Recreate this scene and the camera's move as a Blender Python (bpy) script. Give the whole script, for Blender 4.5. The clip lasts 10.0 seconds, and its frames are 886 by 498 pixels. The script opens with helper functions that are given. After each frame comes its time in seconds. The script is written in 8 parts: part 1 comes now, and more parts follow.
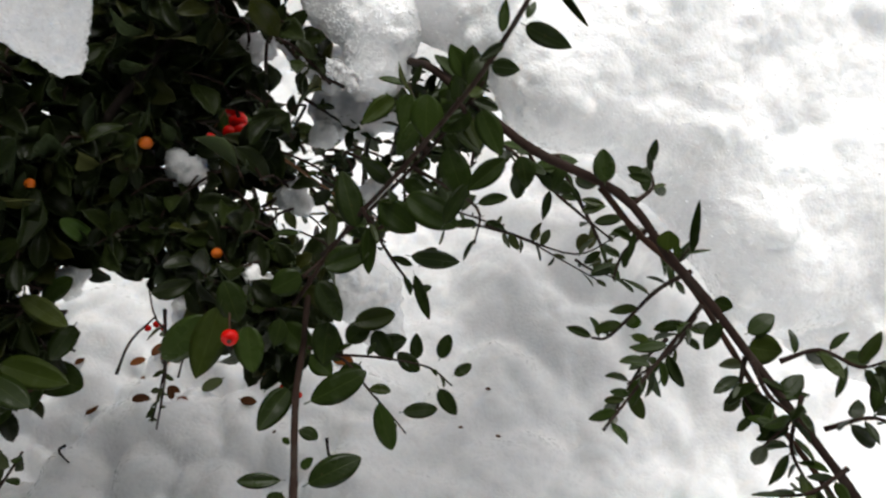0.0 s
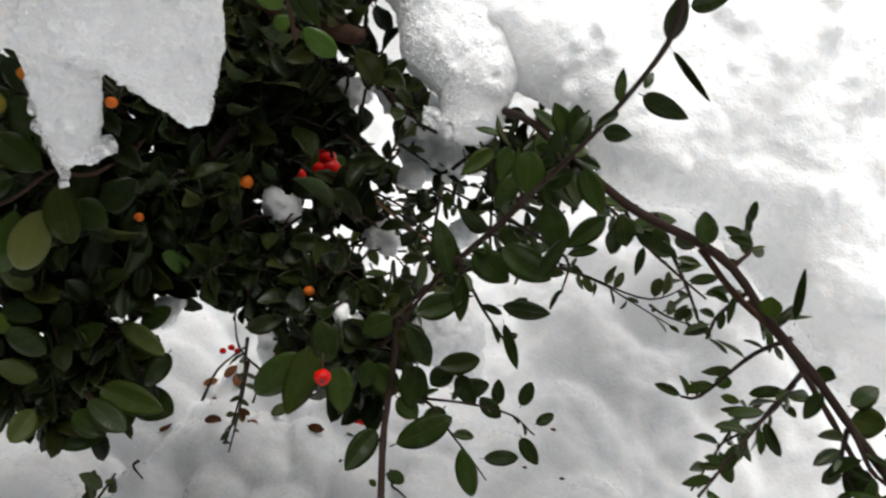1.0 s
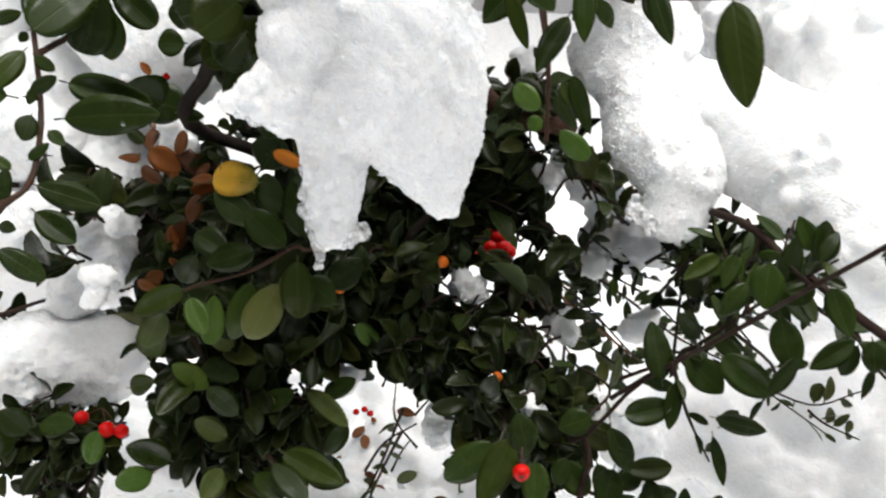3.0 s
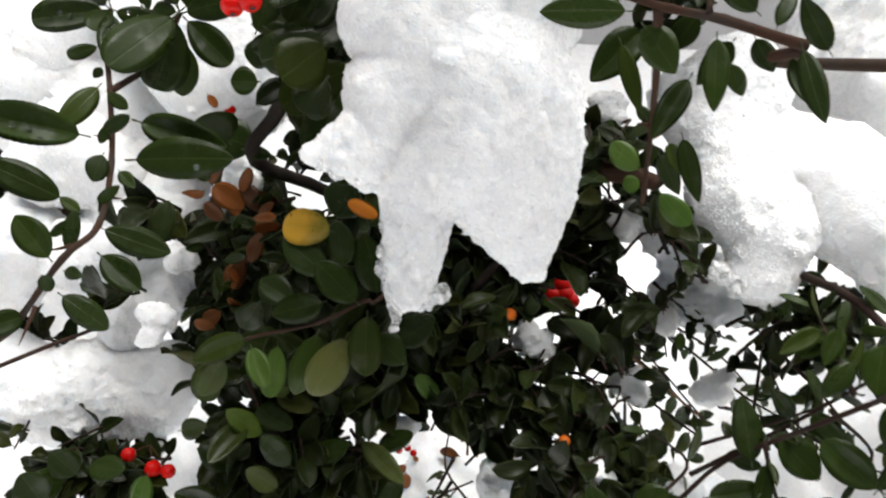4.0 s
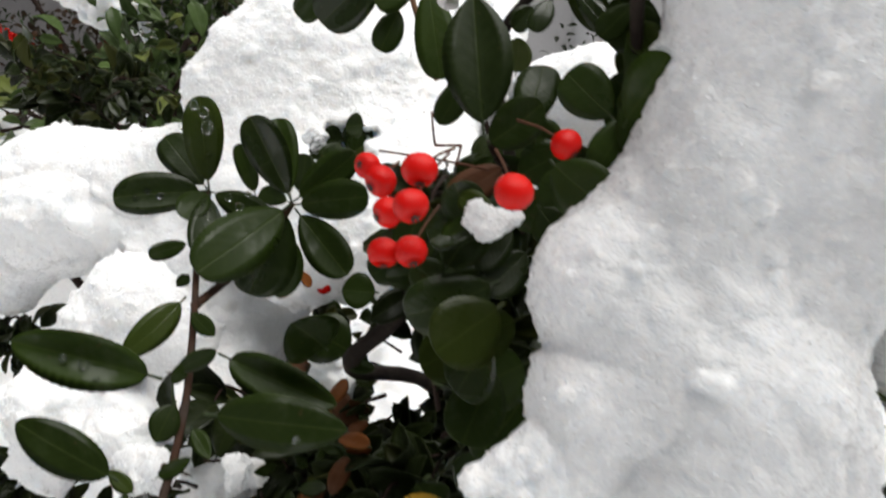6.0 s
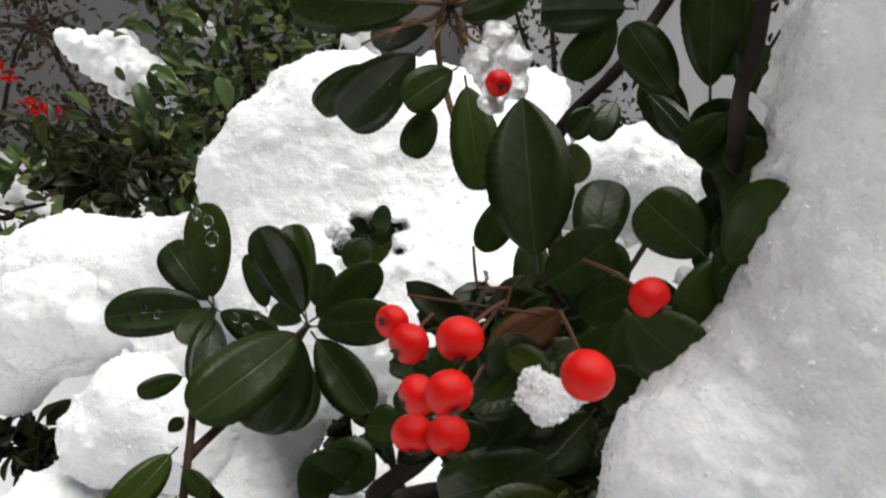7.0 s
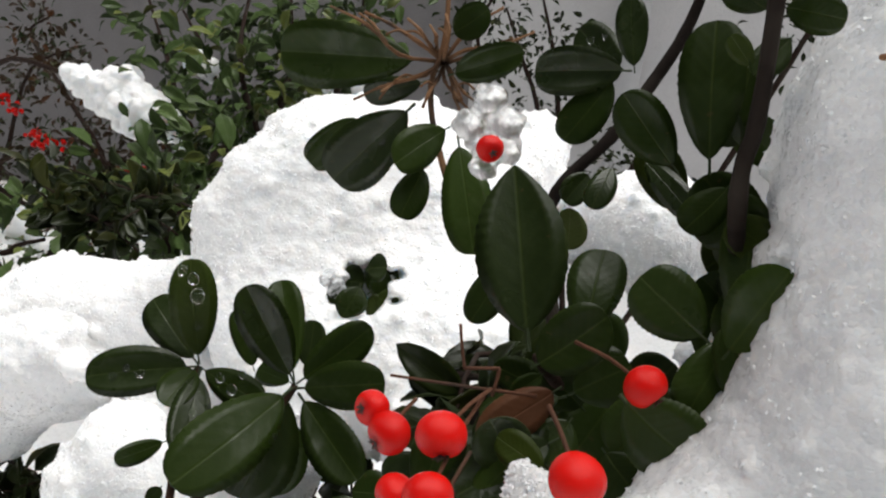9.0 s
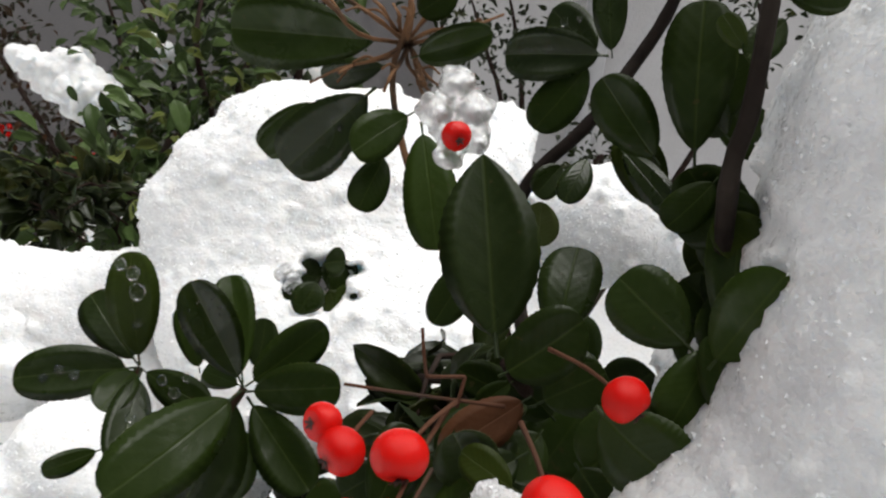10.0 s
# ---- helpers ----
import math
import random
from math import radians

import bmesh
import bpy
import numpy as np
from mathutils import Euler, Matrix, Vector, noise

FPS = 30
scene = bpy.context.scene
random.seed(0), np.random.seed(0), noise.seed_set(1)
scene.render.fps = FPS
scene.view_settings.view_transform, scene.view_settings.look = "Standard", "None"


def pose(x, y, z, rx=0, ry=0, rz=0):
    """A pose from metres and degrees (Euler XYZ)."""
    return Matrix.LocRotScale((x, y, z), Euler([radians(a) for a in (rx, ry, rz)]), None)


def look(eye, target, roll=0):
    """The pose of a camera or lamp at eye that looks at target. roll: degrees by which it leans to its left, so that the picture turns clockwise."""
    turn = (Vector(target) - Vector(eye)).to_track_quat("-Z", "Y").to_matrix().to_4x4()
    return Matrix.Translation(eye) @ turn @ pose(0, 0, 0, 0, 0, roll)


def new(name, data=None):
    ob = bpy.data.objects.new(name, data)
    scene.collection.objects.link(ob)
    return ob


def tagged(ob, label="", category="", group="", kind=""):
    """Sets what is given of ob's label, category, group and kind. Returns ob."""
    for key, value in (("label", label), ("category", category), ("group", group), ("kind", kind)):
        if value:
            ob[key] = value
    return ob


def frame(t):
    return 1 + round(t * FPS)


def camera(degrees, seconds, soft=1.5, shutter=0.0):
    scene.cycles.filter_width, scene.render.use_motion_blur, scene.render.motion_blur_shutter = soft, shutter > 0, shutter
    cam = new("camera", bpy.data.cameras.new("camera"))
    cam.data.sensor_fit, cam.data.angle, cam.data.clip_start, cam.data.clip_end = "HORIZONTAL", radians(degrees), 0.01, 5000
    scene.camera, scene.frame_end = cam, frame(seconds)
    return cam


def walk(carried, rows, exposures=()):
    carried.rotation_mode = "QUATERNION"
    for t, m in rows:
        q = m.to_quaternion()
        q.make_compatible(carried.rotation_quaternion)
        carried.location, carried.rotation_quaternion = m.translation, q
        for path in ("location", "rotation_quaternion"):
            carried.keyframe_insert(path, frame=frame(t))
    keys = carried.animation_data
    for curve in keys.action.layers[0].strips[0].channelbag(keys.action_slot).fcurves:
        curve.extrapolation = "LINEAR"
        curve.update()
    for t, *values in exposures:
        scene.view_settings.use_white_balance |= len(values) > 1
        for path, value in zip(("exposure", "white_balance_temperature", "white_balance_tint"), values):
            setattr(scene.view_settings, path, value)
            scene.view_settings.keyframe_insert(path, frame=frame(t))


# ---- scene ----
EXPOSURES = ((0.0, -0.4), (0.5, -0.42), (1.0, -0.32), (2.0, 0.0), (2.5, 0.16), (3.2, 0.2), (4.5, 0.12), (5.5, -0.04), (6.0, -0.24), (7.5, -0.28), (10.0, -0.28))
cam = camera(61.0, 10.0, soft=2.2, shutter=0.4)
PATH = [
    (0, (0.061, 0.079, 0.745), (0.17, 1.493, -0.665), 4.8),
    (0.5, (0.051, 0.081, 0.752), (0.096, 1.517, -0.639), 4.2),
    (1, (0.042, 0.083, 0.756), (0.0, 1.541, -0.612), 3.1),
    (1.5, (0.031, 0.084, 0.758), (-0.091, 1.566, -0.579), 2.3),
    (2, (0.012, 0.083, 0.761), (-0.16, 1.587, -0.546), 2.2),
    (2.5, (-0.008, 0.084, 0.764), (-0.23, 1.602, -0.52), 2.1),
    (3, (-0.02, 0.087, 0.765), (-0.312, 1.616, -0.491), 1.7),
    (3.2, (-0.024, 0.089, 0.766), (-0.342, 1.621, -0.479), 1.6),
    (4.3, (-0.049, 0.116, 0.764), (-0.478, 1.661, -0.431), 2.2),
    (4.5, (-0.052, 0.122, 0.764), (-0.507, 1.67, -0.417), 2.4),
    (5, (-0.068, 0.141, 0.763), (-0.564, 1.715, -0.368), 2.9),
    (5.5, (-0.089, 0.166, 0.764), (-0.628, 1.766, -0.309), 3.7),
    (6, (-0.114, 0.191, 0.765), (-0.689, 1.833, -0.222), 4.7),
    (6.2, (-0.123, 0.201, 0.765), (-0.711, 1.856, -0.192), 4.1),
    (7.3, (-0.134, 0.239, 0.766), (-0.838, 1.918, -0.064), 3.4),
    (7.5, (-0.134, 0.241, 0.767), (-0.842, 1.924, -0.049), 3.5),
    (8, (-0.134, 0.242, 0.769), (-0.842, 1.934, -0.027), 3.6),
    (8.5, (-0.135, 0.243, 0.77), (-0.845, 1.938, -0.017), 3.6),
    (9, (-0.135, 0.244, 0.771), (-0.846, 1.939, -0.015), 3.5),
    (9.5, (-0.135, 0.246, 0.771), (-0.826, 1.943, -0.029), 3.7),
    (10, (-0.140, 0.256, 0.766), (-0.753, 1.985, -0.029), 5.4),
]
walk(cam, [(t, look(eye, target, roll)) for t, eye, target, roll in PATH], EXPOSURES)
SKY, SUN = 0.046, 6.0
import itertools

# ---- world and light: an overcast winter day ----
world = bpy.data.worlds.new("overcast_sky")
scene.world = world
world.use_nodes = True
wn, wl = world.node_tree.nodes, world.node_tree.links
sky = wn.new("ShaderNodeTexSky")
sky.sky_type, sky.sun_disc = "NISHITA", False
sky.sun_elevation, sky.sun_rotation = radians(73), radians(30)
sky.air_density, sky.dust_density = 1.6, 4.0
haze = wn.new("ShaderNodeHueSaturation")
haze.inputs["Saturation"].default_value = 0.18
wl.new(sky.outputs["Color"], haze.inputs["Color"])
wl.new(haze.outputs["Color"], wn["Background"].inputs["Color"])
wn["Background"].inputs["Strength"].default_value = SKY
sun = new("sun", bpy.data.lights.new("sun", "SUN"))
sun.data.energy, sun.data.angle, sun.data.color = SUN, radians(60), (1.0, 0.98, 0.95)
sun.matrix_world = look((0.35, 0.6, 2.35), (0, 0, 0))
sun.location = (3, -4, 8)


# ---- materials ----
class Nodes:
    """A small writer of node materials."""

    def __init__(self, name):
        self.mat = bpy.data.materials.new(name)
        self.mat.use_nodes = True
        self.tree = self.mat.node_tree
        self.bsdf = self.tree.nodes["Principled BSDF"]

    def add(self, kind, **inputs):
        node = self.tree.nodes.new("ShaderNode" + kind)
        for key, value in inputs.items():
            self.put(node.inputs[key.replace("_", " ")], value)
        return node

    def put(self, socket, value):
        if isinstance(value, bpy.types.NodeSocket):
            self.tree.links.new(value, socket)
        else:
            socket.default_value = value

    def set(self, **inputs):
        for key, value in inputs.items():
            self.put(self.bsdf.inputs[key.replace("_", " ")], value)

    def coords(self, which="Object"):
        return self.add("TexCoord").outputs[which]

    def noise(self, scale, detail=4.0, rough=0.55, vector=None):
        return self.add("TexNoise", Scale=scale, Detail=detail, Roughness=rough, Vector=vector or self.coords()).outputs["Fac"]

    def ramp(self, fac, stops):
        node = self.add("ValToRGB", Fac=fac)
        els = node.color_ramp.elements
        while len(els) < len(stops):
            els.new(0.5)
        for el, (place, col) in zip(els, stops):
            el.position, el.color = place, (*col, 1)
        return node.outputs["Color"]

    def mix(self, fac, a, b, blend="MIX"):
        node = self.tree.nodes.new("ShaderNodeMix")
        node.data_type, node.blend_type = "RGBA", blend
        for socket, value in zip((node.inputs[0], node.inputs[6], node.inputs[7]), (fac, a, b)):
            self.put(socket, value if not isinstance(value, tuple) else (*value[:3], 1))
        return node.outputs[2]

    def math(self, op, a, b=0.0, c=0.0):
        node = self.tree.nodes.new("ShaderNodeMath")
        node.operation = op
        for socket, value in zip(node.inputs, (a, b, c)):
            self.put(socket, value)
        return node.outputs[0]

    def bump(self, height, strength, distance):
        return self.add("Bump", Height=height, Strength=strength, Distance=distance).outputs["Normal"]


def leaf_material(name, dark, light, edge, gloss, vein=0.24, joined=False, fade=None):
    """A glossy evergreen leaf: pale midrib, faint side veins, blotches; each leaf a little different."""
    n = Nodes(name)
    uv = n.add("SeparateXYZ", Vector=n.coords("UV"))
    off = n.math("ABSOLUTE", n.math("SUBTRACT", uv.outputs["X"], 0.5))
    rib = n.math("MINIMUM", n.math("MULTIPLY", off, 34.0), 1.0)
    side = n.math("SINE", n.math("MULTIPLY", n.math("SUBTRACT", uv.outputs["Y"], n.math("MULTIPLY", off, 0.5)), 62.0))
    if joined:
        rnd = n.add("NewGeometry").outputs["Random Per Island"]
    else:
        rnd = n.add("ObjectInfo").outputs["Random"]
    where = n.add("NewGeometry").outputs["Position"]
    blotch = n.noise(150.0, 5.0, vector=where)
    fine = n.noise(1300.0, 3.0, vector=where)
    base = n.mix(n.math("POWER", rnd, 1.6), dark, light)
    if not fade:
        tired = n.math("GREATER_THAN", n.math("FRACT", n.math("MULTIPLY", rnd, 7.7)), 0.84)
        base = n.mix(n.math("MULTIPLY", tired, 0.6 if joined else 0.3), base, (light[0] * 2.1, light[1] * 1.45, light[2]))
    else:
        base = n.mix(n.ramp(n.math("MULTIPLY_ADD", blotch, 0.5, uv.outputs["Y"]), [(0.45, (1, 1, 1)), (0.85, (0, 0, 0))]), base, fade)
    base = n.mix(n.math("MULTIPLY", blotch, 0.35), base, n.mix(0.3, light, edge))
    base = n.mix(n.math("MULTIPLY", n.math("MAXIMUM", side, 0.0), 0.03), base, edge)
    base = n.mix(n.math("MULTIPLY", n.math("GREATER_THAN", off, 0.475), 0.22), base, edge)
    base = n.mix(n.math("MULTIPLY", n.math("SUBTRACT", 1.0, rib), vein), base, edge)
    spot = n.math("MULTIPLY", n.math("GREATER_THAN", n.noise(380.0, 2.0, vector=where), 0.66 if fade else 0.73), 0.75 if fade else 0.4)
    base = n.mix(spot, base, (0.05, 0.035, 0.015))
    wet = n.math("POWER", n.math("FRACT", n.math("MULTIPLY", rnd, 17.3)), 2.0)
    film = n.ramp(n.noise(75.0, 3.0, vector=where), [(0.48, (0, 0, 0)), (0.60, (1, 1, 1))])
    rough = n.math("ADD", n.math("MULTIPLY_ADD", wet, -0.12, gloss), n.math("MULTIPLY", blotch, 0.25))
    n.set(Base_Color=base, Roughness=n.math("MULTIPLY_ADD", film, -0.16, rough))
    n.set(Specular_IOR_Level=n.math("MULTIPLY_ADD", film, 0.12, n.math("MULTIPLY_ADD", wet, 0.18, 0.05 if not joined else 0.03)))
    height = n.math("ADD", n.math("MULTIPLY", side, 0.08), n.math("ADD", n.math("MULTIPLY", rib, 0.8), n.math("MULTIPLY", fine, 0.5)))
    n.set(Normal=n.bump(height, 0.4, 0.0003))
    return n.mat


def snow_material(name, grain, wet=0.0):
    """Old wet snow: made of coarse glassy grains that glint, greyer where it is soaked."""
    n = Nodes(name)
    big, mid, fine = n.noise(38.0, 4.0), n.noise(190.0, 4.0), n.noise(grain * 1.5, 4.0, 0.7)
    cells = n.add("TexVoronoi", Scale=grain, Vector=n.mix(0.0012, n.coords(), n.add("TexNoise", Scale=grain * 0.8, Vector=n.coords()).outputs["Color"]))
    tone = n.add("SeparateColor", Color=cells.outputs["Color"])
    icy = n.math("MULTIPLY", n.ramp(mid, [(0.45, (0, 0, 0)), (0.72, (1, 1, 1))]), 0.3)
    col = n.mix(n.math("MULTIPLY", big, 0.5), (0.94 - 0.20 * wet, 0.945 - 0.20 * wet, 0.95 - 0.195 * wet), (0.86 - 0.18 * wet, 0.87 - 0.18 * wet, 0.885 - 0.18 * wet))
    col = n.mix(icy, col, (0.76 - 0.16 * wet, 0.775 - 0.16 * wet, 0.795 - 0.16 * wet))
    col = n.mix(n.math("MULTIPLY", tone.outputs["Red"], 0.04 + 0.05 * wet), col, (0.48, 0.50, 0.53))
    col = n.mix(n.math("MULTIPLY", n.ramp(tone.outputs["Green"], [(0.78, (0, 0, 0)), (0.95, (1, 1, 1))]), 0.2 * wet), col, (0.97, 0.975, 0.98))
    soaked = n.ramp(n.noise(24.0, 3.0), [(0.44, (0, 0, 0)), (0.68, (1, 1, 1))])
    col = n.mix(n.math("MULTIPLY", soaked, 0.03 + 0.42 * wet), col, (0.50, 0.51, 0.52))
    n.set(Base_Color=col, Roughness=n.ramp(tone.outputs["Blue"], [(0.62, (0.55, 0.55, 0.55)), (0.80, (0.09, 0.09, 0.09))]), IOR=1.31)
    n.set(Subsurface_Weight=0.5 + 0.4 * wet, Subsurface_Radius=(0.9, 1.0, 1.1), Subsurface_Scale=0.012)
    height = n.math("MULTIPLY_ADD", cells.outputs["Distance"], -1.3, n.math("MULTIPLY_ADD", fine, 0.5, n.math("MULTIPLY", mid, 1.2 - 1.0 * wet)))
    n.set(Normal=n.bump(height, 0.25 + 0.08 * wet, 0.0012))
    return n.mat


def bark_material(name, dark, light):
    n = Nodes(name)
    a, b = n.noise(260.0, 6.0, 0.7), n.noise(60.0, 3.0)
    col = n.mix(a, dark, light)
    col = n.mix(n.ramp(b, [(0.5, (0, 0, 0)), (0.72, (1, 1, 1))]), col, (0.034, 0.027, 0.022))
    n.set(Base_Color=col, Roughness=0.8, Specular_IOR_Level=0.12, Normal=n.bump(a, 0.6, 0.0012))
    return n.mat


def berry_material(name, deep, bright):
    n = Nodes(name)
    rnd = n.add("ObjectInfo").outputs["Random"]
    blotch = n.noise(330.0, 4.0)
    col = n.mix(n.math("MULTIPLY_ADD", rnd, 0.5, n.math("MULTIPLY", blotch, 0.5)), deep, bright)
    n.set(Base_Color=col, Roughness=n.math("MULTIPLY_ADD", blotch, 0.2, 0.14), Specular_IOR_Level=0.17, Subsurface_Weight=0.05, Subsurface_Scale=0.001)
    n.set(Normal=n.bump(n.noise(900.0, 3.0), 0.25, 0.0004))
    return n.mat


def ice_material(name, rough, tint, cloudy=0.0):
    n = Nodes(name)
    murk = n.ramp(n.noise(330.0, 3.0), [(0.35, (1, 1, 1)), (0.75, (1 - cloudy, 1 - cloudy, 1 - cloudy))])
    n.set(Base_Color=(*tint, 1), Transmission_Weight=murk, IOR=1.31, Roughness=rough)
    n.set(Normal=n.bump(n.noise(520.0, 4.0), 0.5, 0.0012))
    return n.mat


def plain_material(name, dark, light, scale, rough, relief):
    n = Nodes(name)
    a, b = n.noise(scale, 6.0, 0.65), n.noise(scale * 0.13, 3.0)
    n.set(Base_Color=n.mix(n.math("MULTIPLY_ADD", a, 0.6, n.math("MULTIPLY", b, 0.4)), dark, light), Roughness=rough, Normal=n.bump(a, 0.7, relief))
    return n.mat


TOP, UNDER = ((0.0056, 0.0105, 0.0016), (0.0180, 0.0325, 0.0046), (0.058, 0.080, 0.018), 0.34), ((0.018, 0.027, 0.012), (0.036, 0.050, 0.020), (0.08, 0.10, 0.045), 0.5)
LEAF_TOP = leaf_material("leaf_upper_side", *TOP)
LEAF_UNDER = leaf_material("leaf_under_side", *UNDER)
# leaf green with the shade of the shrub's inside put into its colour
MASS_TOP_SHADED = leaf_material("shaded_leaf_upper_side", (0.0038, 0.0060, 0.0014), (0.0130, 0.0195, 0.0040), (0.040, 0.055, 0.014), 0.40, joined=True)
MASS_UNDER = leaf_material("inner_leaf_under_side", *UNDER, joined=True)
MASS_YOUNG = leaf_material("wall_shrub_leaf", (0.035, 0.060, 0.018), (0.065, 0.10, 0.030), (0.13, 0.17, 0.07), 0.36, joined=True)
MASS_RUSSET = leaf_material("russet_leaf", (0.009, 0.009, 0.005), (0.035, 0.018, 0.010), (0.08, 0.06, 0.03), 0.5, joined=True)
YOUNG_TOP = leaf_material("young_leaf_upper_side", (0.026, 0.055, 0.009), (0.048, 0.085, 0.014), (0.10, 0.14, 0.04), 0.32)
OLIVE_TOP = leaf_material("olive_leaf_upper_side", (0.030, 0.045, 0.010), (0.052, 0.066, 0.016), (0.11, 0.12, 0.05), 0.42)
YELLOW_TOP = leaf_material("yellowed_leaf", (0.36, 0.19, 0.02), (0.46, 0.26, 0.025), (0.30, 0.26, 0.05), 0.45, 0.3, fade=(0.07, 0.085, 0.015))
ORANGE_TOP = leaf_material("orange_leaf", (0.45, 0.13, 0.012), (0.56, 0.18, 0.015), (0.5, 0.2, 0.04), 0.45, 0.3)
BROWN_TOP = leaf_material("dead_brown_leaf", (0.05, 0.018, 0.006), (0.16, 0.05, 0.010), (0.15, 0.07, 0.03), 0.6, 0.3)
SNOW = snow_material("old_snow", 620.0)
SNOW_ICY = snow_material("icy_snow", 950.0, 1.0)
SNOW_GROUND = snow_material("ground_snow", 260.0)
GRAIN = plain_material("snow_grain", (0.88, 0.89, 0.90), (0.95, 0.955, 0.96), 700.0, 0.35, 0.0003)
GRAIN_WET = plain_material("wet_snow_grain", (0.64, 0.65, 0.66), (0.76, 0.77, 0.78), 700.0, 0.25, 0.0003)
ICE = ice_material("clear_ice", 0.12, (0.98, 0.985, 0.99), 0.8)
CLEAR_ICE = ice_material("glassy_ice", 0.16, (0.985, 0.99, 0.99), 0.5)
SLUSH = ice_material("slushy_snow", 0.22, (0.86, 0.875, 0.89), 0.9)
WATER = ice_material("water_drop", 0.0, (0.97, 0.99, 0.98))
BARK = bark_material("young_bark", (0.010, 0.006, 0.005), (0.032, 0.017, 0.012))
BARK_RED = bark_material("reddish_twig_bark", (0.020, 0.009, 0.006), (0.055, 0.028, 0.017))
STALK = bark_material("berry_stalk", (0.09, 0.042, 0.022), (0.22, 0.12, 0.06))
SPUR = bark_material("red_brown_stalk", (0.045, 0.018, 0.011), (0.11, 0.05, 0.028))
BARK_OLD = bark_material("old_bark", (0.007, 0.005, 0.004), (0.020, 0.014, 0.011))
BERRY = berry_material("red_berry_skin", (0.40, 0.003, 0.002), (0.60, 0.007, 0.004))
BERRY_ORANGE = berry_material("orange_berry_skin", (0.40, 0.08, 0.006), (0.52, 0.13, 0.012))
CALYX = plain_material("dry_calyx", (0.02, 0.012, 0.01), (0.06, 0.03, 0.02), 900.0, 0.8, 0.0004)
STUCCO = plain_material("grey_roughcast", (0.135, 0.128, 0.130), (0.23, 0.22, 0.224), 160.0, 0.9, 0.004)
PALE_STUCCO = plain_material("pale_roughcast", (0.50, 0.49, 0.495), (0.66, 0.65, 0.655), 160.0, 0.9, 0.004)
PIPE = plain_material("grey_upright_paint", (0.36, 0.36, 0.37), (0.46, 0.46, 0.47), 60.0, 0.55, 0.0008)


# ---- builders ----
def mesh_of(name, bm, *mats):
    me = bpy.data.meshes.new(name)
    bm.to_mesh(me)
    bm.free()
    for m in mats:
        me.materials.append(m)
    return me


def part(name, bm, material, parent, label=""):
    """Links a bmesh as one mesh object under a thing or under a part."""
    mats = material if isinstance(material, tuple) else (material,)
    ob = new(name, bm if isinstance(bm, bpy.types.Mesh) else mesh_of(name, bm, *mats))
    ob.parent = parent
    return tagged(ob, label)


def smooth(bm):
    for f in bm.faces:
        f.smooth = True
    return bm


def spline(points, steps):
    """A Catmull-Rom line through the points."""
    p = [Vector(q) for q in points]
    p = [2 * p[0] - p[1]] + p + [2 * p[-1] - p[-2]]
    out = []
    for a, b, c, d in zip(p, p[1:], p[2:], p[3:]):
        for i in range(steps):
            u = i / steps
            out.append(0.5 * (2 * b + (c - a) * u + (2 * a - 5 * b + 4 * c - d) * u * u + (3 * b - a - 3 * c + d) * u ** 3))
    return out + [p[-2]]


def tube(bm, points, r0, r1, sides=7, steps=5, knots=0.12, seed=0):
    """A tapering, slightly knotty stem along the points."""
    line = spline(points, steps)
    side = Vector((0.31, 0.7, 0.64))
    rings = []
    for i, q in enumerate(line):
        ahead = (line[min(i + 1, len(line) - 1)] - line[max(i - 1, 0)]).normalized()
        side = (side - side.dot(ahead) * ahead).normalized()
        up = ahead.cross(side)
        u = i / (len(line) - 1)
        r = (r0 + (r1 - r0) * u) * (1 + knots * noise.noise(q * 160 + Vector((seed, 0, 0))) + knots * (1 if i % steps == 0 else 0))
        rings.append([bm.verts.new(q + r * (math.cos(a) * side + math.sin(a) * up)) for a in (2 * math.pi * k / sides for k in range(sides))])
    for a, b in zip(rings, rings[1:]):
        for k in range(sides):
            bm.faces.new((a[k], a[(k + 1) % sides], b[(k + 1) % sides], b[k]))
    bm.faces.new(rings[0][::-1])
    bm.faces.new(rings[-1])
    return bm


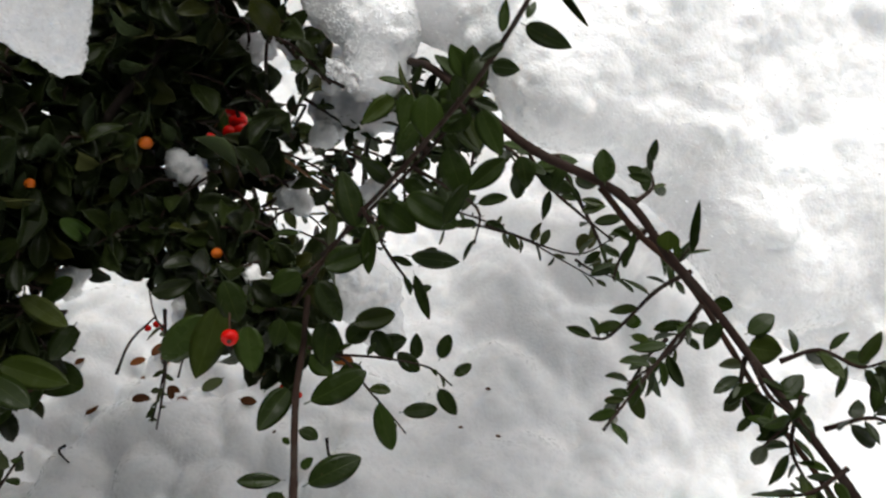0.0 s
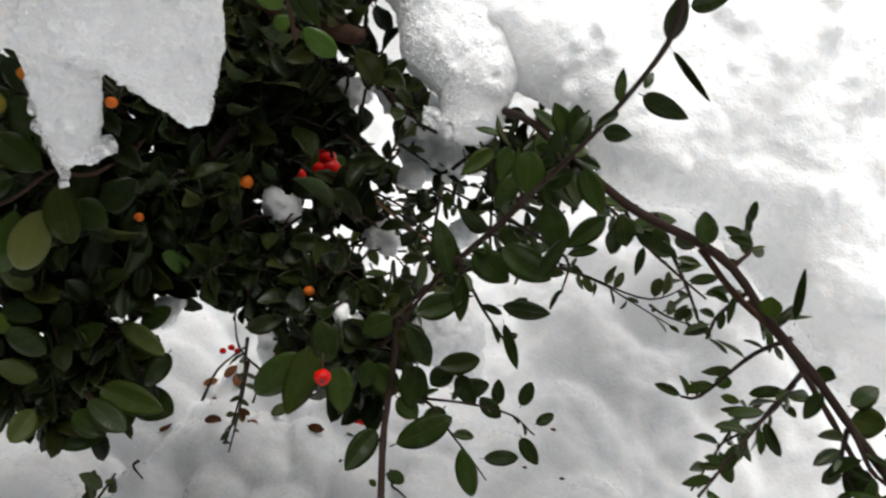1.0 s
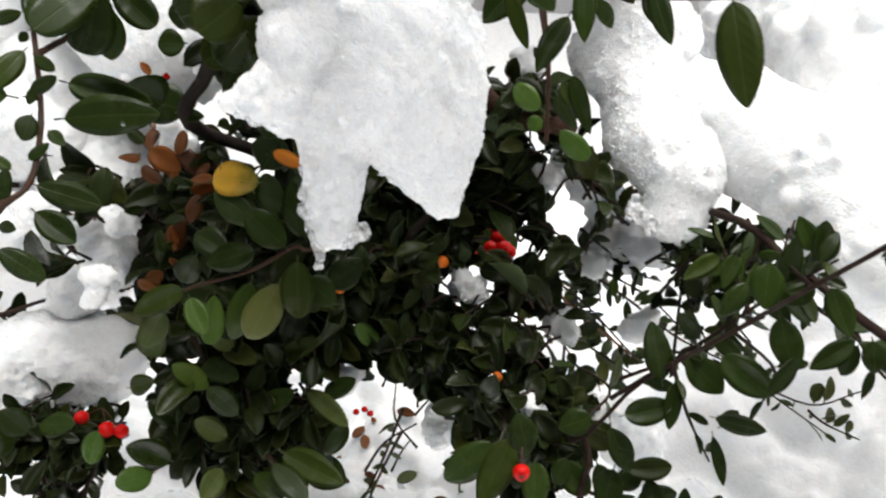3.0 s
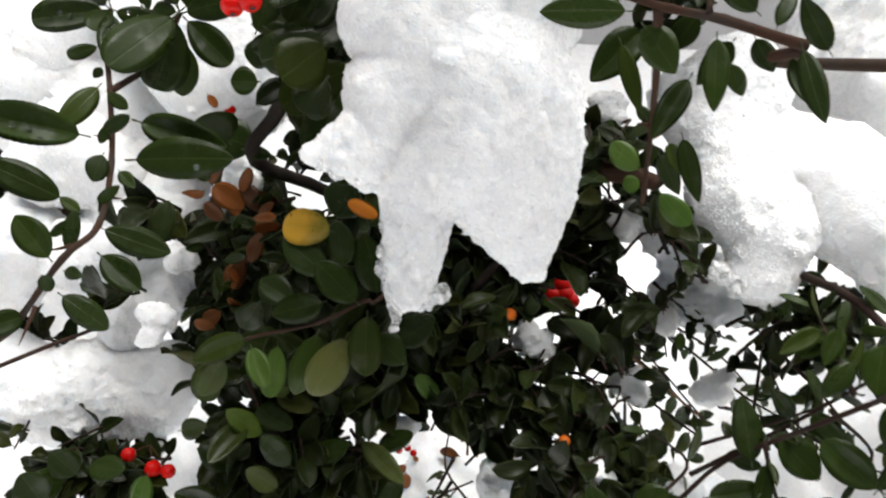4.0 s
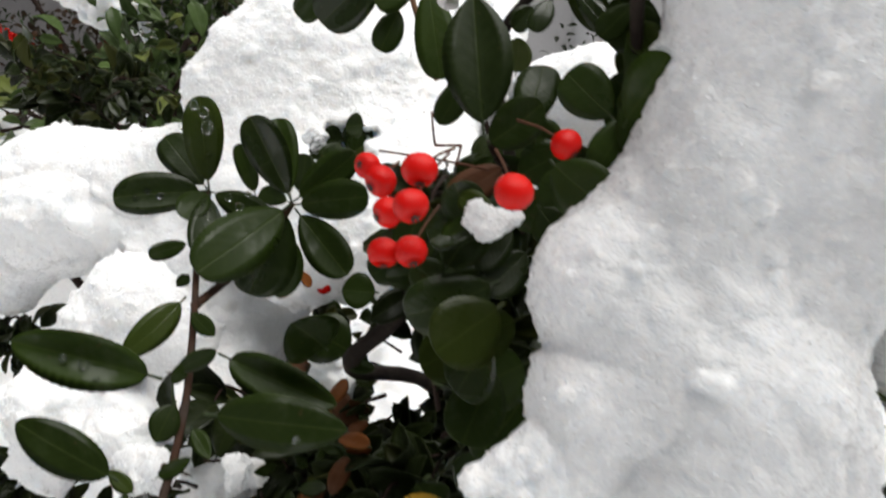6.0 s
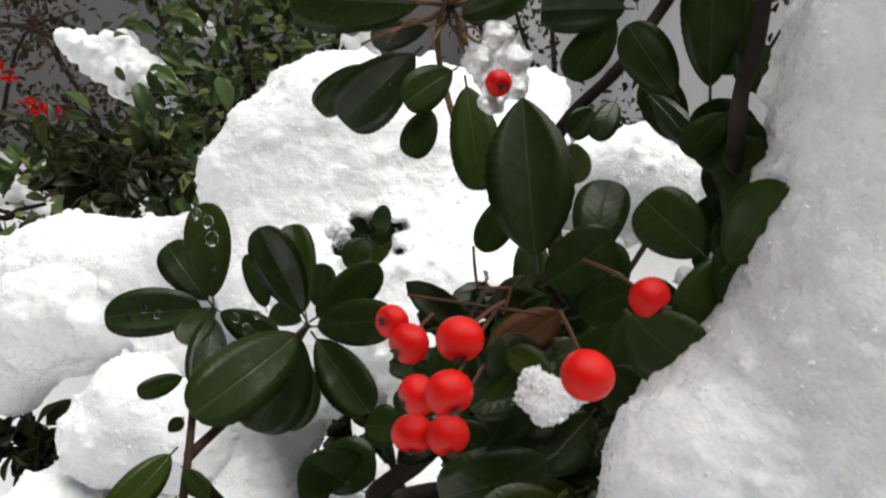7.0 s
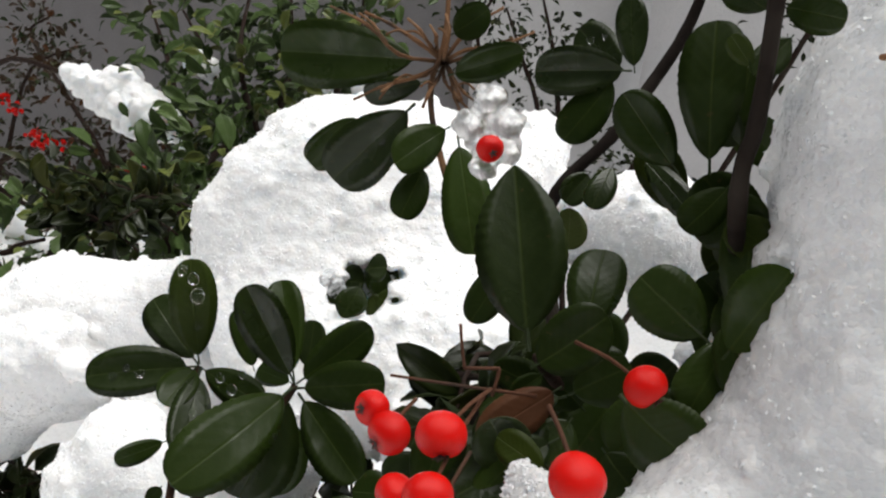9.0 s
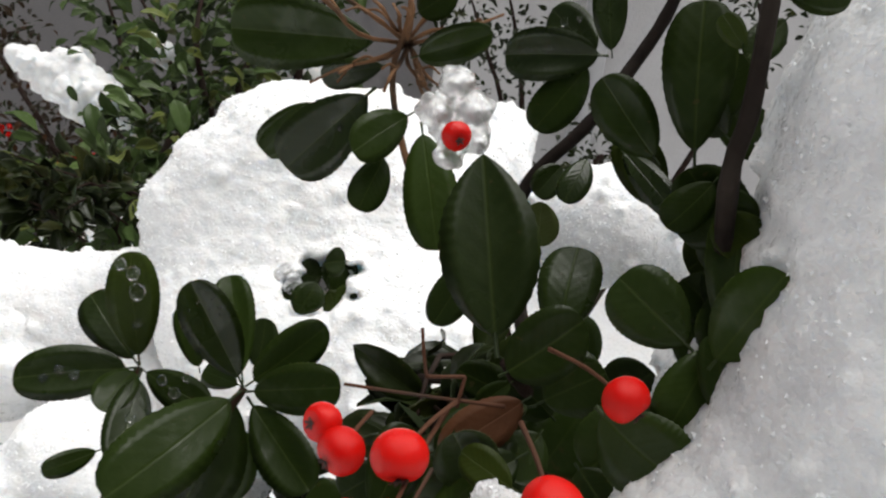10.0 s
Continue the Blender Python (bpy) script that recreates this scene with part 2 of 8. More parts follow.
def leaf_mesh(name, top, under, rows=32, teeth=True, shape=(0.9, 0.55), curl=0.16, fold=0.16, bend=0.0, stalk=0.10, wave=0.03):
    """A leaf of length 1 along y and width 1 along x: stalk, folded blade, toothed edge, and a thickness of its own."""
    bm = bmesh.new()
    cols = (-1.0, -0.6, -0.22, 0.0, 0.22, 0.6, 1.0)
    sheets, place = [], {}
    peak = shape[0] / (shape[0] + shape[1])
    full = peak ** shape[0] * (1 - peak) ** shape[1]
    for thick in (0.0, -0.012):
        grid = []
        for i in range(rows + 1):
            s = 1 - (1 - i / rows) ** 1.25
            half = 0.5 * s ** shape[0] * (1 - s) ** shape[1] / full
            half = max(half, 0.018 if i < rows else 0.004)
            if teeth and 1 < i < rows - 1:
                half *= 1.022 if i % 2 else 0.992
            y = stalk + (1 - stalk) * s
            line = []
            for c in cols:
                w = half * c
                z = fold * (1.5 * w * w + 0.25 * abs(w)) - curl * (s - 0.25) ** 2 + wave * math.sin(7 * s + 2.5 * c) * abs(c)
                line.append(bm.verts.new((w + bend * s * s, y, z + thick)))
                place[line[-1]] = (0.5 + w, y)
            grid.append(line)
        sheets.append(grid)
    upper, lower = sheets
    k = len(cols) - 1
    for i in range(rows):
        for j in range(k):
            bm.faces.new((upper[i][j], upper[i][j + 1], upper[i + 1][j + 1], upper[i + 1][j])).material_index = 0
            bm.faces.new((lower[i][j], lower[i + 1][j], lower[i + 1][j + 1], lower[i][j + 1])).material_index = 1
        bm.faces.new((upper[i][0], upper[i + 1][0], lower[i + 1][0], lower[i][0])).material_index = 1
        bm.faces.new((upper[i][k], lower[i][k], lower[i + 1][k], upper[i + 1][k])).material_index = 1
    ring = []
    for y, r in ((0.0, 0.034), (stalk + 0.02, 0.026)):
        ring.append([bm.verts.new((r * math.cos(a), y, r * math.sin(a) - curl * 0.0625)) for a in (0, 2.1, 4.2)])
    for j in range(3):
        bm.faces.new((ring[0][j], ring[0][(j + 1) % 3], ring[1][(j + 1) % 3], ring[1][j])).material_index = 1
    layer = bm.loops.layers.uv.new("leaf")
    for f in bm.faces:
        for c in f.loops:
            c[layer].uv = place.get(c.vert, (0.3, 0.0))
    return mesh_of(name, smooth(bm), top, under)


def leaf_family(name, top, rows=32, teeth=True, tip=(0.48, 0.74)):
    """Several shapes of one kind of leaf."""
    rnd = random.Random(7)
    return [leaf_mesh(name, top, LEAF_UNDER, rows, teeth, shape=(rnd.uniform(0.52, 0.80), rnd.uniform(*tip)), curl=rnd.uniform(-0.08, 0.26), fold=rnd.uniform(0.0, 0.34),
                      bend=rnd.uniform(-0.12, 0.12), wave=rnd.uniform(0.0, 0.02)) for _ in range(7)]


LEAVES = {"green": leaf_family("leaf", LEAF_TOP, tip=(0.58, 0.88)), "round": leaf_family("round_leaf", LEAF_TOP, tip=(0.36, 0.50)), "slender": leaf_family("slender_leaf", LEAF_TOP, tip=(0.72, 1.0)), "young": leaf_family("young_leaf", YOUNG_TOP), "olive": leaf_family("olive_leaf", OLIVE_TOP),
          "under": [leaf_mesh("leaf_seen_from_below", LEAF_UNDER, LEAF_TOP, shape=(0.8, 0.5), fold=-0.1, curl=-0.1)],
          "yellow": leaf_family("yellow_leaf", YELLOW_TOP), "orange": leaf_family("orange_leaf", ORANGE_TOP), "brown": leaf_family("brown_leaf", BROWN_TOP)}
SMALL = {"green": leaf_family("small_leaf", LEAF_TOP, 10, False, (0.6, 0.95)), "olive": leaf_family("small_olive_leaf", OLIVE_TOP, 10, False, (0.6, 0.95))}
PICK = random.Random(21)


def leaf_pose(base, tip, face, width):
    """The pose that lays a unit leaf from base to tip with its upper side towards face."""
    base, along = Vector(base), Vector(tip) - Vector(base)
    y = along.normalized()
    z = (Vector(face) - Vector(face).dot(y) * y).normalized()
    x = y.cross(z)
    size = along.length
    m = Matrix((x * width, y * size, z * size)).transposed().to_4x4()
    m.translation = base
    return m


def leaf(parent, base, tip, width, face, kind="green", small=False):
    ob = new("leaf", PICK.choice((SMALL if small else LEAVES)[kind]))
    ob.parent = parent
    ob.matrix_local = leaf_pose(base, tip, face, width)
    if kind in ("yellow", "orange", "brown"):
        tagged(ob, {"yellow": "yellowed leaf with brown spots", "orange": "orange withered leaf", "brown": "dead brown curled leaf"}[kind])
    return ob


def stem(parent, points, r0, r1, bark=None, name="branch", steps=5, sides=7, label=""):
    """A branch with its own bark; leaves, thorns and berries grow on it."""
    return part(name, smooth(tube(bmesh.new(), points, r0, r1, sides, steps, seed=len(points))), bark or BARK, parent, label)


def leafy(branch, points, count, size, kind="green", seed=1, spread=0.9, droop=0.3, small=True, start=0.1, slim=0.42):
    """Leaves standing off a branch on all sides, alternately, pointing towards its end."""
    rnd = random.Random(seed)
    line = spline(points, 8)
    for i in range(count):
        u = start + (1 - start) * (i + rnd.uniform(0, 0.7)) / count
        k = min(int(u * (len(line) - 1)), len(line) - 2)
        here = line[k].lerp(line[k + 1], u * (len(line) - 1) - k)
        ahead = (line[k + 1] - line[k]).normalized()
        out = Vector((rnd.gauss(0, 1), rnd.gauss(0, 1), rnd.gauss(0, 1)))
        out = (out - out.dot(ahead) * ahead).normalized()
        way = (ahead * rnd.uniform(0.15, 0.8) + out * spread + Vector((0, 0, -droop * rnd.random()))).normalized()
        length = size * rnd.uniform(0.65, 1.2)
        face = Vector((0, -0.35, 1)) + 0.55 * Vector((rnd.gauss(0, 1), rnd.gauss(0, 1), rnd.gauss(0, 0.6)))
        leaf(branch, here, here + way * length, length * slim * rnd.uniform(0.8, 1.15), face, kind, small)


class Mass:
    """Many small leaves gathered into one mesh."""

    def __init__(self, rows=6):
        self.shapes = []
        rnd = random.Random(3)
        for _ in range(5):
            me = leaf_mesh("pattern", LEAF_TOP, LEAF_UNDER, rows, False, (rnd.uniform(0.65, 0.95), rnd.uniform(0.52, 0.8)), rnd.uniform(0.0, 0.3), rnd.uniform(0.05, 0.4), rnd.uniform(-0.1, 0.1))
            co = np.array([v.co for v in me.vertices])
            uv = np.array([d.uv for d in me.uv_layers[0].data])
            self.shapes.append((co, [tuple(p.vertices) for p in me.polygons], [p.material_index for p in me.polygons], uv))
            bpy.data.meshes.remove(me)
        self.co, self.faces, self.mats, self.uvs, self.count = [], [], [], [], 0

    def add(self, m, rnd):
        co, faces, mats, uv = rnd.choice(self.shapes)
        mm = np.array(m)
        self.co.append(co @ mm[:3, :3].T + mm[:3, 3])
        self.faces += [tuple(i + self.count for i in f) for f in faces]
        self.mats += mats
        self.uvs.append(uv)
        self.count += len(co)

    def finish(self, name, parent, label, *mats):
        me = bpy.data.meshes.new(name)
        me.from_pydata(np.concatenate(self.co).tolist(), [], self.faces)
        me.uv_layers.new(name="leaf").data.foreach_set("uv", np.concatenate(self.uvs).ravel())
        me.polygons.foreach_set("material_index", self.mats)
        me.polygons.foreach_set("use_smooth", [True] * len(self.faces))
        for m in mats:
            me.materials.append(m)
        ob = new(name, me)
        ob.parent = parent
        return tagged(ob, label, kind="stuff")


GAPS = []


def open_at(p, r=0.0):
    """Whether p lies in one of the foliage's gaps."""
    for a, b, wide, wider in GAPS:
        u = max(0.0, min(1.0, (p - a).dot(b - a) / (b - a).length_squared))
        if (p - a.lerp(b, u)).length < wide + (wider - wide) * u + r:
            return True
    return False


def thicket(mass, wood, centre, size, lean, twigs, leaves, length, seed, slim=0.46):
    """Short leafy twigs filling a leaning ellipsoid; they grow up and outwards from its back and underside."""
    rnd = random.Random(seed)
    turn = Euler((radians(lean), 0, 0)).to_matrix()
    for _ in range(twigs):
        p = Vector((rnd.gauss(0, 1), rnd.gauss(0, 1), rnd.gauss(0, 1))).normalized() * rnd.random() ** 0.45
        tip = Vector(centre) + turn @ Vector((p.x * size[0], p.y * size[1], p.z * size[2]))
        root = tip + Vector((rnd.uniform(-0.03, 0.03), rnd.uniform(0.015, 0.06), rnd.uniform(-0.06, 0.0)))
        mid = root.lerp(tip, 0.5) + Vector((rnd.uniform(-0.008, 0.008), 0, 0.008))
        if open_at(tip) or open_at(mid):
            continue
        tube(wood, (root, mid, tip), 0.0012, 0.0006, 5, 2, 0.1)
        way0 = (tip - root).normalized()
        for i in range(leaves):
            u = (i + rnd.random()) / leaves
            here = root.lerp(tip, u)
            out = Vector((rnd.gauss(0, 1), rnd.gauss(0, 1), rnd.gauss(0, 1)))
            way = (way0 * rnd.uniform(0.1, 0.7) + out.normalized() * 0.9).normalized()
            long = length * rnd.uniform(0.6, 1.2)
            face = Vector((0, -0.5, 1)) + 0.6 * Vector((rnd.gauss(0, 1), rnd.gauss(0, 1), rnd.gauss(0, 0.6)))
            if not open_at(here + way * long * 0.6, 0.005):
                mass.add(leaf_pose(here, here + way * long, face, long * slim * rnd.uniform(0.8, 1.15)), rnd)


def thorn(parent, base, tip, r=0.0011):
    bm = bmesh.new()
    a, b = Vector(base), Vector(tip)
    tube(bm, (a, a.lerp(b, 0.5), b), r, r * 0.12, 6, 2, 0.0)
    return part("thorn", smooth(bm), BARK_RED, parent)


def berry_mesh(skin):
    """A berry of radius 1 with the five dry sepals at its lower end."""
    bm = bmesh.new()
    bmesh.ops.create_uvsphere(bm, u_segments=24, v_segments=16, radius=1.0)
    for v in bm.verts:
        deep = max(0.0, -v.co.z - 0.80)
        v.co.z = v.co.z * 0.93 + deep * 1.0
        v.co.xy *= 1.0 + 0.02 * math.sin(3 * math.atan2(v.co.y, v.co.x))
    smooth(bm)
    star = []
    for k in range(5):
        a = 2 * math.pi * k / 5
        ring = [bm.verts.new((r * math.cos(a + d), r * math.sin(a + d), z)) for r, d, z in ((0.05, -1.0, -0.74), (0.05, 1.0, -0.74), (0.24, 0.35, -0.86), (0.34, 0.0, -0.90), (0.24, -0.35, -0.86))]
        star.append(bm.faces.new(ring))
    made = bmesh.ops.extrude_face_region(bm, geom=star)
    bmesh.ops.translate(bm, verts=[v for v in made["geom"] if isinstance(v, bmesh.types.BMVert)], vec=(0, 0, -0.05))
    for f in bm.faces:
        f.material_index = 0 if f.smooth else 1
    bmesh.ops.recalc_face_normals(bm, faces=bm.faces[:])
    return mesh_of("berry", bm, skin, CALYX)


BERRY_MESH, BERRY_MESH_ORANGE = berry_mesh(BERRY), berry_mesh(BERRY_ORANGE)


def berry(parent, place, r, nose=(0, -0.4, -1), stalk=None, orange=False):
    """A berry with its dry calyx turned to nose, on a stalk from the branch."""
    ob = new("berry", BERRY_MESH_ORANGE if orange else BERRY_MESH)
    ob.parent = parent
    ob.matrix_local = Matrix.LocRotScale(place, (-Vector(nose)).to_track_quat("Z", "Y"), (r, r, r))
    if stalk:
        a, b = Vector(stalk), Vector(place)
        mid = a.lerp(b, 0.5) + Vector((0, 0, 0.06 * (b - a).length))
        part("berry_stalk", smooth(tube(bmesh.new(), (a, mid, b), 0.00042, 0.00034, 5, 3, 0.05)), SPUR, parent)
    return ob


def ball(fine):
    bm = bmesh.new()
    bmesh.ops.create_icosphere(bm, subdivisions=fine, radius=1.0)
    got = np.array([v.co for v in bm.verts]), np.array([[v.index for v in f.verts] for f in bm.faces])
    bm.free()
    return got


BALL, SMALL_BALL = ball(3), ball(2)


def snow(name, blobs, cell, label, category="snow", material=None, rough=1.0, parent=None, soft=5, crumbs=14, crumb=(0.13, 0.36), bridge=0.0, grains=0, grit=(0.0005, 0.0012), dents=()):
    """Lumps of snow grown together into one body with a crumbly skin."""
    rnd = random.Random(len(blobs))
    balls = []
    for (a, b) in itertools.combinations(blobs, 2):
        if (Vector(a[:3]) - Vector(b[:3])).length < bridge * (a[3] + b[3]):
            for u in (0.25, 0.5, 0.75):
                balls.append((BALL, Vector(a[:3]).lerp(b[:3], u), (a[3] + (b[3] - a[3]) * u) * 0.985))
    skins = [(*b, crumbs) for b in blobs] + [(*place, r, crumbs // 7) for _, place, r in balls]
    balls += [(BALL, b[:3], b[3]) for b in blobs]
    for x, y, z, r, many in skins:
        for _ in range(many):
            way = Vector((rnd.gauss(0, 1), rnd.gauss(0, 1), rnd.gauss(0, 0.8))).normalized()
            small = max(r * rnd.uniform(*crumb), cell * 1.6)
            balls.append((SMALL_BALL, Vector((x, y, z)) + way * r * rnd.uniform(0.82, 1.02), small))
    co, faces, count = [], [], 0
    for (verts, tris), place, r in balls:
        co.append(verts * r + np.array(place))
        faces.append(tris + count)
        count += len(verts)
    me = bpy.data.meshes.new(name)
    me.from_pydata(np.concatenate(co).tolist(), [], np.concatenate(faces).tolist())
    me.materials.append(material or SNOW)
    ob = new(name, me)
    mod = ob.modifiers.new("grow_together", "REMESH")
    mod.mode, mod.voxel_size, mod.use_smooth_shade = "VOXEL", cell, True
    mod = ob.modifiers.new("settle", "SMOOTH")
    mod.factor, mod.iterations = 0.5, soft
    for scale, strength in ((0.075, 0.024), (0.030, 0.0052), (0.011, 0.0042), (0.0045, 0.0030), (0.0021, 0.0020)):
        if scale < cell * 1.5 or scale > cell * 45:
            continue
        tex = bpy.data.textures.new("crumble", "CLOUDS")
        tex.noise_scale, tex.noise_depth = scale, 2
        mod = ob.modifiers.new("crumble", "DISPLACE")
        mod.texture, mod.strength, mod.texture_coords, mod.mid_level = tex, strength * rough, "LOCAL", 0.5
    settle(ob, dents)
    if parent:
        ob.parent = parent
        tagged(ob, label)
    else:
        tagged(ob, label, category, "snow on the shrub")
    if grains:
        loose_grains(ob, grains, grit, GRAIN_WET if material else GRAIN)
    return ob


def settle(ob, dents):
    """Turns the grown body into a plain mesh and presses hollows into it: place, width, way."""
    me = bpy.data.meshes.new_from_object(ob.evaluated_get(bpy.context.evaluated_depsgraph_get()))
    ob.modifiers.clear()
    ob.data = me
    co = np.empty(len(me.vertices) * 3)
    me.vertices.foreach_get("co", co)
    co = co.reshape(-1, 3)
    for place, wide, way in dents:
        off = co - np.array(place)
        ripple = np.array([noise.noise(Vector(q) * 130) for q in off]) * 0.3 * wide
        near = np.clip((wide + ripple - np.linalg.norm(off, axis=1)) / (0.4 * wide), 0, 1)
        co += (near * near * (3 - 2 * near))[:, None] * np.array(way)
    me.vertices.foreach_set("co", co.ravel())
    me.update()


def loose_grains(parent, count, grit, material):
    """Single coarse grains of ice that stand out of a snow body's skin."""
    rnd = np.random.default_rng(count)
    skin = np.empty(len(parent.data.vertices) * 3)
    parent.data.vertices.foreach_get("co", skin)
    here = skin.reshape(-1, 3)[rnd.integers(0, len(skin) // 3, count)]
    verts = np.array(((1, 0, 0), (0, 1, 0), (-1, 0, 0), (0, -1, 0), (0, 0, 1), (0, 0, -1)), float)
    tris = np.array(((0, 1, 4), (1, 2, 4), (2, 3, 4), (3, 0, 4), (1, 0, 5), (2, 1, 5), (3, 2, 5), (0, 3, 5)))
    size = grit[0] + (grit[1] - grit[0]) * rnd.random(count) ** 2
    shape = verts[None] * (size[:, None] * rnd.uniform(0.6, 1.1, (count, 3)))[:, None, :]
    spin, tilt = rnd.uniform(0, 6.28, count), rnd.uniform(0, 6.28, count)
    c, d, e, f = np.cos(spin), np.sin(spin), np.cos(tilt), np.sin(tilt)
    zero = np.zeros(count)
    turn = np.array(((c, -d * e, d * f), (d, c * e, -c * f), (zero, f, e))).transpose(2, 0, 1)
    co = np.einsum("nij,nkj->nki", turn, shape) + here[:, None, :]
    me = bpy.data.meshes.new("grain_crust")
    me.from_pydata(co.reshape(-1, 3).tolist(), [], (tris[None] + 6 * np.arange(count)[:, None, None]).reshape(-1, 3).tolist())
    me.materials.append(material)
    ob = new("grain_crust", me)
    ob.parent = parent
    return tagged(ob, "coarse glassy snow grains", kind="stuff")


def drop(parent, place, r, face):
    """A flat drop of melt water on a leaf."""
    bm = bmesh.new()
    bmesh.ops.create_uvsphere(bm, u_segments=14, v_segments=10, radius=r)
    ob = part("water_drop", smooth(bm), WATER, parent)
    ob.matrix_local = Matrix.LocRotScale(place, Vector(face).to_track_quat("Z", "Y"), (0.72, 0.85, 0.26))
    return ob


def bud_scale(parent, place, r):
    """A brown bud scale stuck to the snow."""
    bm = bmesh.new()
    bmesh.ops.create_icosphere(bm, subdivisions=2, radius=r, matrix=Matrix.Translation(place) @ Matrix.Diagonal((1.2, 0.7, 0.8, 1)))
    return part("bud_scale", smooth(bm), STALK, parent, "small brown bud scale stuck on")


# ---- ground, wall ----
def ground_height(x, y):
    p = Vector((x, y, 0))
    away = max(abs(x + 0.1) - 0.7, abs(y - 0.75) - 0.55, 0.0)
    near = 1.0 / (1.0 + (away / 0.12) ** 2)
    z = 0.06 * noise.noise(p * 3.1) + 0.05 * abs(noise.noise(p * 8 + Vector((3, 0, 0)))) + 0.012 * noise.noise(p * 26) + 0.004 * noise.noise(p * 70)
    clod = noise.voronoi(p * 17 + 0.4 * noise.noise_vector(p * 9))[0][0]
    z += 0.048 * math.sqrt(max(0.0, 1.0 - min(1.0, clod * 1.25) ** 2)) * (0.12 + 0.88 * max(0.0, min(1.0, 0.4 - 5.0 * x)))
    z = z * near - 0.02
    return z + 0.20 * max(0.0, min(1.0, (x - 0.05) / 0.35)) * max(0.0, min(1.0, (y - 0.55) / 0.5)) * near


def ground():
    """Snow on the ground: one sheet, in clods near the shrub, flat far off."""
    def steps(lo, hi):
        near = [lo + (hi - lo) * i / 260 for i in range(261)]
        far = [0.02 * 1.35 ** i for i in range(1, 28)]
        return [lo - d for d in reversed(far)] + near + [hi + d for d in far]
    xs, ys = steps(-0.8, 0.6), steps(0.2, 1.3)
    verts = [(x, y, ground_height(x, y)) for y in ys for x in xs]
    wide = len(xs)
    faces = [(j * wide + i, j * wide + i + 1, (j + 1) * wide + i + 1, (j + 1) * wide + i) for j in range(len(ys) - 1) for i in range(wide - 1)]
    me = bpy.data.meshes.new("ground")
    me.from_pydata(verts, [], faces)
    me.polygons.foreach_set("use_smooth", [True] * len(faces))
    me.materials.append(SNOW_GROUND)
    return tagged(new("ground", me), "lumpy old snow lying on the ground", "snow ground", kind="structure")


def box(bm, size, m):
    made = bmesh.ops.create_cube(bm, size=1.0, matrix=m @ Matrix.Diagonal((*size, 1)))
    bmesh.ops.bevel(bm, geom=list({e for vv in made["verts"] for e in vv.link_edges}), offset=0.006, segments=2, affect="EDGES")


ground()
WALL = pose(-1.15, 1.95, 0, 0, 0, 12)
bm = bmesh.new()
box(bm, (9.0, 0.3, 3.4), WALL @ pose(0, 0.15, 1.2))
tagged(new("wall_north", mesh_of("wall_north", bm, STUCCO)), "grey roughcast garden wall behind the shrubs", "wall", kind="structure")
# paler slab, 5 cm proud of the grey wall's face
bm = bmesh.new()
box(bm, (3.7, 0.3, 3.5), WALL @ pose(2.18, 0.10, 1.25))
tagged(new("wall_east", mesh_of("wall_east", bm, PALE_STUCCO)), "paler stretch of wall standing proud of the grey one", "wall", kind="structure")
# made-up upright tube, stands in for a faint vertical edge on the wall
bm = bmesh.new()
tube(bm, [WALL @ Vector((0.70, -0.11, z)) for z in (-0.1, 0.6, 1.2, 1.7)], 0.03, 0.03, 20, 4, 0.0)
tagged(new("post", mesh_of("post", smooth(bm), PIPE)), "round grey upright added for a vertical edge on the pale wall", "post")

shrub = new("firethorn_shrub")
shrub.location = (0, 0, 0)
tagged(shrub, "evergreen firethorn shrub with red berries under snow", "shrub")


# ---- litter on the snow ----
def fallen_leaf(x, y, turn, size, kind):
    z = ground_height(x, y) + 0.004
    ob = new("fallen_leaf", PICK.choice(LEAVES[kind]))
    ob.matrix_world = leaf_pose((x, y, z), (x + size * math.cos(turn), y + size * math.sin(turn), z + 0.004), (0.1, -0.2, 1), size * 0.5)
    return tagged(ob, "fallen brown leaf lying on the snow" if kind == "brown" else "fallen olive leaf lying on the snow", "leaf", "fallen leaves on the snow")


def fallen_twig(x, y, turn, size):
    points = []
    for i in range(4):
        px, py = x + size * i / 3 * math.cos(turn + 0.12 * i), y + size * i / 3 * math.sin(turn + 0.12 * i)
        points.append((px, py, ground_height(px, py) + 0.004))
    ob = new("fallen_twig", mesh_of("fallen_twig", smooth(tube(bmesh.new(), points, 0.0018, 0.0008, 6, 4, 0.2)), BARK_OLD))
    return tagged(ob, "thin dark twig lying on the snow", "twig", "fallen twigs on the snow")


SCATTER = random.Random(12)
for _ in range(26):
    fallen_leaf(SCATTER.gauss(-0.16, 0.09), SCATTER.gauss(0.58, 0.07), SCATTER.uniform(0, 6.3), SCATTER.uniform(0.012, 0.028), "brown" if SCATTER.random() < 0.75 else "olive")
for _ in range(3):
    fallen_twig(SCATTER.gauss(-0.17, 0.07), SCATTER.gauss(0.58, 0.06), SCATTER.uniform(0, 6.3), SCATTER.uniform(0.03, 0.07))
for _ in range(9):
    fallen_leaf(SCATTER.uniform(-0.1, 0.2), SCATTER.uniform(0.38, 0.6), SCATTER.uniform(0, 6.3), SCATTER.uniform(0.004, 0.009), "brown")

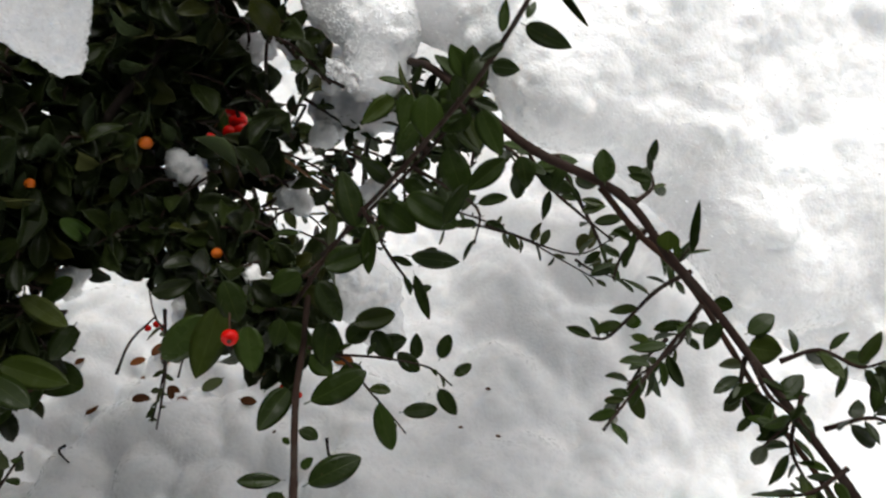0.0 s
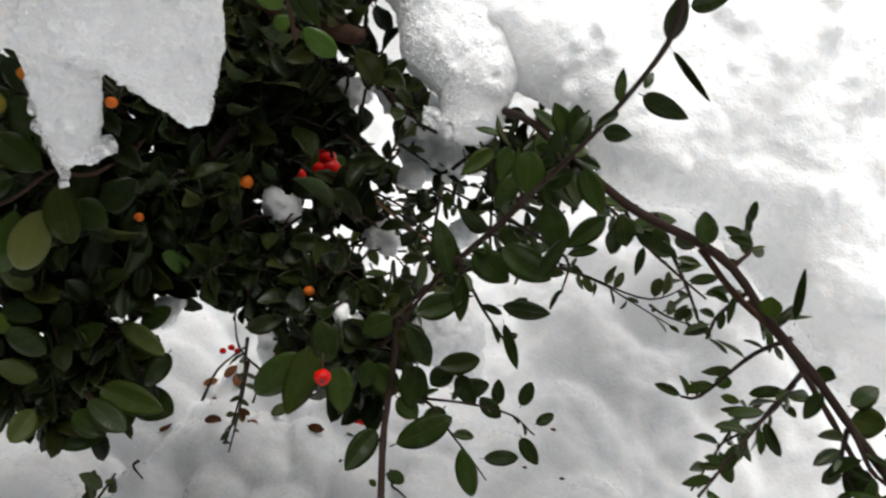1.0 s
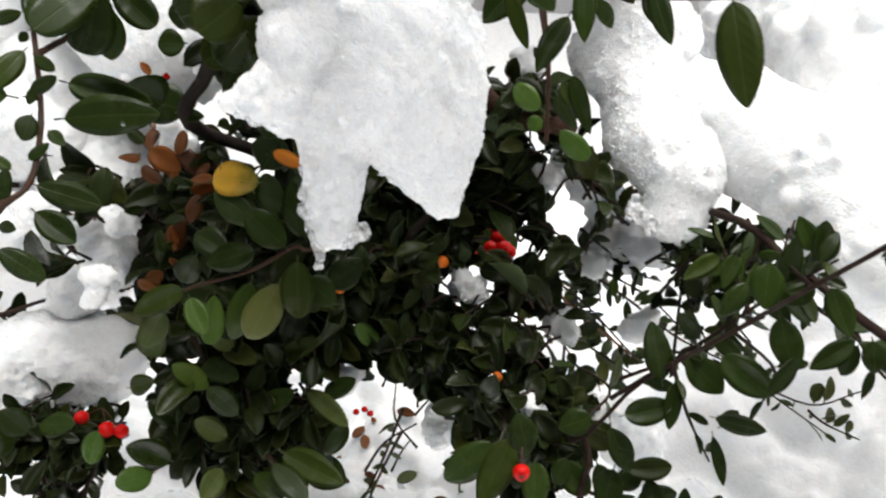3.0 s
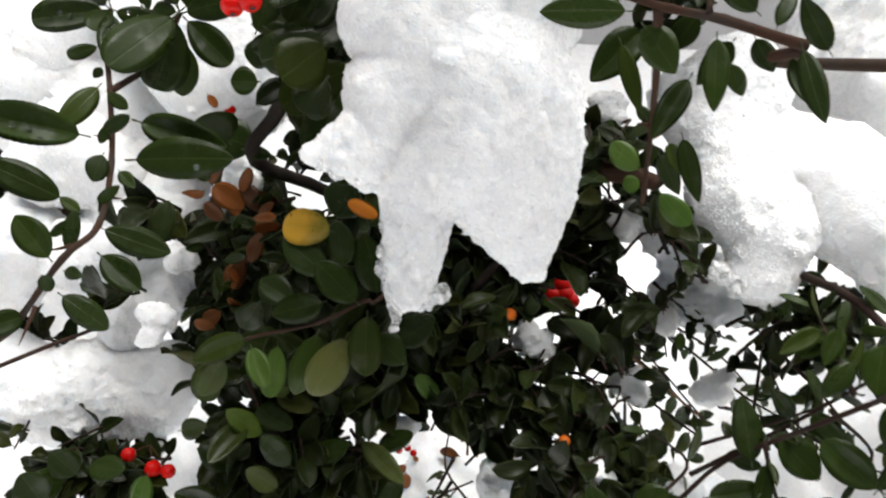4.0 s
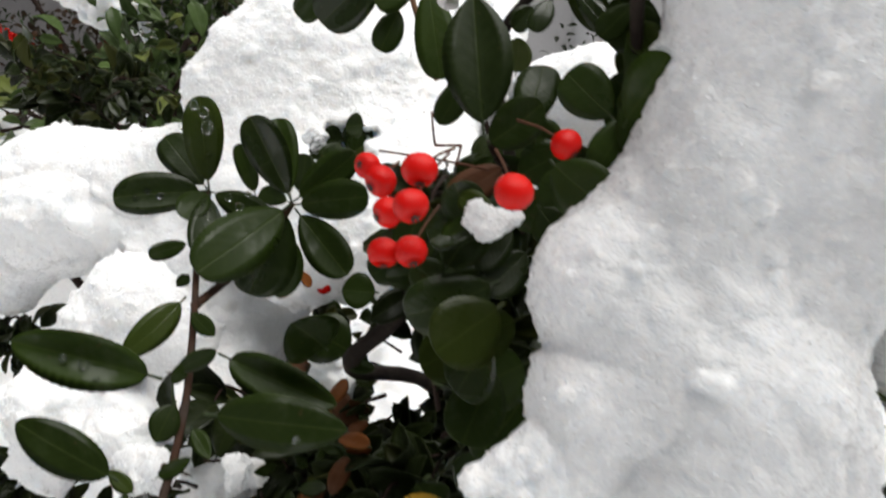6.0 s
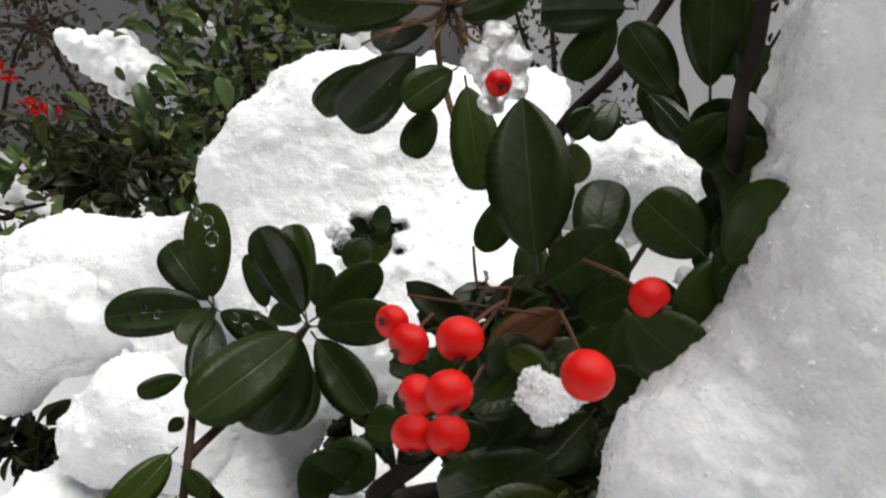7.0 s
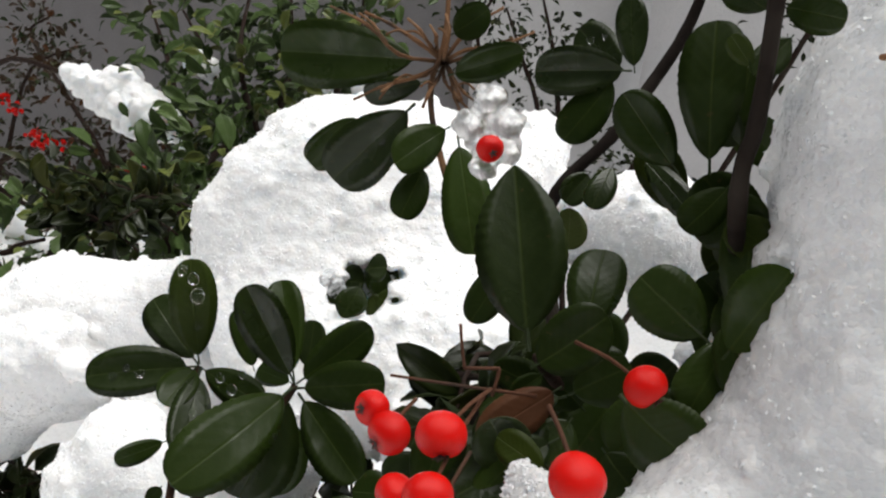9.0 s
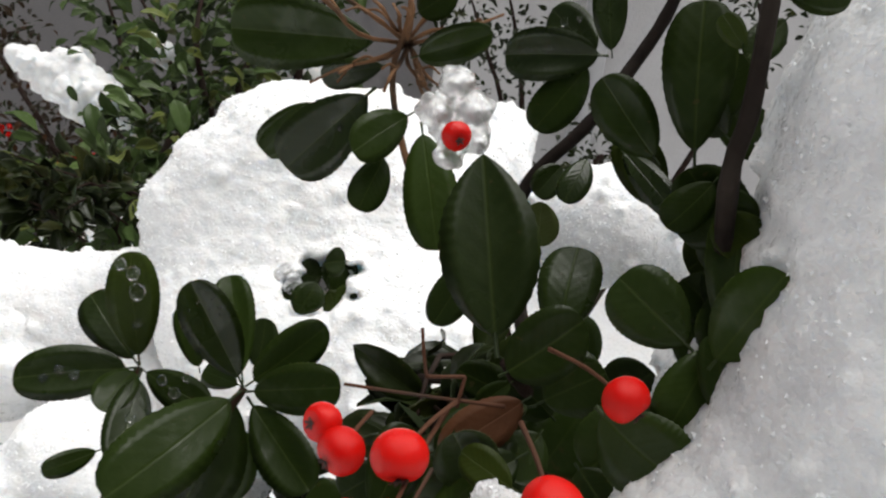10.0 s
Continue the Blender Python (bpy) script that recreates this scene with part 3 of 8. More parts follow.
# ---- the firethorn and its snow ----
trunk = stem(shrub, [(-0.2600, 0.8500, -0.0200), (-0.2500, 0.7500, 0.2000), (-0.2500, 0.5800, 0.4200), (-0.2401, 0.4392, 0.5411), (-0.2156, 0.4279, 0.5847), (-0.1871, 0.4113, 0.6486), (-0.1644, 0.3957, 0.6708)], 0.0052, 0.0032, BARK_OLD)
trunk_b = stem(shrub, [(-0.1400, 0.8800, -0.0200), (-0.1200, 0.7600, 0.2000), (-0.0800, 0.6000, 0.4000), (-0.1099, 0.4336, 0.4782), (-0.0564, 0.4961, 0.5281), (-0.0232, 0.4806, 0.5457)], 0.0030, 0.0028, BARK_OLD)
snowy_limb = stem(shrub, [(-0.1250, 0.4700, 0.5400), (-0.1150, 0.4720, 0.5900), (-0.0950, 0.4720, 0.5900), (-0.0600, 0.4720, 0.5560), (-0.0280, 0.4640, 0.5560), (-0.0200, 0.4600, 0.5570)], 0.0062, 0.0046, BARK_RED)
trunk_c = stem(shrub, [(-0.0200, 0.8500, 0.0000), (0.0000, 0.6800, 0.2200), (-0.0006, 0.3674, 0.4122), (0.0314, 0.3520, 0.4820), (0.0574, 0.3423, 0.5283), (0.0802, 0.3310, 0.5734), (0.0916, 0.3190, 0.6039), (0.1008, 0.2977, 0.6468), (0.0983, 0.2845, 0.6766)], 0.0013, 0.0009, BARK)
trunk_d = stem(shrub, [(0.0000, 0.8500, 0.0000), (0.0300, 0.6800, 0.3600), (0.0641, 0.4434, 0.5255), (0.0906, 0.3891, 0.5399), (0.1168, 0.3411, 0.5464), (0.1532, 0.3218, 0.5393), (0.1740, 0.3009, 0.5237), (0.1917, 0.2835, 0.5120), (0.2119, 0.2621, 0.4958), (0.2382, 0.2191, 0.4808), (0.2557, 0.1948, 0.4649)], 0.0022, 0.0018, BARK)
trunk_e = stem(shrub, [(0.1462, 0.3274, 0.5382), (0.1622, 0.3151, 0.5246), (0.1835, 0.2982, 0.5132), (0.2050, 0.2782, 0.4912), (0.2239, 0.2596, 0.4709), (0.2322, 0.2216, 0.4758), (0.2488, 0.2022, 0.4576)], 0.0015, 0.0012, BARK_RED)
sprig = stem(shrub, [(-0.4000, 0.8500, 0.0000), (-0.4200, 0.5500, 0.2800), (-0.3356, 0.2891, 0.4828), (-0.2706, 0.2782, 0.5450), (-0.2348, 0.2827, 0.5880), (-0.2303, 0.3004, 0.5925), (-0.2424, 0.3296, 0.6015), (-0.2568, 0.3549, 0.6148), (-0.2708, 0.3761, 0.6227), (-0.2835, 0.3946, 0.6233), (-0.2887, 0.4086, 0.6331)], 0.0015, 0.0011, BARK_RED)
sprig_tip = stem(shrub, [(-0.2610, 0.3612, 0.6163), (-0.2654, 0.3974, 0.6128), (-0.2570, 0.4073, 0.6269), (-0.2535, 0.4125, 0.6350)], 0.0016, 0.0012, BARK_RED)
leaf(sprig, (-0.2488, 0.3295, 0.6124), (-0.2846, 0.3114, 0.6279), 0.0162, (0.55, -0.67, 0.49))
leaf(sprig, (-0.2616, 0.3585, 0.6214), (-0.2642, 0.3320, 0.6131), 0.0106, (0.73, -0.27, 0.62))
leaf(sprig, (-0.2753, 0.3790, 0.6282), (-0.2808, 0.3649, 0.6287), 0.0066, (0.86, -0.32, 0.40), "round")
leaf(sprig, (-0.2660, 0.3664, 0.6249), (-0.2686, 0.3625, 0.6209), 0.0043, (0.57, -0.75, 0.34))
leaf(sprig, (-0.2404, 0.3460, 0.6137), (-0.1993, 0.3461, 0.6066), 0.0141, (0.11, -0.78, 0.62))
leaf(sprig, (-0.2342, 0.3283, 0.6052), (-0.1910, 0.3336, 0.6124), 0.0170, (0.02, -0.87, 0.49))
leaf(sprig, (-0.2562, 0.3532, 0.6209), (-0.2466, 0.3512, 0.6146), 0.0061, (0.31, -0.67, 0.68))
leaf(sprig, (-0.2490, 0.3350, 0.6112), (-0.2389, 0.3426, 0.6173), 0.0063, (0.41, -0.84, 0.36))
leaf(sprig, (-0.2427, 0.3276, 0.6076), (-0.2428, 0.3163, 0.6012), 0.0092, (0.63, -0.38, 0.68))
leaf(sprig, (-0.2363, 0.3253, 0.6020), (-0.2254, 0.3195, 0.5987), 0.0057, (0.03, -0.45, 0.89))
leaf(sprig, (-0.2397, 0.2990, 0.6027), (-0.2644, 0.2918, 0.6197), 0.0126, (0.57, -0.60, 0.57))
leaf(sprig, (-0.2361, 0.3082, 0.5965), (-0.2279, 0.3148, 0.6020), 0.0047, (0.39, -0.82, 0.41))
leaf(sprig, (-0.2306, 0.3001, 0.5921), (-0.2029, 0.3015, 0.5834), 0.0118, (0.26, -0.64, 0.72))
leaf(sprig, (-0.2379, 0.2811, 0.5871), (-0.2502, 0.2840, 0.6040), 0.0117, (0.64, -0.53, 0.55))
leaf(sprig, (-0.2365, 0.2876, 0.5865), (-0.2366, 0.2978, 0.5999), 0.0062, (0.61, -0.63, 0.48))
leaf(sprig, (-0.2341, 0.2754, 0.5781), (-0.2168, 0.2759, 0.5637), 0.0102, (0.56, -0.51, 0.65))
leaf(sprig, (-0.2354, 0.3008, 0.5781), (-0.2166, 0.2971, 0.5660), 0.0122, (0.38, -0.54, 0.75))
leaf(sprig, (-0.2413, 0.2775, 0.5836), (-0.2365, 0.2750, 0.5785), 0.0057, (0.52, -0.46, 0.72))
leaf(sprig, (-0.2338, 0.2806, 0.5847), (-0.2244, 0.2783, 0.5867), 0.0052, (-0.29, -0.59, 0.75))
leaf(sprig, (-0.2573, 0.2787, 0.5575), (-0.2680, 0.2639, 0.5592), 0.0103, (0.67, -0.41, 0.62))
leaf(sprig, (-0.2397, 0.2991, 0.5944), (-0.2474, 0.2927, 0.5890), 0.0042, (0.40, -0.82, 0.41))
leaf(sprig, (-0.2456, 0.3387, 0.6146), (-0.2489, 0.3327, 0.6081), 0.0045, (0.56, -0.73, 0.39))
leaf(sprig, (-0.2371, 0.3012, 0.5962), (-0.2464, 0.3022, 0.6010), 0.0050, (0.32, -0.59, 0.74))
thorn(sprig, (-0.2421, 0.2712, 0.5724), (-0.2409, 0.2573, 0.5655))
thorn(sprig, (-0.2478, 0.3390, 0.6075), (-0.2517, 0.3339, 0.6107))
thorn(sprig, (-0.2378, 0.3136, 0.5957), (-0.2262, 0.3123, 0.5981))
thorn(sprig, (-0.2352, 0.2899, 0.5891), (-0.2411, 0.2826, 0.5903))
leaf(sprig, (-0.2888, 0.4088, 0.6335), (-0.2890, 0.4077, 0.6698), 0.0149, (0.69, -0.72, -0.03), "round")
leaf(sprig, (-0.2902, 0.4097, 0.6330), (-0.3163, 0.4161, 0.6489), 0.0147, (0.39, -0.61, 0.69), "round")
leaf(sprig, (-0.2891, 0.4084, 0.6330), (-0.3186, 0.3900, 0.6326), 0.0164, (0.45, -0.72, 0.52), "round")
leaf(sprig, (-0.2883, 0.4075, 0.6341), (-0.2879, 0.3899, 0.6300), 0.0119, (0.34, -0.39, 0.86), "round")
leaf(sprig, (-0.2875, 0.4077, 0.6339), (-0.2606, 0.4022, 0.6319), 0.0112, (0.03, -0.67, 0.74), "round")
leaf(sprig, (-0.2874, 0.4076, 0.6335), (-0.2723, 0.3819, 0.6239), 0.0132, (0.60, -0.05, 0.80), "round")
leaf(sprig_tip, (-0.2531, 0.4110, 0.6352), (-0.2584, 0.3664, 0.6288), 0.0218, (0.65, -0.22, 0.73), "round")
leaf(sprig_tip, (-0.2538, 0.4125, 0.6352), (-0.2683, 0.4095, 0.6675), 0.0152, (0.67, -0.70, 0.23), "round")
leaf(sprig_tip, (-0.2557, 0.4149, 0.6345), (-0.2725, 0.4332, 0.6589), 0.0125, (0.48, -0.68, 0.56), "round")
leaf(sprig_tip, (-0.2533, 0.4129, 0.6356), (-0.2343, 0.4286, 0.6524), 0.0137, (0.33, -0.85, 0.42), "round")
leaf(sprig_tip, (-0.2524, 0.4112, 0.6350), (-0.2231, 0.4123, 0.6453), 0.0149, (-0.02, -0.90, 0.43), "round")
leaf(sprig_tip, (-0.2514, 0.4110, 0.6336), (-0.2236, 0.3998, 0.6184), 0.0158, (0.10, -0.74, 0.67), "round")
leaf(sprig_tip, (-0.2745, 0.4190, 0.6298), (-0.2839, 0.4237, 0.6488), 0.0080, (0.57, -0.69, 0.45), "round")
leaf(sprig_tip, (-0.2588, 0.4260, 0.6309), (-0.2611, 0.4371, 0.6442), 0.0097, (0.47, -0.64, 0.61), "round")
leaf(sprig_tip, (-0.2560, 0.4144, 0.6337), (-0.2713, 0.4165, 0.6343), 0.0086, (0.40, -0.71, 0.58), "round")
leaf(sprig_tip, (-0.2540, 0.4116, 0.6336), (-0.2599, 0.3899, 0.6044), 0.0228, (0.74, -0.59, 0.32), "round")
leaf(sprig_tip, (-0.2578, 0.4161, 0.6212), (-0.2578, 0.4041, 0.5949), 0.0169, (0.49, -0.79, 0.36))
fruit_spur = stem(shrub, [(-0.1644, 0.3957, 0.6708), (-0.1669, 0.3828, 0.6834), (-0.1688, 0.3787, 0.6891)], 0.0016, 0.0009, BARK)
berry(fruit_spur, (-0.1495, 0.3353, 0.6966), 0.0044, nose=(-0.13, -0.04, -1.04), stalk=(-0.1573, 0.3450, 0.7013))
berry(fruit_spur, (-0.1444, 0.3604, 0.7000), 0.0039, nose=(0.80, -0.29, -0.57), stalk=(-0.1589, 0.3679, 0.7009))
berry(fruit_spur, (-0.1890, 0.3442, 0.6906), 0.0033, nose=(-0.32, -0.88, 0.35))
berry(fruit_spur, (-0.1839, 0.3413, 0.6888), 0.0040, nose=(-0.39, -0.88, -0.24), stalk=(-0.1834, 0.3509, 0.6903))
berry(fruit_spur, (-0.1716, 0.3352, 0.6968), 0.0042, nose=(0.32, -0.71, -0.60), stalk=(-0.1691, 0.3508, 0.6971))
berry(fruit_spur, (-0.1760, 0.3286, 0.6880), 0.0036, nose=(-0.53, -0.79, -0.21))
berry(fruit_spur, (-0.1695, 0.3261, 0.6923), 0.0040, nose=(0.61, -0.64, -0.44), stalk=(-0.1700, 0.3498, 0.6959))
berry(fruit_spur, (-0.1806, 0.3373, 0.6717), 0.0041, nose=(0.32, -0.71, -0.60))
berry(fruit_spur, (-0.1732, 0.3367, 0.6745), 0.0041, nose=(0.51, -0.68, -0.45), stalk=(-0.1736, 0.3558, 0.6784))
part("berry_stalk", smooth(tube(bmesh.new(), [(-0.1660, 0.3717, 0.6842), (-0.1724, 0.3665, 0.6864), (-0.1804, 0.3616, 0.6882), (-0.1921, 0.3572, 0.6892)], 0.0004, 0.0003, 5, 3)), SPUR, fruit_spur)
part("berry_stalk", smooth(tube(bmesh.new(), [(-0.1729, 0.3640, 0.6864), (-0.1727, 0.3662, 0.6910), (-0.1732, 0.3662, 0.6916), (-0.1784, 0.3639, 0.6913), (-0.1791, 0.3638, 0.6916), (-0.1804, 0.3649, 0.6953), (-0.1815, 0.3662, 0.6993)], 0.0004, 0.0003, 5, 3)), SPUR, fruit_spur)
upper_branch = stem(shrub, [(-0.1644, 0.3957, 0.6708), (-0.1786, 0.4132, 0.6964), (-0.1777, 0.4155, 0.7133), (-0.1676, 0.4203, 0.7274), (-0.1613, 0.4262, 0.7396), (-0.1562, 0.4302, 0.7514), (-0.1531, 0.4315, 0.7641)], 0.0018, 0.0013, BARK_OLD)
upper_branch_b = stem(shrub, [(-0.1306, 0.3950, 0.6896), (-0.1367, 0.3816, 0.7302), (-0.1363, 0.3820, 0.7435), (-0.1374, 0.3845, 0.7629), (-0.1380, 0.3831, 0.7732)], 0.0017, 0.0012, BARK_OLD)
upper_spur = stem(shrub, [(-0.2007, 0.4190, 0.6907), (-0.2186, 0.4342, 0.7145), (-0.2256, 0.4435, 0.7283), (-0.2247, 0.4495, 0.7407), (-0.2271, 0.4562, 0.7575)], 0.0010, 0.0007, STALK)
leaf(upper_spur, (-0.2301, 0.4502, 0.7343), (-0.2769, 0.4418, 0.7330), 0.0204, (0.17, -0.97, 0.15), "round")
leaf(upper_spur, (-0.2265, 0.4355, 0.7245), (-0.2487, 0.4268, 0.7003), 0.0185, (0.30, -0.95, 0.07), "round")
leaf(upper_spur, (-0.2558, 0.4589, 0.7126), (-0.2753, 0.4541, 0.6943), 0.0119, (0.25, -0.97, -0.01), "round")
leaf(upper_spur, (-0.2141, 0.4329, 0.7204), (-0.2221, 0.4149, 0.7142), 0.0117, (0.72, -0.49, 0.49), "round")
leaf(upper_spur, (-0.2183, 0.4266, 0.7105), (-0.2196, 0.4147, 0.6985), 0.0097, (0.46, -0.65, 0.60), "round")
leaf(upper_spur, (-0.2100, 0.4284, 0.7196), (-0.1964, 0.4110, 0.6949), 0.0138, (0.21, -0.74, 0.64), "round")
leaf(upper_spur, (-0.2198, 0.4419, 0.7325), (-0.1968, 0.4380, 0.7412), 0.0097, (-0.16, -0.99, -0.03), "round")
leaf(upper_spur, (-0.2310, 0.4528, 0.7279), (-0.2537, 0.4513, 0.7197), 0.0088, (0.05, -1.00, 0.05), "round")
leaf(upper_spur, (-0.2236, 0.4508, 0.7423), (-0.2108, 0.4479, 0.7501), 0.0097, (-0.10, -0.97, -0.20), "round")
part("berry_stalk", smooth(tube(bmesh.new(), [(-0.2249, 0.4512, 0.7341), (-0.2281, 0.4394, 0.7409), (-0.2362, 0.4373, 0.7453), (-0.2350, 0.4210, 0.7496)], 0.00062, 0.00036, 6, 3, 0.3)), STALK, upper_spur)
part("berry_stalk", smooth(tube(bmesh.new(), [(-0.2314, 0.4385, 0.7427), (-0.2322, 0.4339, 0.7443), (-0.2331, 0.4294, 0.7436)], 0.00042, 0.00028, 5, 3, 0.3)), STALK, upper_spur)
part("berry_stalk", smooth(tube(bmesh.new(), [(-0.2248, 0.4512, 0.7343), (-0.2335, 0.4379, 0.7372), (-0.2377, 0.4272, 0.7458), (-0.2612, 0.4465, 0.7472)], 0.00062, 0.00036, 6, 3, 0.3)), STALK, upper_spur)
part("berry_stalk", smooth(tube(bmesh.new(), [(-0.2352, 0.4336, 0.7407), (-0.2412, 0.4365, 0.7450), (-0.2473, 0.4394, 0.7470)], 0.00042, 0.00028, 5, 3, 0.3)), STALK, upper_spur)
part("berry_stalk", smooth(tube(bmesh.new(), [(-0.2254, 0.4509, 0.7341), (-0.2207, 0.4418, 0.7401), (-0.2190, 0.4395, 0.7451), (-0.2232, 0.4460, 0.7483)], 0.00062, 0.00036, 6, 3, 0.3)), STALK, upper_spur)
part("berry_stalk", smooth(tube(bmesh.new(), [(-0.2200, 0.4409, 0.7421), (-0.2224, 0.4428, 0.7445), (-0.2247, 0.4448, 0.7445)], 0.00042, 0.00028, 5, 3, 0.3)), STALK, upper_spur)
part("berry_stalk", smooth(tube(bmesh.new(), [(-0.2252, 0.4511, 0.7347), (-0.2151, 0.4433, 0.7399), (-0.2138, 0.4578, 0.7395), (-0.2016, 0.4418, 0.7445)], 0.00062, 0.00036, 6, 3, 0.3)), STALK, upper_spur)
part("berry_stalk", smooth(tube(bmesh.new(), [(-0.2146, 0.4491, 0.7398), (-0.2108, 0.4456, 0.7409), (-0.2070, 0.4421, 0.7397)], 0.00042, 0.00028, 5, 3, 0.3)), STALK, upper_spur)
part("berry_stalk", smooth(tube(bmesh.new(), [(-0.2255, 0.4509, 0.7343), (-0.2214, 0.4537, 0.7415), (-0.2169, 0.4577, 0.7464), (-0.2125, 0.4637, 0.7501)], 0.00062, 0.00036, 6, 3, 0.3)), STALK, upper_spur)
part("berry_stalk", smooth(tube(bmesh.new(), [(-0.2196, 0.4553, 0.7434), (-0.2191, 0.4590, 0.7453), (-0.2185, 0.4626, 0.7447)], 0.00042, 0.00028, 5, 3, 0.3)), STALK, upper_spur)
part("berry_stalk", smooth(tube(bmesh.new(), [(-0.2248, 0.4513, 0.7347), (-0.2293, 0.4474, 0.7305), (-0.2395, 0.4518, 0.7271), (-0.2277, 0.4173, 0.7308)], 0.00062, 0.00036, 6, 3, 0.3)), STALK, upper_spur)
part("berry_stalk", smooth(tube(bmesh.new(), [(-0.2334, 0.4492, 0.7292), (-0.2332, 0.4419, 0.7309), (-0.2330, 0.4346, 0.7303)], 0.00042, 0.00028, 5, 3, 0.3)), STALK, upper_spur)
part("berry_stalk", smooth(tube(bmesh.new(), [(-0.2251, 0.4511, 0.7342), (-0.2284, 0.4380, 0.7313), (-0.2406, 0.4414, 0.7266), (-0.2523, 0.4454, 0.7205)], 0.00062, 0.00036, 6, 3, 0.3)), STALK, upper_spur)
part("berry_stalk", smooth(tube(bmesh.new(), [(-0.2333, 0.4393, 0.7294), (-0.2381, 0.4419, 0.7270), (-0.2429, 0.4444, 0.7222)], 0.00042, 0.00028, 5, 3, 0.3)), STALK, upper_spur)
part("berry_stalk", smooth(tube(bmesh.new(), [(-0.2249, 0.4513, 0.7348), (-0.2246, 0.4457, 0.7300), (-0.2223, 0.4349, 0.7281), (-0.2225, 0.4318, 0.7246)], 0.00062, 0.00036, 6, 3, 0.3)), STALK, upper_spur)
part("berry_stalk", smooth(tube(bmesh.new(), [(-0.2237, 0.4414, 0.7292), (-0.2244, 0.4384, 0.7306), (-0.2251, 0.4354, 0.7296)], 0.00042, 0.00028, 5, 3, 0.3)), STALK, upper_spur)
part("berry_stalk", smooth(tube(bmesh.new(), [(-0.2252, 0.4511, 0.7347), (-0.2241, 0.4496, 0.7293), (-0.2194, 0.4488, 0.7252), (-0.2171, 0.4524, 0.7213)], 0.00062, 0.00036, 6, 3, 0.3)), STALK, upper_spur)
part("berry_stalk", smooth(tube(bmesh.new(), [(-0.2223, 0.4493, 0.7277), (-0.2213, 0.4508, 0.7265), (-0.2202, 0.4522, 0.7229)], 0.00042, 0.00028, 5, 3, 0.3)), STALK, upper_spur)
part("berry_stalk", smooth(tube(bmesh.new(), [(-0.2250, 0.4512, 0.7348), (-0.2206, 0.4472, 0.7300), (-0.2220, 0.4529, 0.7242), (-0.2166, 0.4465, 0.7207)], 0.00062, 0.00036, 6, 3, 0.3)), STALK, upper_spur)
part("berry_stalk", smooth(tube(bmesh.new(), [(-0.2212, 0.4495, 0.7277), (-0.2190, 0.4482, 0.7274), (-0.2169, 0.4469, 0.7247)], 0.00042, 0.00028, 5, 3, 0.3)), STALK, upper_spur)
part("berry_stalk", smooth(tube(bmesh.new(), [(-0.2253, 0.4510, 0.7342), (-0.2225, 0.4529, 0.7295), (-0.2206, 0.4578, 0.7246), (-0.2100, 0.4414, 0.7261)], 0.00062, 0.00036, 6, 3, 0.3)), STALK, upper_spur)
part("berry_stalk", smooth(tube(bmesh.new(), [(-0.2217, 0.4549, 0.7276), (-0.2179, 0.4518, 0.7291), (-0.2141, 0.4488, 0.7281)], 0.00042, 0.00028, 5, 3, 0.3)), STALK, upper_spur)
part("berry_stalk", smooth(tube(bmesh.new(), [(-0.2251, 0.4511, 0.7344), (-0.2208, 0.4471, 0.7321), (-0.2207, 0.4483, 0.7281), (-0.2110, 0.4282, 0.7297)], 0.00062, 0.00036, 6, 3, 0.3)), STALK, upper_spur)
part("berry_stalk", smooth(tube(bmesh.new(), [(-0.2208, 0.4476, 0.7305), (-0.2175, 0.4426, 0.7301), (-0.2143, 0.4377, 0.7273)], 0.00042, 0.00028, 5, 3, 0.3)), STALK, upper_spur)
part("berry_stalk", smooth(tube(bmesh.new(), [(-0.2257, 0.4509, 0.7349), (-0.2282, 0.4476, 0.7390), (-0.2253, 0.4343, 0.7449), (-0.2391, 0.4542, 0.7451)], 0.00062, 0.00036, 6, 3, 0.3)), STALK, upper_spur)
part("berry_stalk", smooth(tube(bmesh.new(), [(-0.2271, 0.4423, 0.7413), (-0.2319, 0.4453, 0.7429), (-0.2367, 0.4483, 0.7421)], 0.00042, 0.00028, 5, 3, 0.3)), STALK, upper_spur)
part("berry_stalk", smooth(tube(bmesh.new(), [(-0.2249, 0.4512, 0.7347), (-0.2279, 0.4516, 0.7377), (-0.2237, 0.4413, 0.7428), (-0.2311, 0.4531, 0.7441)], 0.00062, 0.00036, 6, 3, 0.3)), STALK, upper_spur)
part("berry_stalk", smooth(tube(bmesh.new(), [(-0.2262, 0.4475, 0.7397), (-0.2271, 0.4486, 0.7411), (-0.2280, 0.4498, 0.7400)], 0.00042, 0.00028, 5, 3, 0.3)), STALK, upper_spur)
part("berry_stalk", smooth(tube(bmesh.new(), [(-0.2247, 0.4512, 0.7341), (-0.2130, 0.4461, 0.7387), (-0.2071, 0.4550, 0.7414), (-0.2037, 0.4677, 0.7436)], 0.00062, 0.00036, 6, 3, 0.3)), STALK, upper_spur)
part("berry_stalk", smooth(tube(bmesh.new(), [(-0.2106, 0.4497, 0.7398), (-0.2091, 0.4544, 0.7412), (-0.2076, 0.4592, 0.7402)], 0.00042, 0.00028, 5, 3, 0.3)), STALK, upper_spur)
leaf(upper_branch, (-0.1698, 0.3758, 0.6914), (-0.1826, 0.3951, 0.7247), 0.0192, (0.20, -0.81, 0.55), "slender")
leaf(upper_branch, (-0.1609, 0.3881, 0.6896), (-0.1629, 0.4014, 0.7076), 0.0128, (0.15, -0.79, 0.60), "round")
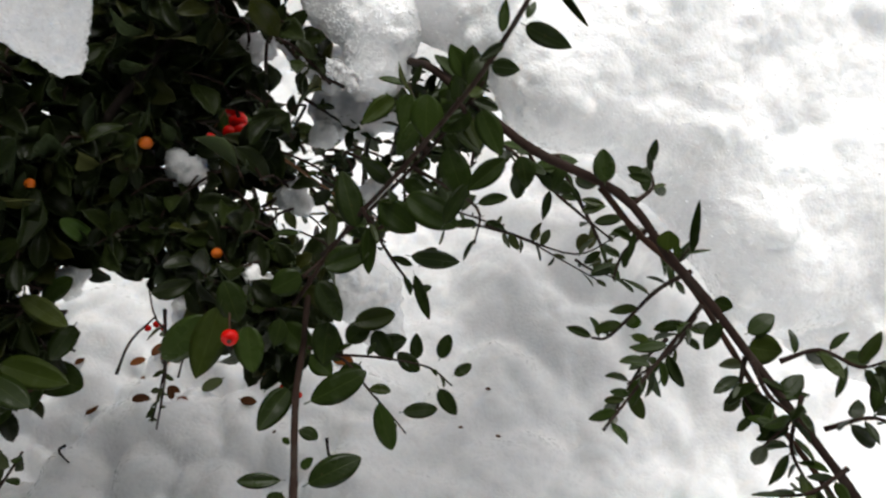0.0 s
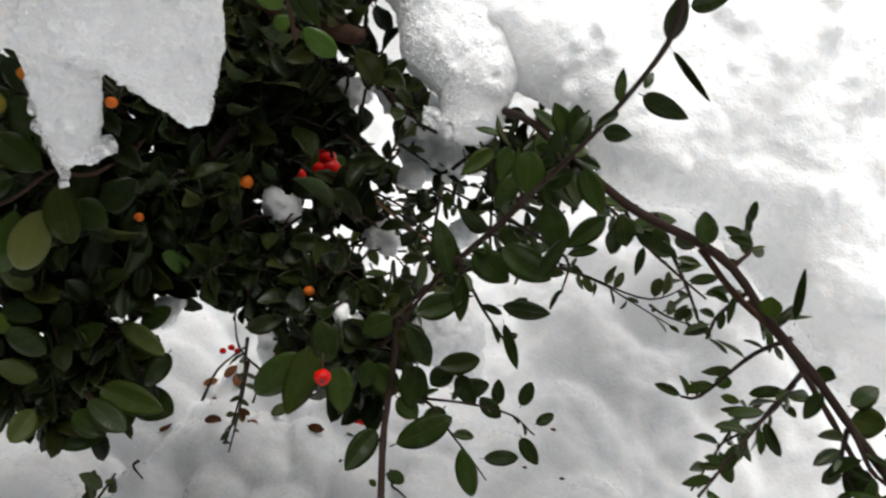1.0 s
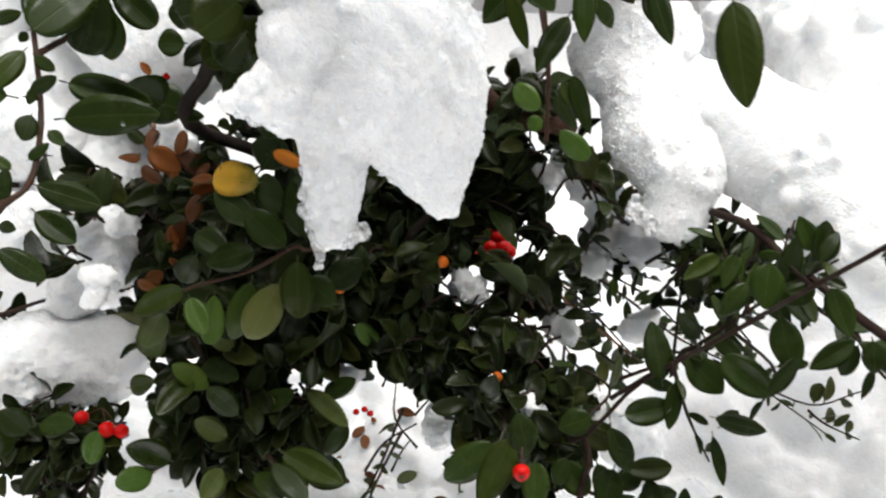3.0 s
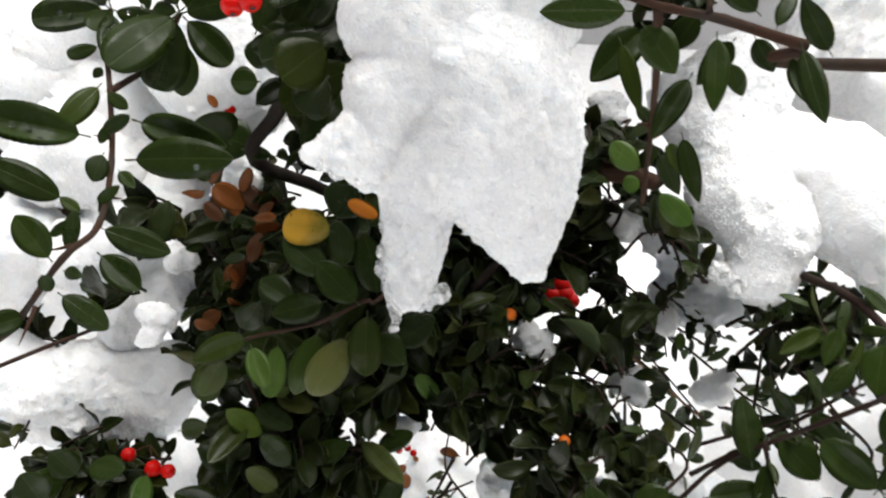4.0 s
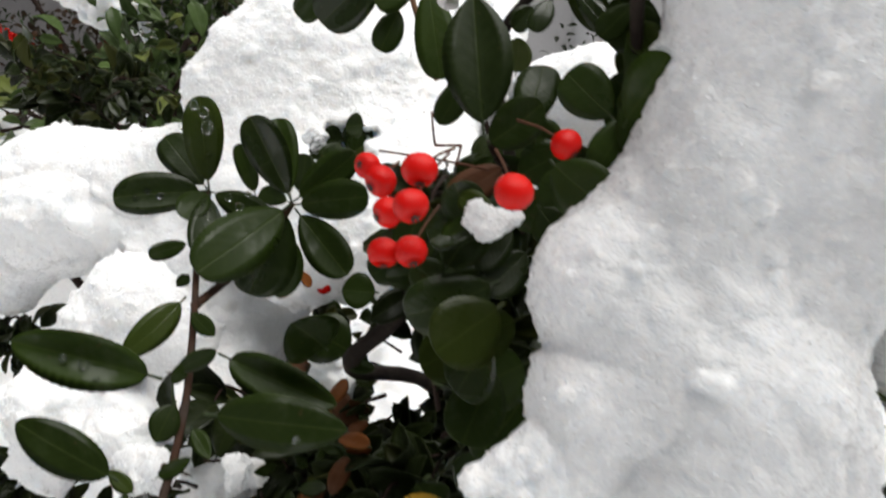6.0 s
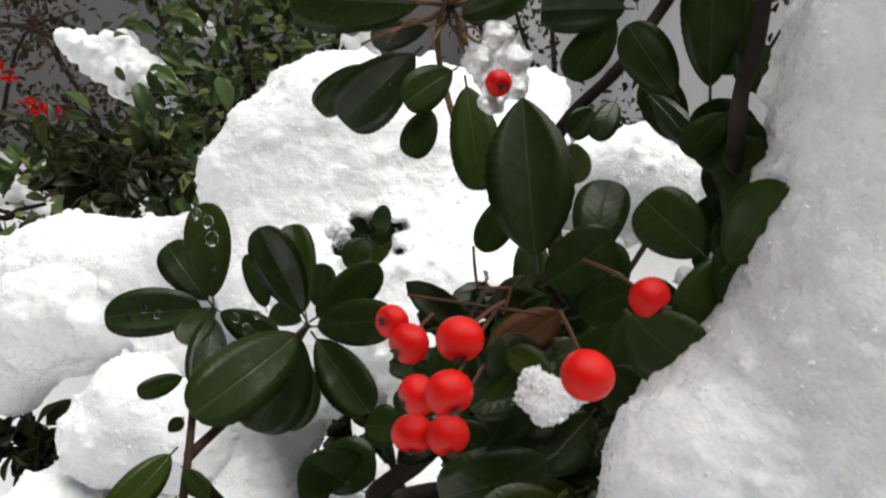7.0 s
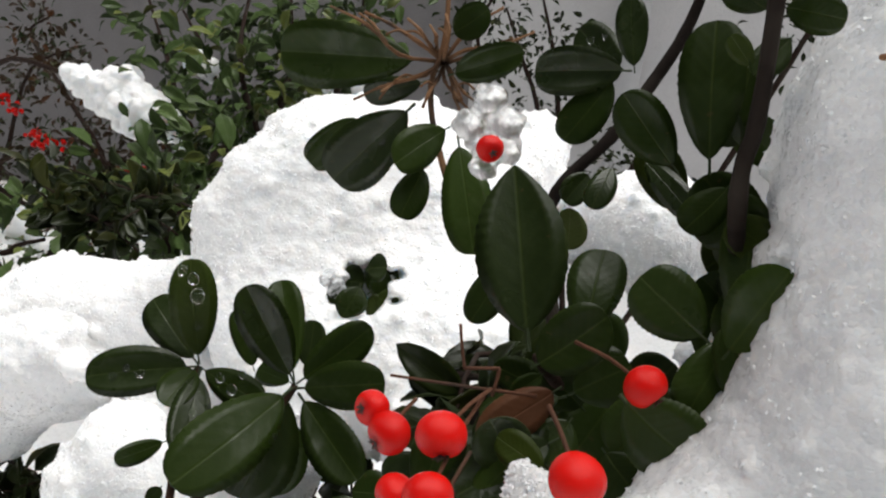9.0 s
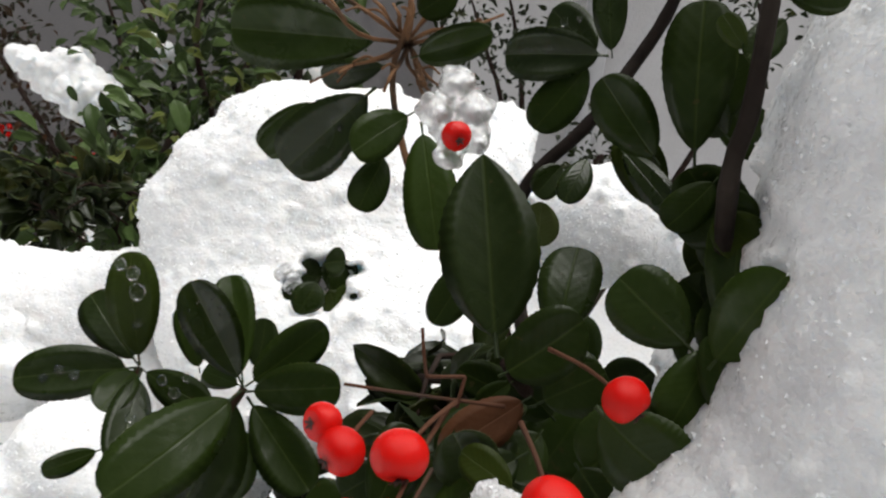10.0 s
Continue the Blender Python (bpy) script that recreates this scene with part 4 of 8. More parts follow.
leaf(upper_branch, (-0.1676, 0.3706, 0.6910), (-0.1542, 0.3767, 0.7023), 0.0126, (0.08, -0.91, 0.40), "round")
leaf(upper_branch, (-0.1818, 0.3970, 0.7024), (-0.1872, 0.3879, 0.6876), 0.0087, (0.29, -0.86, 0.42), "round")
leaf(upper_branch, (-0.1736, 0.4158, 0.6974), (-0.1741, 0.4205, 0.7081), 0.0089, (0.20, -0.89, 0.40), "olive")
leaf(upper_branch, (-0.1672, 0.4327, 0.7413), (-0.1904, 0.4282, 0.7398), 0.0121, (0.18, -0.97, 0.15), "round")
leaf(upper_branch, (-0.1707, 0.4331, 0.7401), (-0.1786, 0.4226, 0.7244), 0.0107, (0.32, -0.85, 0.41), "round")
leaf(upper_branch, (-0.1694, 0.4351, 0.7407), (-0.1837, 0.4410, 0.7487), 0.0104, (-0.17, -0.91, 0.37), "round")
leaf(upper_branch, (-0.1657, 0.4277, 0.7417), (-0.1705, 0.4334, 0.7585), 0.0076, (0.11, -0.93, 0.35), "round")
leaf(upper_branch, (-0.1648, 0.4137, 0.7232), (-0.1660, 0.4038, 0.7157), 0.0067, (0.28, -0.60, 0.75), "round")
leaf(upper_branch, (-0.1702, 0.4157, 0.7197), (-0.1749, 0.4107, 0.7130), 0.0068, (0.31, -0.85, 0.43), "round")
leaf(upper_branch, (-0.1591, 0.4118, 0.7267), (-0.1446, 0.3973, 0.7203), 0.0063, (-0.42, -0.68, 0.60), "round")
leaf(upper_branch_b, (-0.1492, 0.3987, 0.7276), (-0.1630, 0.3994, 0.7417), 0.0107, (0.15, -0.97, 0.20), "round")
leaf(upper_branch_b, (-0.1429, 0.3940, 0.7296), (-0.1486, 0.4012, 0.7582), 0.0128, (0.06, -0.97, 0.25), "round")
leaf(upper_branch_b, (-0.1384, 0.3922, 0.7292), (-0.1442, 0.3857, 0.7204), 0.0078, (0.18, -0.85, 0.50), "round")
leaf(upper_branch_b, (-0.1371, 0.3871, 0.7297), (-0.1320, 0.3860, 0.7227), 0.0065, (0.07, -0.98, 0.20), "round")
leaf(upper_branch_b, (-0.1360, 0.3773, 0.7023), (-0.1507, 0.3791, 0.7118), 0.0132, (0.13, -0.92, 0.37), "round")
leaf(upper_branch_b, (-0.1333, 0.3707, 0.7034), (-0.1260, 0.3707, 0.7223), 0.0119, (-0.18, -0.98, 0.06), "round")
leaf(upper_branch_b, (-0.1370, 0.3807, 0.6900), (-0.1488, 0.3698, 0.6770), 0.0149, (0.10, -0.80, 0.59), "round")
leaf(upper_branch_b, (-0.1337, 0.3918, 0.7113), (-0.1349, 0.3835, 0.6943), 0.0124, (0.00, -0.90, 0.44), "round")
leaf(upper_branch_b, (-0.1370, 0.3990, 0.7300), (-0.1347, 0.3914, 0.7112), 0.0101, (0.00, -0.93, 0.38), "round")
leaf(upper_branch_b, (-0.1382, 0.3948, 0.7604), (-0.1453, 0.3880, 0.7648), 0.0060, (0.58, -0.77, -0.26), "round")
leaf(upper_branch_b, (-0.1369, 0.3901, 0.7617), (-0.1278, 0.3821, 0.7617), 0.0066, (-0.65, -0.75, 0.07), "round")
leaf(upper_branch_b, (-0.1345, 0.3901, 0.6826), (-0.1347, 0.3774, 0.6679), 0.0107, (0.01, -0.76, 0.65), "round")
leaf(upper_branch_b, (-0.1385, 0.3831, 0.6711), (-0.1403, 0.3772, 0.6597), 0.0096, (0.01, -0.89, 0.46), "round")
leaf(upper_branch_b, (-0.1388, 0.3902, 0.7509), (-0.1438, 0.3905, 0.7562), 0.0041, (0.05, -0.99, 0.11), "round")
leaf(upper_branch_b, (-0.1480, 0.4108, 0.7143), (-0.1574, 0.4137, 0.7292), 0.0102, (0.11, -0.96, 0.26), "round")
leaf(upper_branch_b, (-0.1380, 0.4005, 0.7341), (-0.1471, 0.4003, 0.7419), 0.0079, (0.14, -0.98, 0.13), "round")
leaf(upper_branch_b, (-0.1320, 0.4006, 0.7159), (-0.1405, 0.3947, 0.7110), 0.0105, (0.27, -0.82, 0.51), "round")
leaf(upper_branch_b, (-0.1317, 0.3888, 0.7030), (-0.1398, 0.3891, 0.7108), 0.0101, (0.20, -0.95, 0.23), "round")
leaf(upper_branch_b, (-0.1265, 0.3860, 0.7177), (-0.1369, 0.3849, 0.7248), 0.0084, (0.22, -0.96, 0.17), "round")
leaf(upper_branch_b, (-0.1278, 0.3857, 0.7055), (-0.1305, 0.3799, 0.6951), 0.0098, (-0.02, -0.87, 0.50), "round")
leaf(upper_branch_b, (-0.1405, 0.4003, 0.7360), (-0.1393, 0.4067, 0.7488), 0.0068, (0.06, -0.90, 0.44), "round")
leaf(upper_branch_b, (-0.1336, 0.3951, 0.7569), (-0.1386, 0.3899, 0.7499), 0.0061, (0.26, -0.85, 0.46), "round")
leaf(fruit_spur, (-0.1599, 0.3707, 0.6765), (-0.1758, 0.3547, 0.6688), 0.0117, (0.33, -0.65, 0.68), "round")
leaf(fruit_spur, (-0.1664, 0.3782, 0.6859), (-0.1719, 0.3737, 0.6811), 0.0048, (0.21, -0.82, 0.53), "round")
leaf(fruit_spur, (-0.1627, 0.3872, 0.6763), (-0.1508, 0.3906, 0.6857), 0.0138, (-0.04, -0.92, 0.39), "round")
leaf(fruit_spur, (-0.1591, 0.3918, 0.6702), (-0.1687, 0.3872, 0.6819), 0.0104, (0.58, -0.80, 0.16), "round")
leaf(fruit_spur, (-0.1510, 0.3695, 0.6785), (-0.1421, 0.3643, 0.6719), 0.0122, (0.03, -0.77, 0.64), "round")
leaf(fruit_spur, (-0.1589, 0.3784, 0.6666), (-0.1665, 0.3653, 0.6579), 0.0122, (0.25, -0.63, 0.73), "round")
leaf(fruit_spur, (-0.1844, 0.3911, 0.6533), (-0.1908, 0.3789, 0.6455), 0.0099, (0.34, -0.63, 0.70), "round")
leaf(fruit_spur, (-0.1658, 0.4038, 0.6640), (-0.1845, 0.3990, 0.6707), 0.0100, (0.37, -0.79, 0.48), "round")
leaf(fruit_spur, (-0.1705, 0.3955, 0.6503), (-0.1833, 0.3900, 0.6629), 0.0155, (0.61, -0.73, 0.31), "round")
leaf(fruit_spur, (-0.1625, 0.3958, 0.6566), (-0.1727, 0.3914, 0.6690), 0.0137, (0.59, -0.78, 0.20), "round")
leaf(fruit_spur, (-0.1543, 0.3997, 0.6703), (-0.1592, 0.3872, 0.6604), 0.0160, (0.20, -0.66, 0.73), "round")
leaf(fruit_spur, (-0.1507, 0.3955, 0.6708), (-0.1420, 0.3993, 0.6838), 0.0143, (-0.07, -0.95, 0.32), "round")
leaf(fruit_spur, (-0.1436, 0.3965, 0.6664), (-0.1380, 0.3978, 0.6769), 0.0104, (-0.16, -0.97, 0.20), "round")
leaf(fruit_spur, (-0.1763, 0.3986, 0.6367), (-0.1891, 0.3967, 0.6443), 0.0150, (0.42, -0.74, 0.53), "round")
leaf(fruit_spur, (-0.1582, 0.3886, 0.6498), (-0.1692, 0.3883, 0.6591), 0.0122, (0.40, -0.80, 0.44), "round")
leaf(fruit_spur, (-0.1535, 0.4035, 0.6779), (-0.1632, 0.4038, 0.6873), 0.0122, (0.30, -0.90, 0.33), "round")
leaf(fruit_spur, (-0.1414, 0.4044, 0.6687), (-0.1371, 0.3894, 0.6579), 0.0158, (-0.05, -0.59, 0.80), "round")
leaf(fruit_spur, (-0.2033, 0.4075, 0.6295), (-0.2136, 0.3993, 0.6211), 0.0132, (0.21, -0.82, 0.54), "round")
leaf(fruit_spur, (-0.2167, 0.4139, 0.6045), (-0.2302, 0.4086, 0.6052), 0.0144, (0.31, -0.69, 0.66))
leaf(fruit_spur, (-0.1710, 0.3555, 0.6588), (-0.1651, 0.3687, 0.6738), 0.0142, (0.46, -0.75, 0.48), "round")
leaf(fruit_spur, (-0.1658, 0.3647, 0.6688), (-0.1718, 0.3609, 0.6831), 0.0119, (0.57, -0.82, 0.02), "round")
leaf(fruit_spur, (-0.1570, 0.3637, 0.6557), (-0.1754, 0.3453, 0.6471), 0.0174, (0.52, -0.73, 0.45), "round")
leaf(fruit_spur, (-0.1524, 0.3527, 0.6564), (-0.1641, 0.3358, 0.6472), 0.0197, (0.53, -0.66, 0.53), "round")
leaf(fruit_spur, (-0.1836, 0.3622, 0.6554), (-0.1743, 0.3612, 0.6506), 0.0105, (0.19, -0.83, 0.53), "round")
leaf(fruit_spur, (-0.1555, 0.3588, 0.6402), (-0.1599, 0.3402, 0.6344), 0.0165, (0.59, -0.36, 0.72), "round")
leaf(fruit_spur, (-0.1553, 0.3631, 0.6288), (-0.1554, 0.3405, 0.6162), 0.0171, (0.40, -0.45, 0.80), "round")
leaf(fruit_spur, (-0.1907, 0.3679, 0.6488), (-0.1865, 0.3815, 0.6649), 0.0131, (0.49, -0.73, 0.48), "round")
leaf(fruit_spur, (-0.2459, 0.4250, 0.5586), (-0.2541, 0.4129, 0.5798), 0.0264, (0.83, -0.56, -0.00))
leaf(fruit_spur, (-0.2414, 0.4427, 0.5462), (-0.2680, 0.4420, 0.5556), 0.0252, (0.23, -0.77, 0.60))
leaf(fruit_spur, (-0.1710, 0.3742, 0.6495), (-0.1957, 0.3736, 0.6412), 0.0089, (-0.06, -0.96, 0.26), "round")
leaf(upper_branch_b, (-0.1300, 0.3758, 0.7034), (-0.1348, 0.3873, 0.7279), 0.0102, (-0.00, -0.93, 0.36), "round")
leaf(upper_branch_b, (-0.1284, 0.3688, 0.6945), (-0.1327, 0.3756, 0.7075), 0.0073, (-0.02, -0.89, 0.46), "round")
leaf(fruit_spur, (-0.1494, 0.3686, 0.6919), (-0.1351, 0.3622, 0.6847), 0.0160, (0.10, -0.98, 0.10), "round")
leaf(fruit_spur, (-0.1419, 0.3706, 0.6901), (-0.1328, 0.3661, 0.6827), 0.0075, (0.03, -0.84, 0.54), "round")
leaf(fruit_spur, (-0.1620, 0.3764, 0.6849), (-0.1750, 0.3638, 0.6754), 0.0097, (0.22, -0.80, 0.55), "brown")
leaf(fruit_spur, (-0.1584, 0.3576, 0.6781), (-0.1702, 0.3608, 0.6797), 0.0071, (0.21, -0.78, 0.59), "round")
leaf(fruit_spur, (-0.1726, 0.3545, 0.6664), (-0.1646, 0.3660, 0.6777), 0.0107, (0.23, -0.76, 0.61), "round")
leaf(upper_branch_b, (-0.1371, 0.3929, 0.7258), (-0.1434, 0.3903, 0.7182), 0.0107, (0.05, -0.95, 0.30), "round")
leaf(upper_branch_b, (-0.1330, 0.3778, 0.7054), (-0.1358, 0.3666, 0.6930), 0.0105, (0.05, -0.98, 0.15), "round")
# a branch close by
near_branch = stem(shrub, [(0.7500, 0.2500, 0.0000), (0.6000, 0.2000, 0.5000), (0.3500, 0.2000, 0.7800), (0.0199, 0.3019, 0.6927), (-0.0038, 0.2976, 0.6963), (-0.0227, 0.3110, 0.6957), (-0.0368, 0.3188, 0.6944), (-0.0498, 0.3275, 0.6939)], 0.0020, 0.0011, BARK_RED)
near_twig = stem(shrub, [(-0.0394, 0.3201, 0.6938), (-0.0357, 0.3373, 0.6675), (-0.0329, 0.3564, 0.6406), (-0.0301, 0.3579, 0.6077)], 0.0014, 0.0008, BARK_RED)
leaf(near_branch, (-0.0454, 0.3176, 0.6928), (-0.0700, 0.3087, 0.6939), 0.0098, (0.33, -0.87, 0.35), "slender")
leaf(near_branch, (-0.0436, 0.3245, 0.6961), (-0.0536, 0.3335, 0.7032), 0.0065, (-0.32, -0.78, 0.54), "slender")
leaf(near_branch, (-0.0358, 0.3203, 0.6960), (-0.0421, 0.3257, 0.7055), 0.0063, (-0.14, -0.90, 0.42), "slender")
leaf(near_branch, (-0.0322, 0.3187, 0.6976), (-0.0268, 0.3262, 0.7087), 0.0074, (0.01, -0.83, 0.56), "slender")
leaf(near_branch, (-0.0413, 0.3448, 0.6794), (-0.0557, 0.3304, 0.6661), 0.0123, (0.20, -0.77, 0.61), "slender")
leaf(near_branch, (-0.0486, 0.3305, 0.6804), (-0.0386, 0.3198, 0.6625), 0.0056, (-0.07, -0.87, 0.48), "slender")
leaf(near_branch, (-0.0431, 0.3247, 0.6877), (-0.0312, 0.3151, 0.6789), 0.0104, (-0.26, -0.81, 0.53), "slender")
leaf(near_branch, (-0.0259, 0.3260, 0.6742), (-0.0341, 0.3070, 0.6610), 0.0080, (0.07, -0.59, 0.80), "slender")
leaf(near_branch, (-0.0233, 0.3141, 0.6915), (-0.0206, 0.2977, 0.6775), 0.0072, (-0.22, -0.65, 0.72), "slender")
leaf(near_branch, (-0.0183, 0.3127, 0.6844), (-0.0133, 0.3083, 0.6767), 0.0050, (-0.18, -0.90, 0.40), "slender")
leaf(near_branch, (-0.0151, 0.3058, 0.6945), (-0.0091, 0.3017, 0.6868), 0.0058, (-0.18, -0.92, 0.35), "slender")
leaf(near_branch, (-0.0128, 0.3197, 0.6948), (-0.0271, 0.3287, 0.7037), 0.0079, (-0.30, -0.87, 0.40), "slender")
leaf(near_branch, (-0.0112, 0.3187, 0.7014), (-0.0188, 0.3238, 0.7110), 0.0059, (-0.21, -0.92, 0.32), "slender")
leaf(near_branch, (-0.0066, 0.3005, 0.6927), (-0.0007, 0.2900, 0.6851), 0.0049, (-0.42, -0.67, 0.61), "slender")
leaf(near_branch, (-0.0174, 0.3199, 0.6883), (-0.0249, 0.3142, 0.6753), 0.0074, (-0.11, -0.89, 0.45), "slender")
leaf(near_branch, (-0.0278, 0.3260, 0.6919), (-0.0336, 0.3226, 0.6813), 0.0076, (-0.10, -0.93, 0.35), "slender")
leaf(near_branch, (-0.0472, 0.3378, 0.6895), (-0.0620, 0.3484, 0.6921), 0.0082, (-0.46, -0.76, 0.45), "slender")
leaf(near_branch, (-0.0384, 0.3313, 0.6945), (-0.0328, 0.3378, 0.7009), 0.0064, (0.18, -0.76, 0.62), "slender")
leaf(near_branch, (-0.0064, 0.2924, 0.6989), (0.0005, 0.2782, 0.6861), 0.0060, (-0.38, -0.71, 0.59), "slender")
leaf(near_branch, (0.0012, 0.2926, 0.6963), (-0.0086, 0.2984, 0.7076), 0.0061, (-0.22, -0.93, 0.29), "slender")
hanging_twig = stem(near_branch, [(0.3500, 0.2000, 0.7800), (0.1800, 0.1900, 0.8000), (0.0500, 0.1950, 0.7650), (-0.0032, 0.1859, 0.7321)], 0.0010, 0.0004, BARK_RED, name="twig")
leaf(hanging_twig, (-0.0032, 0.1859, 0.7321), (0.0005, 0.1760, 0.7215), 0.0056, (-0.25, -0.80, 0.40), "slender")
leaf(near_branch, (-0.0092, 0.3135, 0.6938), (-0.0063, 0.3212, 0.7027), 0.0046, (-0.12, -0.73, 0.67), "slender")
leaf(fruit_spur, (-0.1510, 0.3760, 0.6383), (-0.1761, 0.3545, 0.6274), 0.0187, (0.32, -0.70, 0.64), "round")
leaf(fruit_spur, (-0.1476, 0.3787, 0.6205), (-0.1668, 0.3613, 0.6129), 0.0210, (0.32, -0.65, 0.69))
leaf(fruit_spur, (-0.1481, 0.3812, 0.6047), (-0.1556, 0.3625, 0.5882), 0.0204, (0.16, -0.69, 0.70))
leaf(fruit_spur, (-0.1579, 0.3758, 0.6522), (-0.1770, 0.3630, 0.6420), 0.0149, (0.25, -0.80, 0.54), "round")
leaf(fruit_spur, (-0.1530, 0.3734, 0.5845), (-0.1598, 0.3627, 0.5706), 0.0188, (0.09, -0.81, 0.58))
leaf(fruit_spur, (-0.1525, 0.3768, 0.6608), (-0.1603, 0.3623, 0.6514), 0.0128, (0.34, -0.63, 0.69), "round")
leaf(near_branch, (-0.0439, 0.3854, 0.7142), (-0.0602, 0.3717, 0.7207), 0.0094, (0.64, -0.77, -0.02), "slender")
leaf(near_branch, (-0.0454, 0.3911, 0.7050), (-0.0584, 0.3906, 0.7106), 0.0076, (0.10, -0.99, 0.13), "slender")
leaf(near_branch, (-0.0390, 0.3815, 0.7060), (-0.0523, 0.3646, 0.7061), 0.0082, (0.67, -0.53, 0.52), "slender")
leaf(near_branch, (-0.0514, 0.3829, 0.6956), (-0.0585, 0.3768, 0.6901), 0.0064, (0.17, -0.76, 0.62), "slender")
leaf(near_branch, (-0.0393, 0.3756, 0.6974), (-0.0453, 0.3685, 0.6897), 0.0073, (0.02, -0.74, 0.68), "slender")
leaf(near_twig, (-0.0329, 0.3596, 0.6194), (-0.0459, 0.3618, 0.6273), 0.0094, (0.10, -0.90, 0.42), "young")
leaf(near_twig, (-0.0320, 0.3623, 0.6142), (-0.0383, 0.3591, 0.6123), 0.0069, (0.20, -0.75, 0.63), "young")
leaf(near_twig, (-0.0291, 0.3518, 0.6331), (-0.0188, 0.3455, 0.6209), 0.0073, (-0.03, -0.90, 0.43), "slender")
leaf(near_twig, (-0.0239, 0.3391, 0.6483), (-0.0142, 0.3320, 0.6269), 0.0068, (-0.03, -0.95, 0.30), "slender")
leaf(near_twig, (-0.0263, 0.3531, 0.6168), (-0.0128, 0.3487, 0.6058), 0.0093, (0.05, -0.90, 0.43), "young")
leaf(near_twig, (-0.0274, 0.3457, 0.6413), (-0.0196, 0.3403, 0.6314), 0.0061, (-0.06, -0.90, 0.43), "slender")
leaf(near_twig, (-0.0329, 0.3564, 0.6406), (-0.0389, 0.3591, 0.6465), 0.0048, (-0.01, -0.91, 0.41), "slender")
thorn(near_twig, (-0.0337, 0.3561, 0.6406), (-0.0380, 0.3552, 0.6410))
thorn(near_twig, (-0.0298, 0.3605, 0.6110), (-0.0304, 0.3563, 0.6057))
thorn(near_branch, (-0.0264, 0.3129, 0.6963), (-0.0282, 0.3179, 0.7034))
front_spray = stem(shrub, [(-0.2000, 0.8000, 0.0000), (-0.1700, 0.5600, 0.4000), (-0.1421, 0.3731, 0.5183), (-0.1351, 0.3331, 0.5513), (-0.1554, 0.3265, 0.5385), (-0.1876, 0.3244, 0.5228), (-0.2156, 0.3217, 0.5047)], 0.0011, 0.0007, BARK_RED)
leaf(front_spray, (-0.1506, 0.3362, 0.5579), (-0.1746, 0.3392, 0.5711), 0.0144, (0.29, -0.68, 0.67))
leaf(front_spray, (-0.1467, 0.3408, 0.5590), (-0.1551, 0.3542, 0.5747), 0.0122, (0.27, -0.65, 0.70))
leaf(front_spray, (-0.1277, 0.3296, 0.5574), (-0.1366, 0.3438, 0.5794), 0.0140, (0.29, -0.75, 0.60))
leaf(front_spray, (-0.1346, 0.3257, 0.5549), (-0.1546, 0.3311, 0.5696), 0.0149, (0.31, -0.68, 0.66))
leaf(front_spray, (-0.1508, 0.3299, 0.5498), (-0.1767, 0.3261, 0.5377), 0.0133, (-0.13, -0.83, 0.55))
leaf(front_spray, (-0.1670, 0.3325, 0.5424), (-0.1887, 0.3401, 0.5439), 0.0137, (-0.14, -0.55, 0.82))
leaf(front_spray, (-0.1882, 0.3245, 0.5231), (-0.2163, 0.3175, 0.5079), 0.0126, (-0.08, -0.84, 0.54))
leaf(front_spray, (-0.2023, 0.3223, 0.5088), (-0.2117, 0.3114, 0.4897), 0.0134, (0.26, -0.89, 0.38), "olive")
leaf(front_spray, (-0.1854, 0.3195, 0.5240), (-0.1742, 0.3072, 0.5120), 0.0107, (0.32, -0.50, 0.81), "young")
leaf(front_spray, (-0.1735, 0.3239, 0.5253), (-0.1753, 0.3111, 0.5006), 0.0118, (0.37, -0.84, 0.41), "young")
leaf(front_spray, (-0.1538, 0.3255, 0.5366), (-0.1586, 0.3054, 0.5122), 0.0133, (0.29, -0.77, 0.57))
leaf(front_spray, (-0.1395, 0.3249, 0.5388), (-0.1497, 0.3043, 0.5157), 0.0168, (0.22, -0.77, 0.59), "olive")
leaf(front_spray, (-0.1323, 0.3292, 0.5501), (-0.1307, 0.3159, 0.5236), 0.0152, (0.29, -0.85, 0.44))
leaf(front_spray, (-0.1905, 0.3420, 0.5300), (-0.2014, 0.3381, 0.5122), 0.0130, (0.08, -0.98, 0.16))
leaf(front_spray, (-0.1662, 0.3268, 0.5346), (-0.1595, 0.3364, 0.5446), 0.0120, (0.26, -0.78, 0.57))
leaf(front_spray, (-0.1306, 0.3277, 0.5391), (-0.1144, 0.3243, 0.5283), 0.0140, (0.31, -0.67, 0.68))
leaf(front_spray, (-0.1230, 0.3347, 0.5283), (-0.1067, 0.3459, 0.5367), 0.0144, (0.14, -0.71, 0.69))
leaf(front_spray, (-0.1528, 0.3474, 0.5734), (-0.1770, 0.3471, 0.5739), 0.0160, (0.02, -0.76, 0.65), "yellow")
leaf(front_spray, (-0.1487, 0.3505, 0.5894), (-0.1342, 0.3485, 0.5847), 0.0068, (0.12, -0.74, 0.66), "orange")
leaf(front_spray, (-0.1412, 0.3560, 0.5717), (-0.1345, 0.3684, 0.5855), 0.0118, (0.27, -0.78, 0.57))
leaf(front_spray, (-0.1667, 0.3603, 0.5618), (-0.1758, 0.3635, 0.5696), 0.0149, (0.30, -0.70, 0.65))
leaf(trunk, (-0.2402, 0.4215, 0.5180), (-0.2614, 0.4241, 0.5296), 0.0145, (0.28, -0.69, 0.67), "brown")
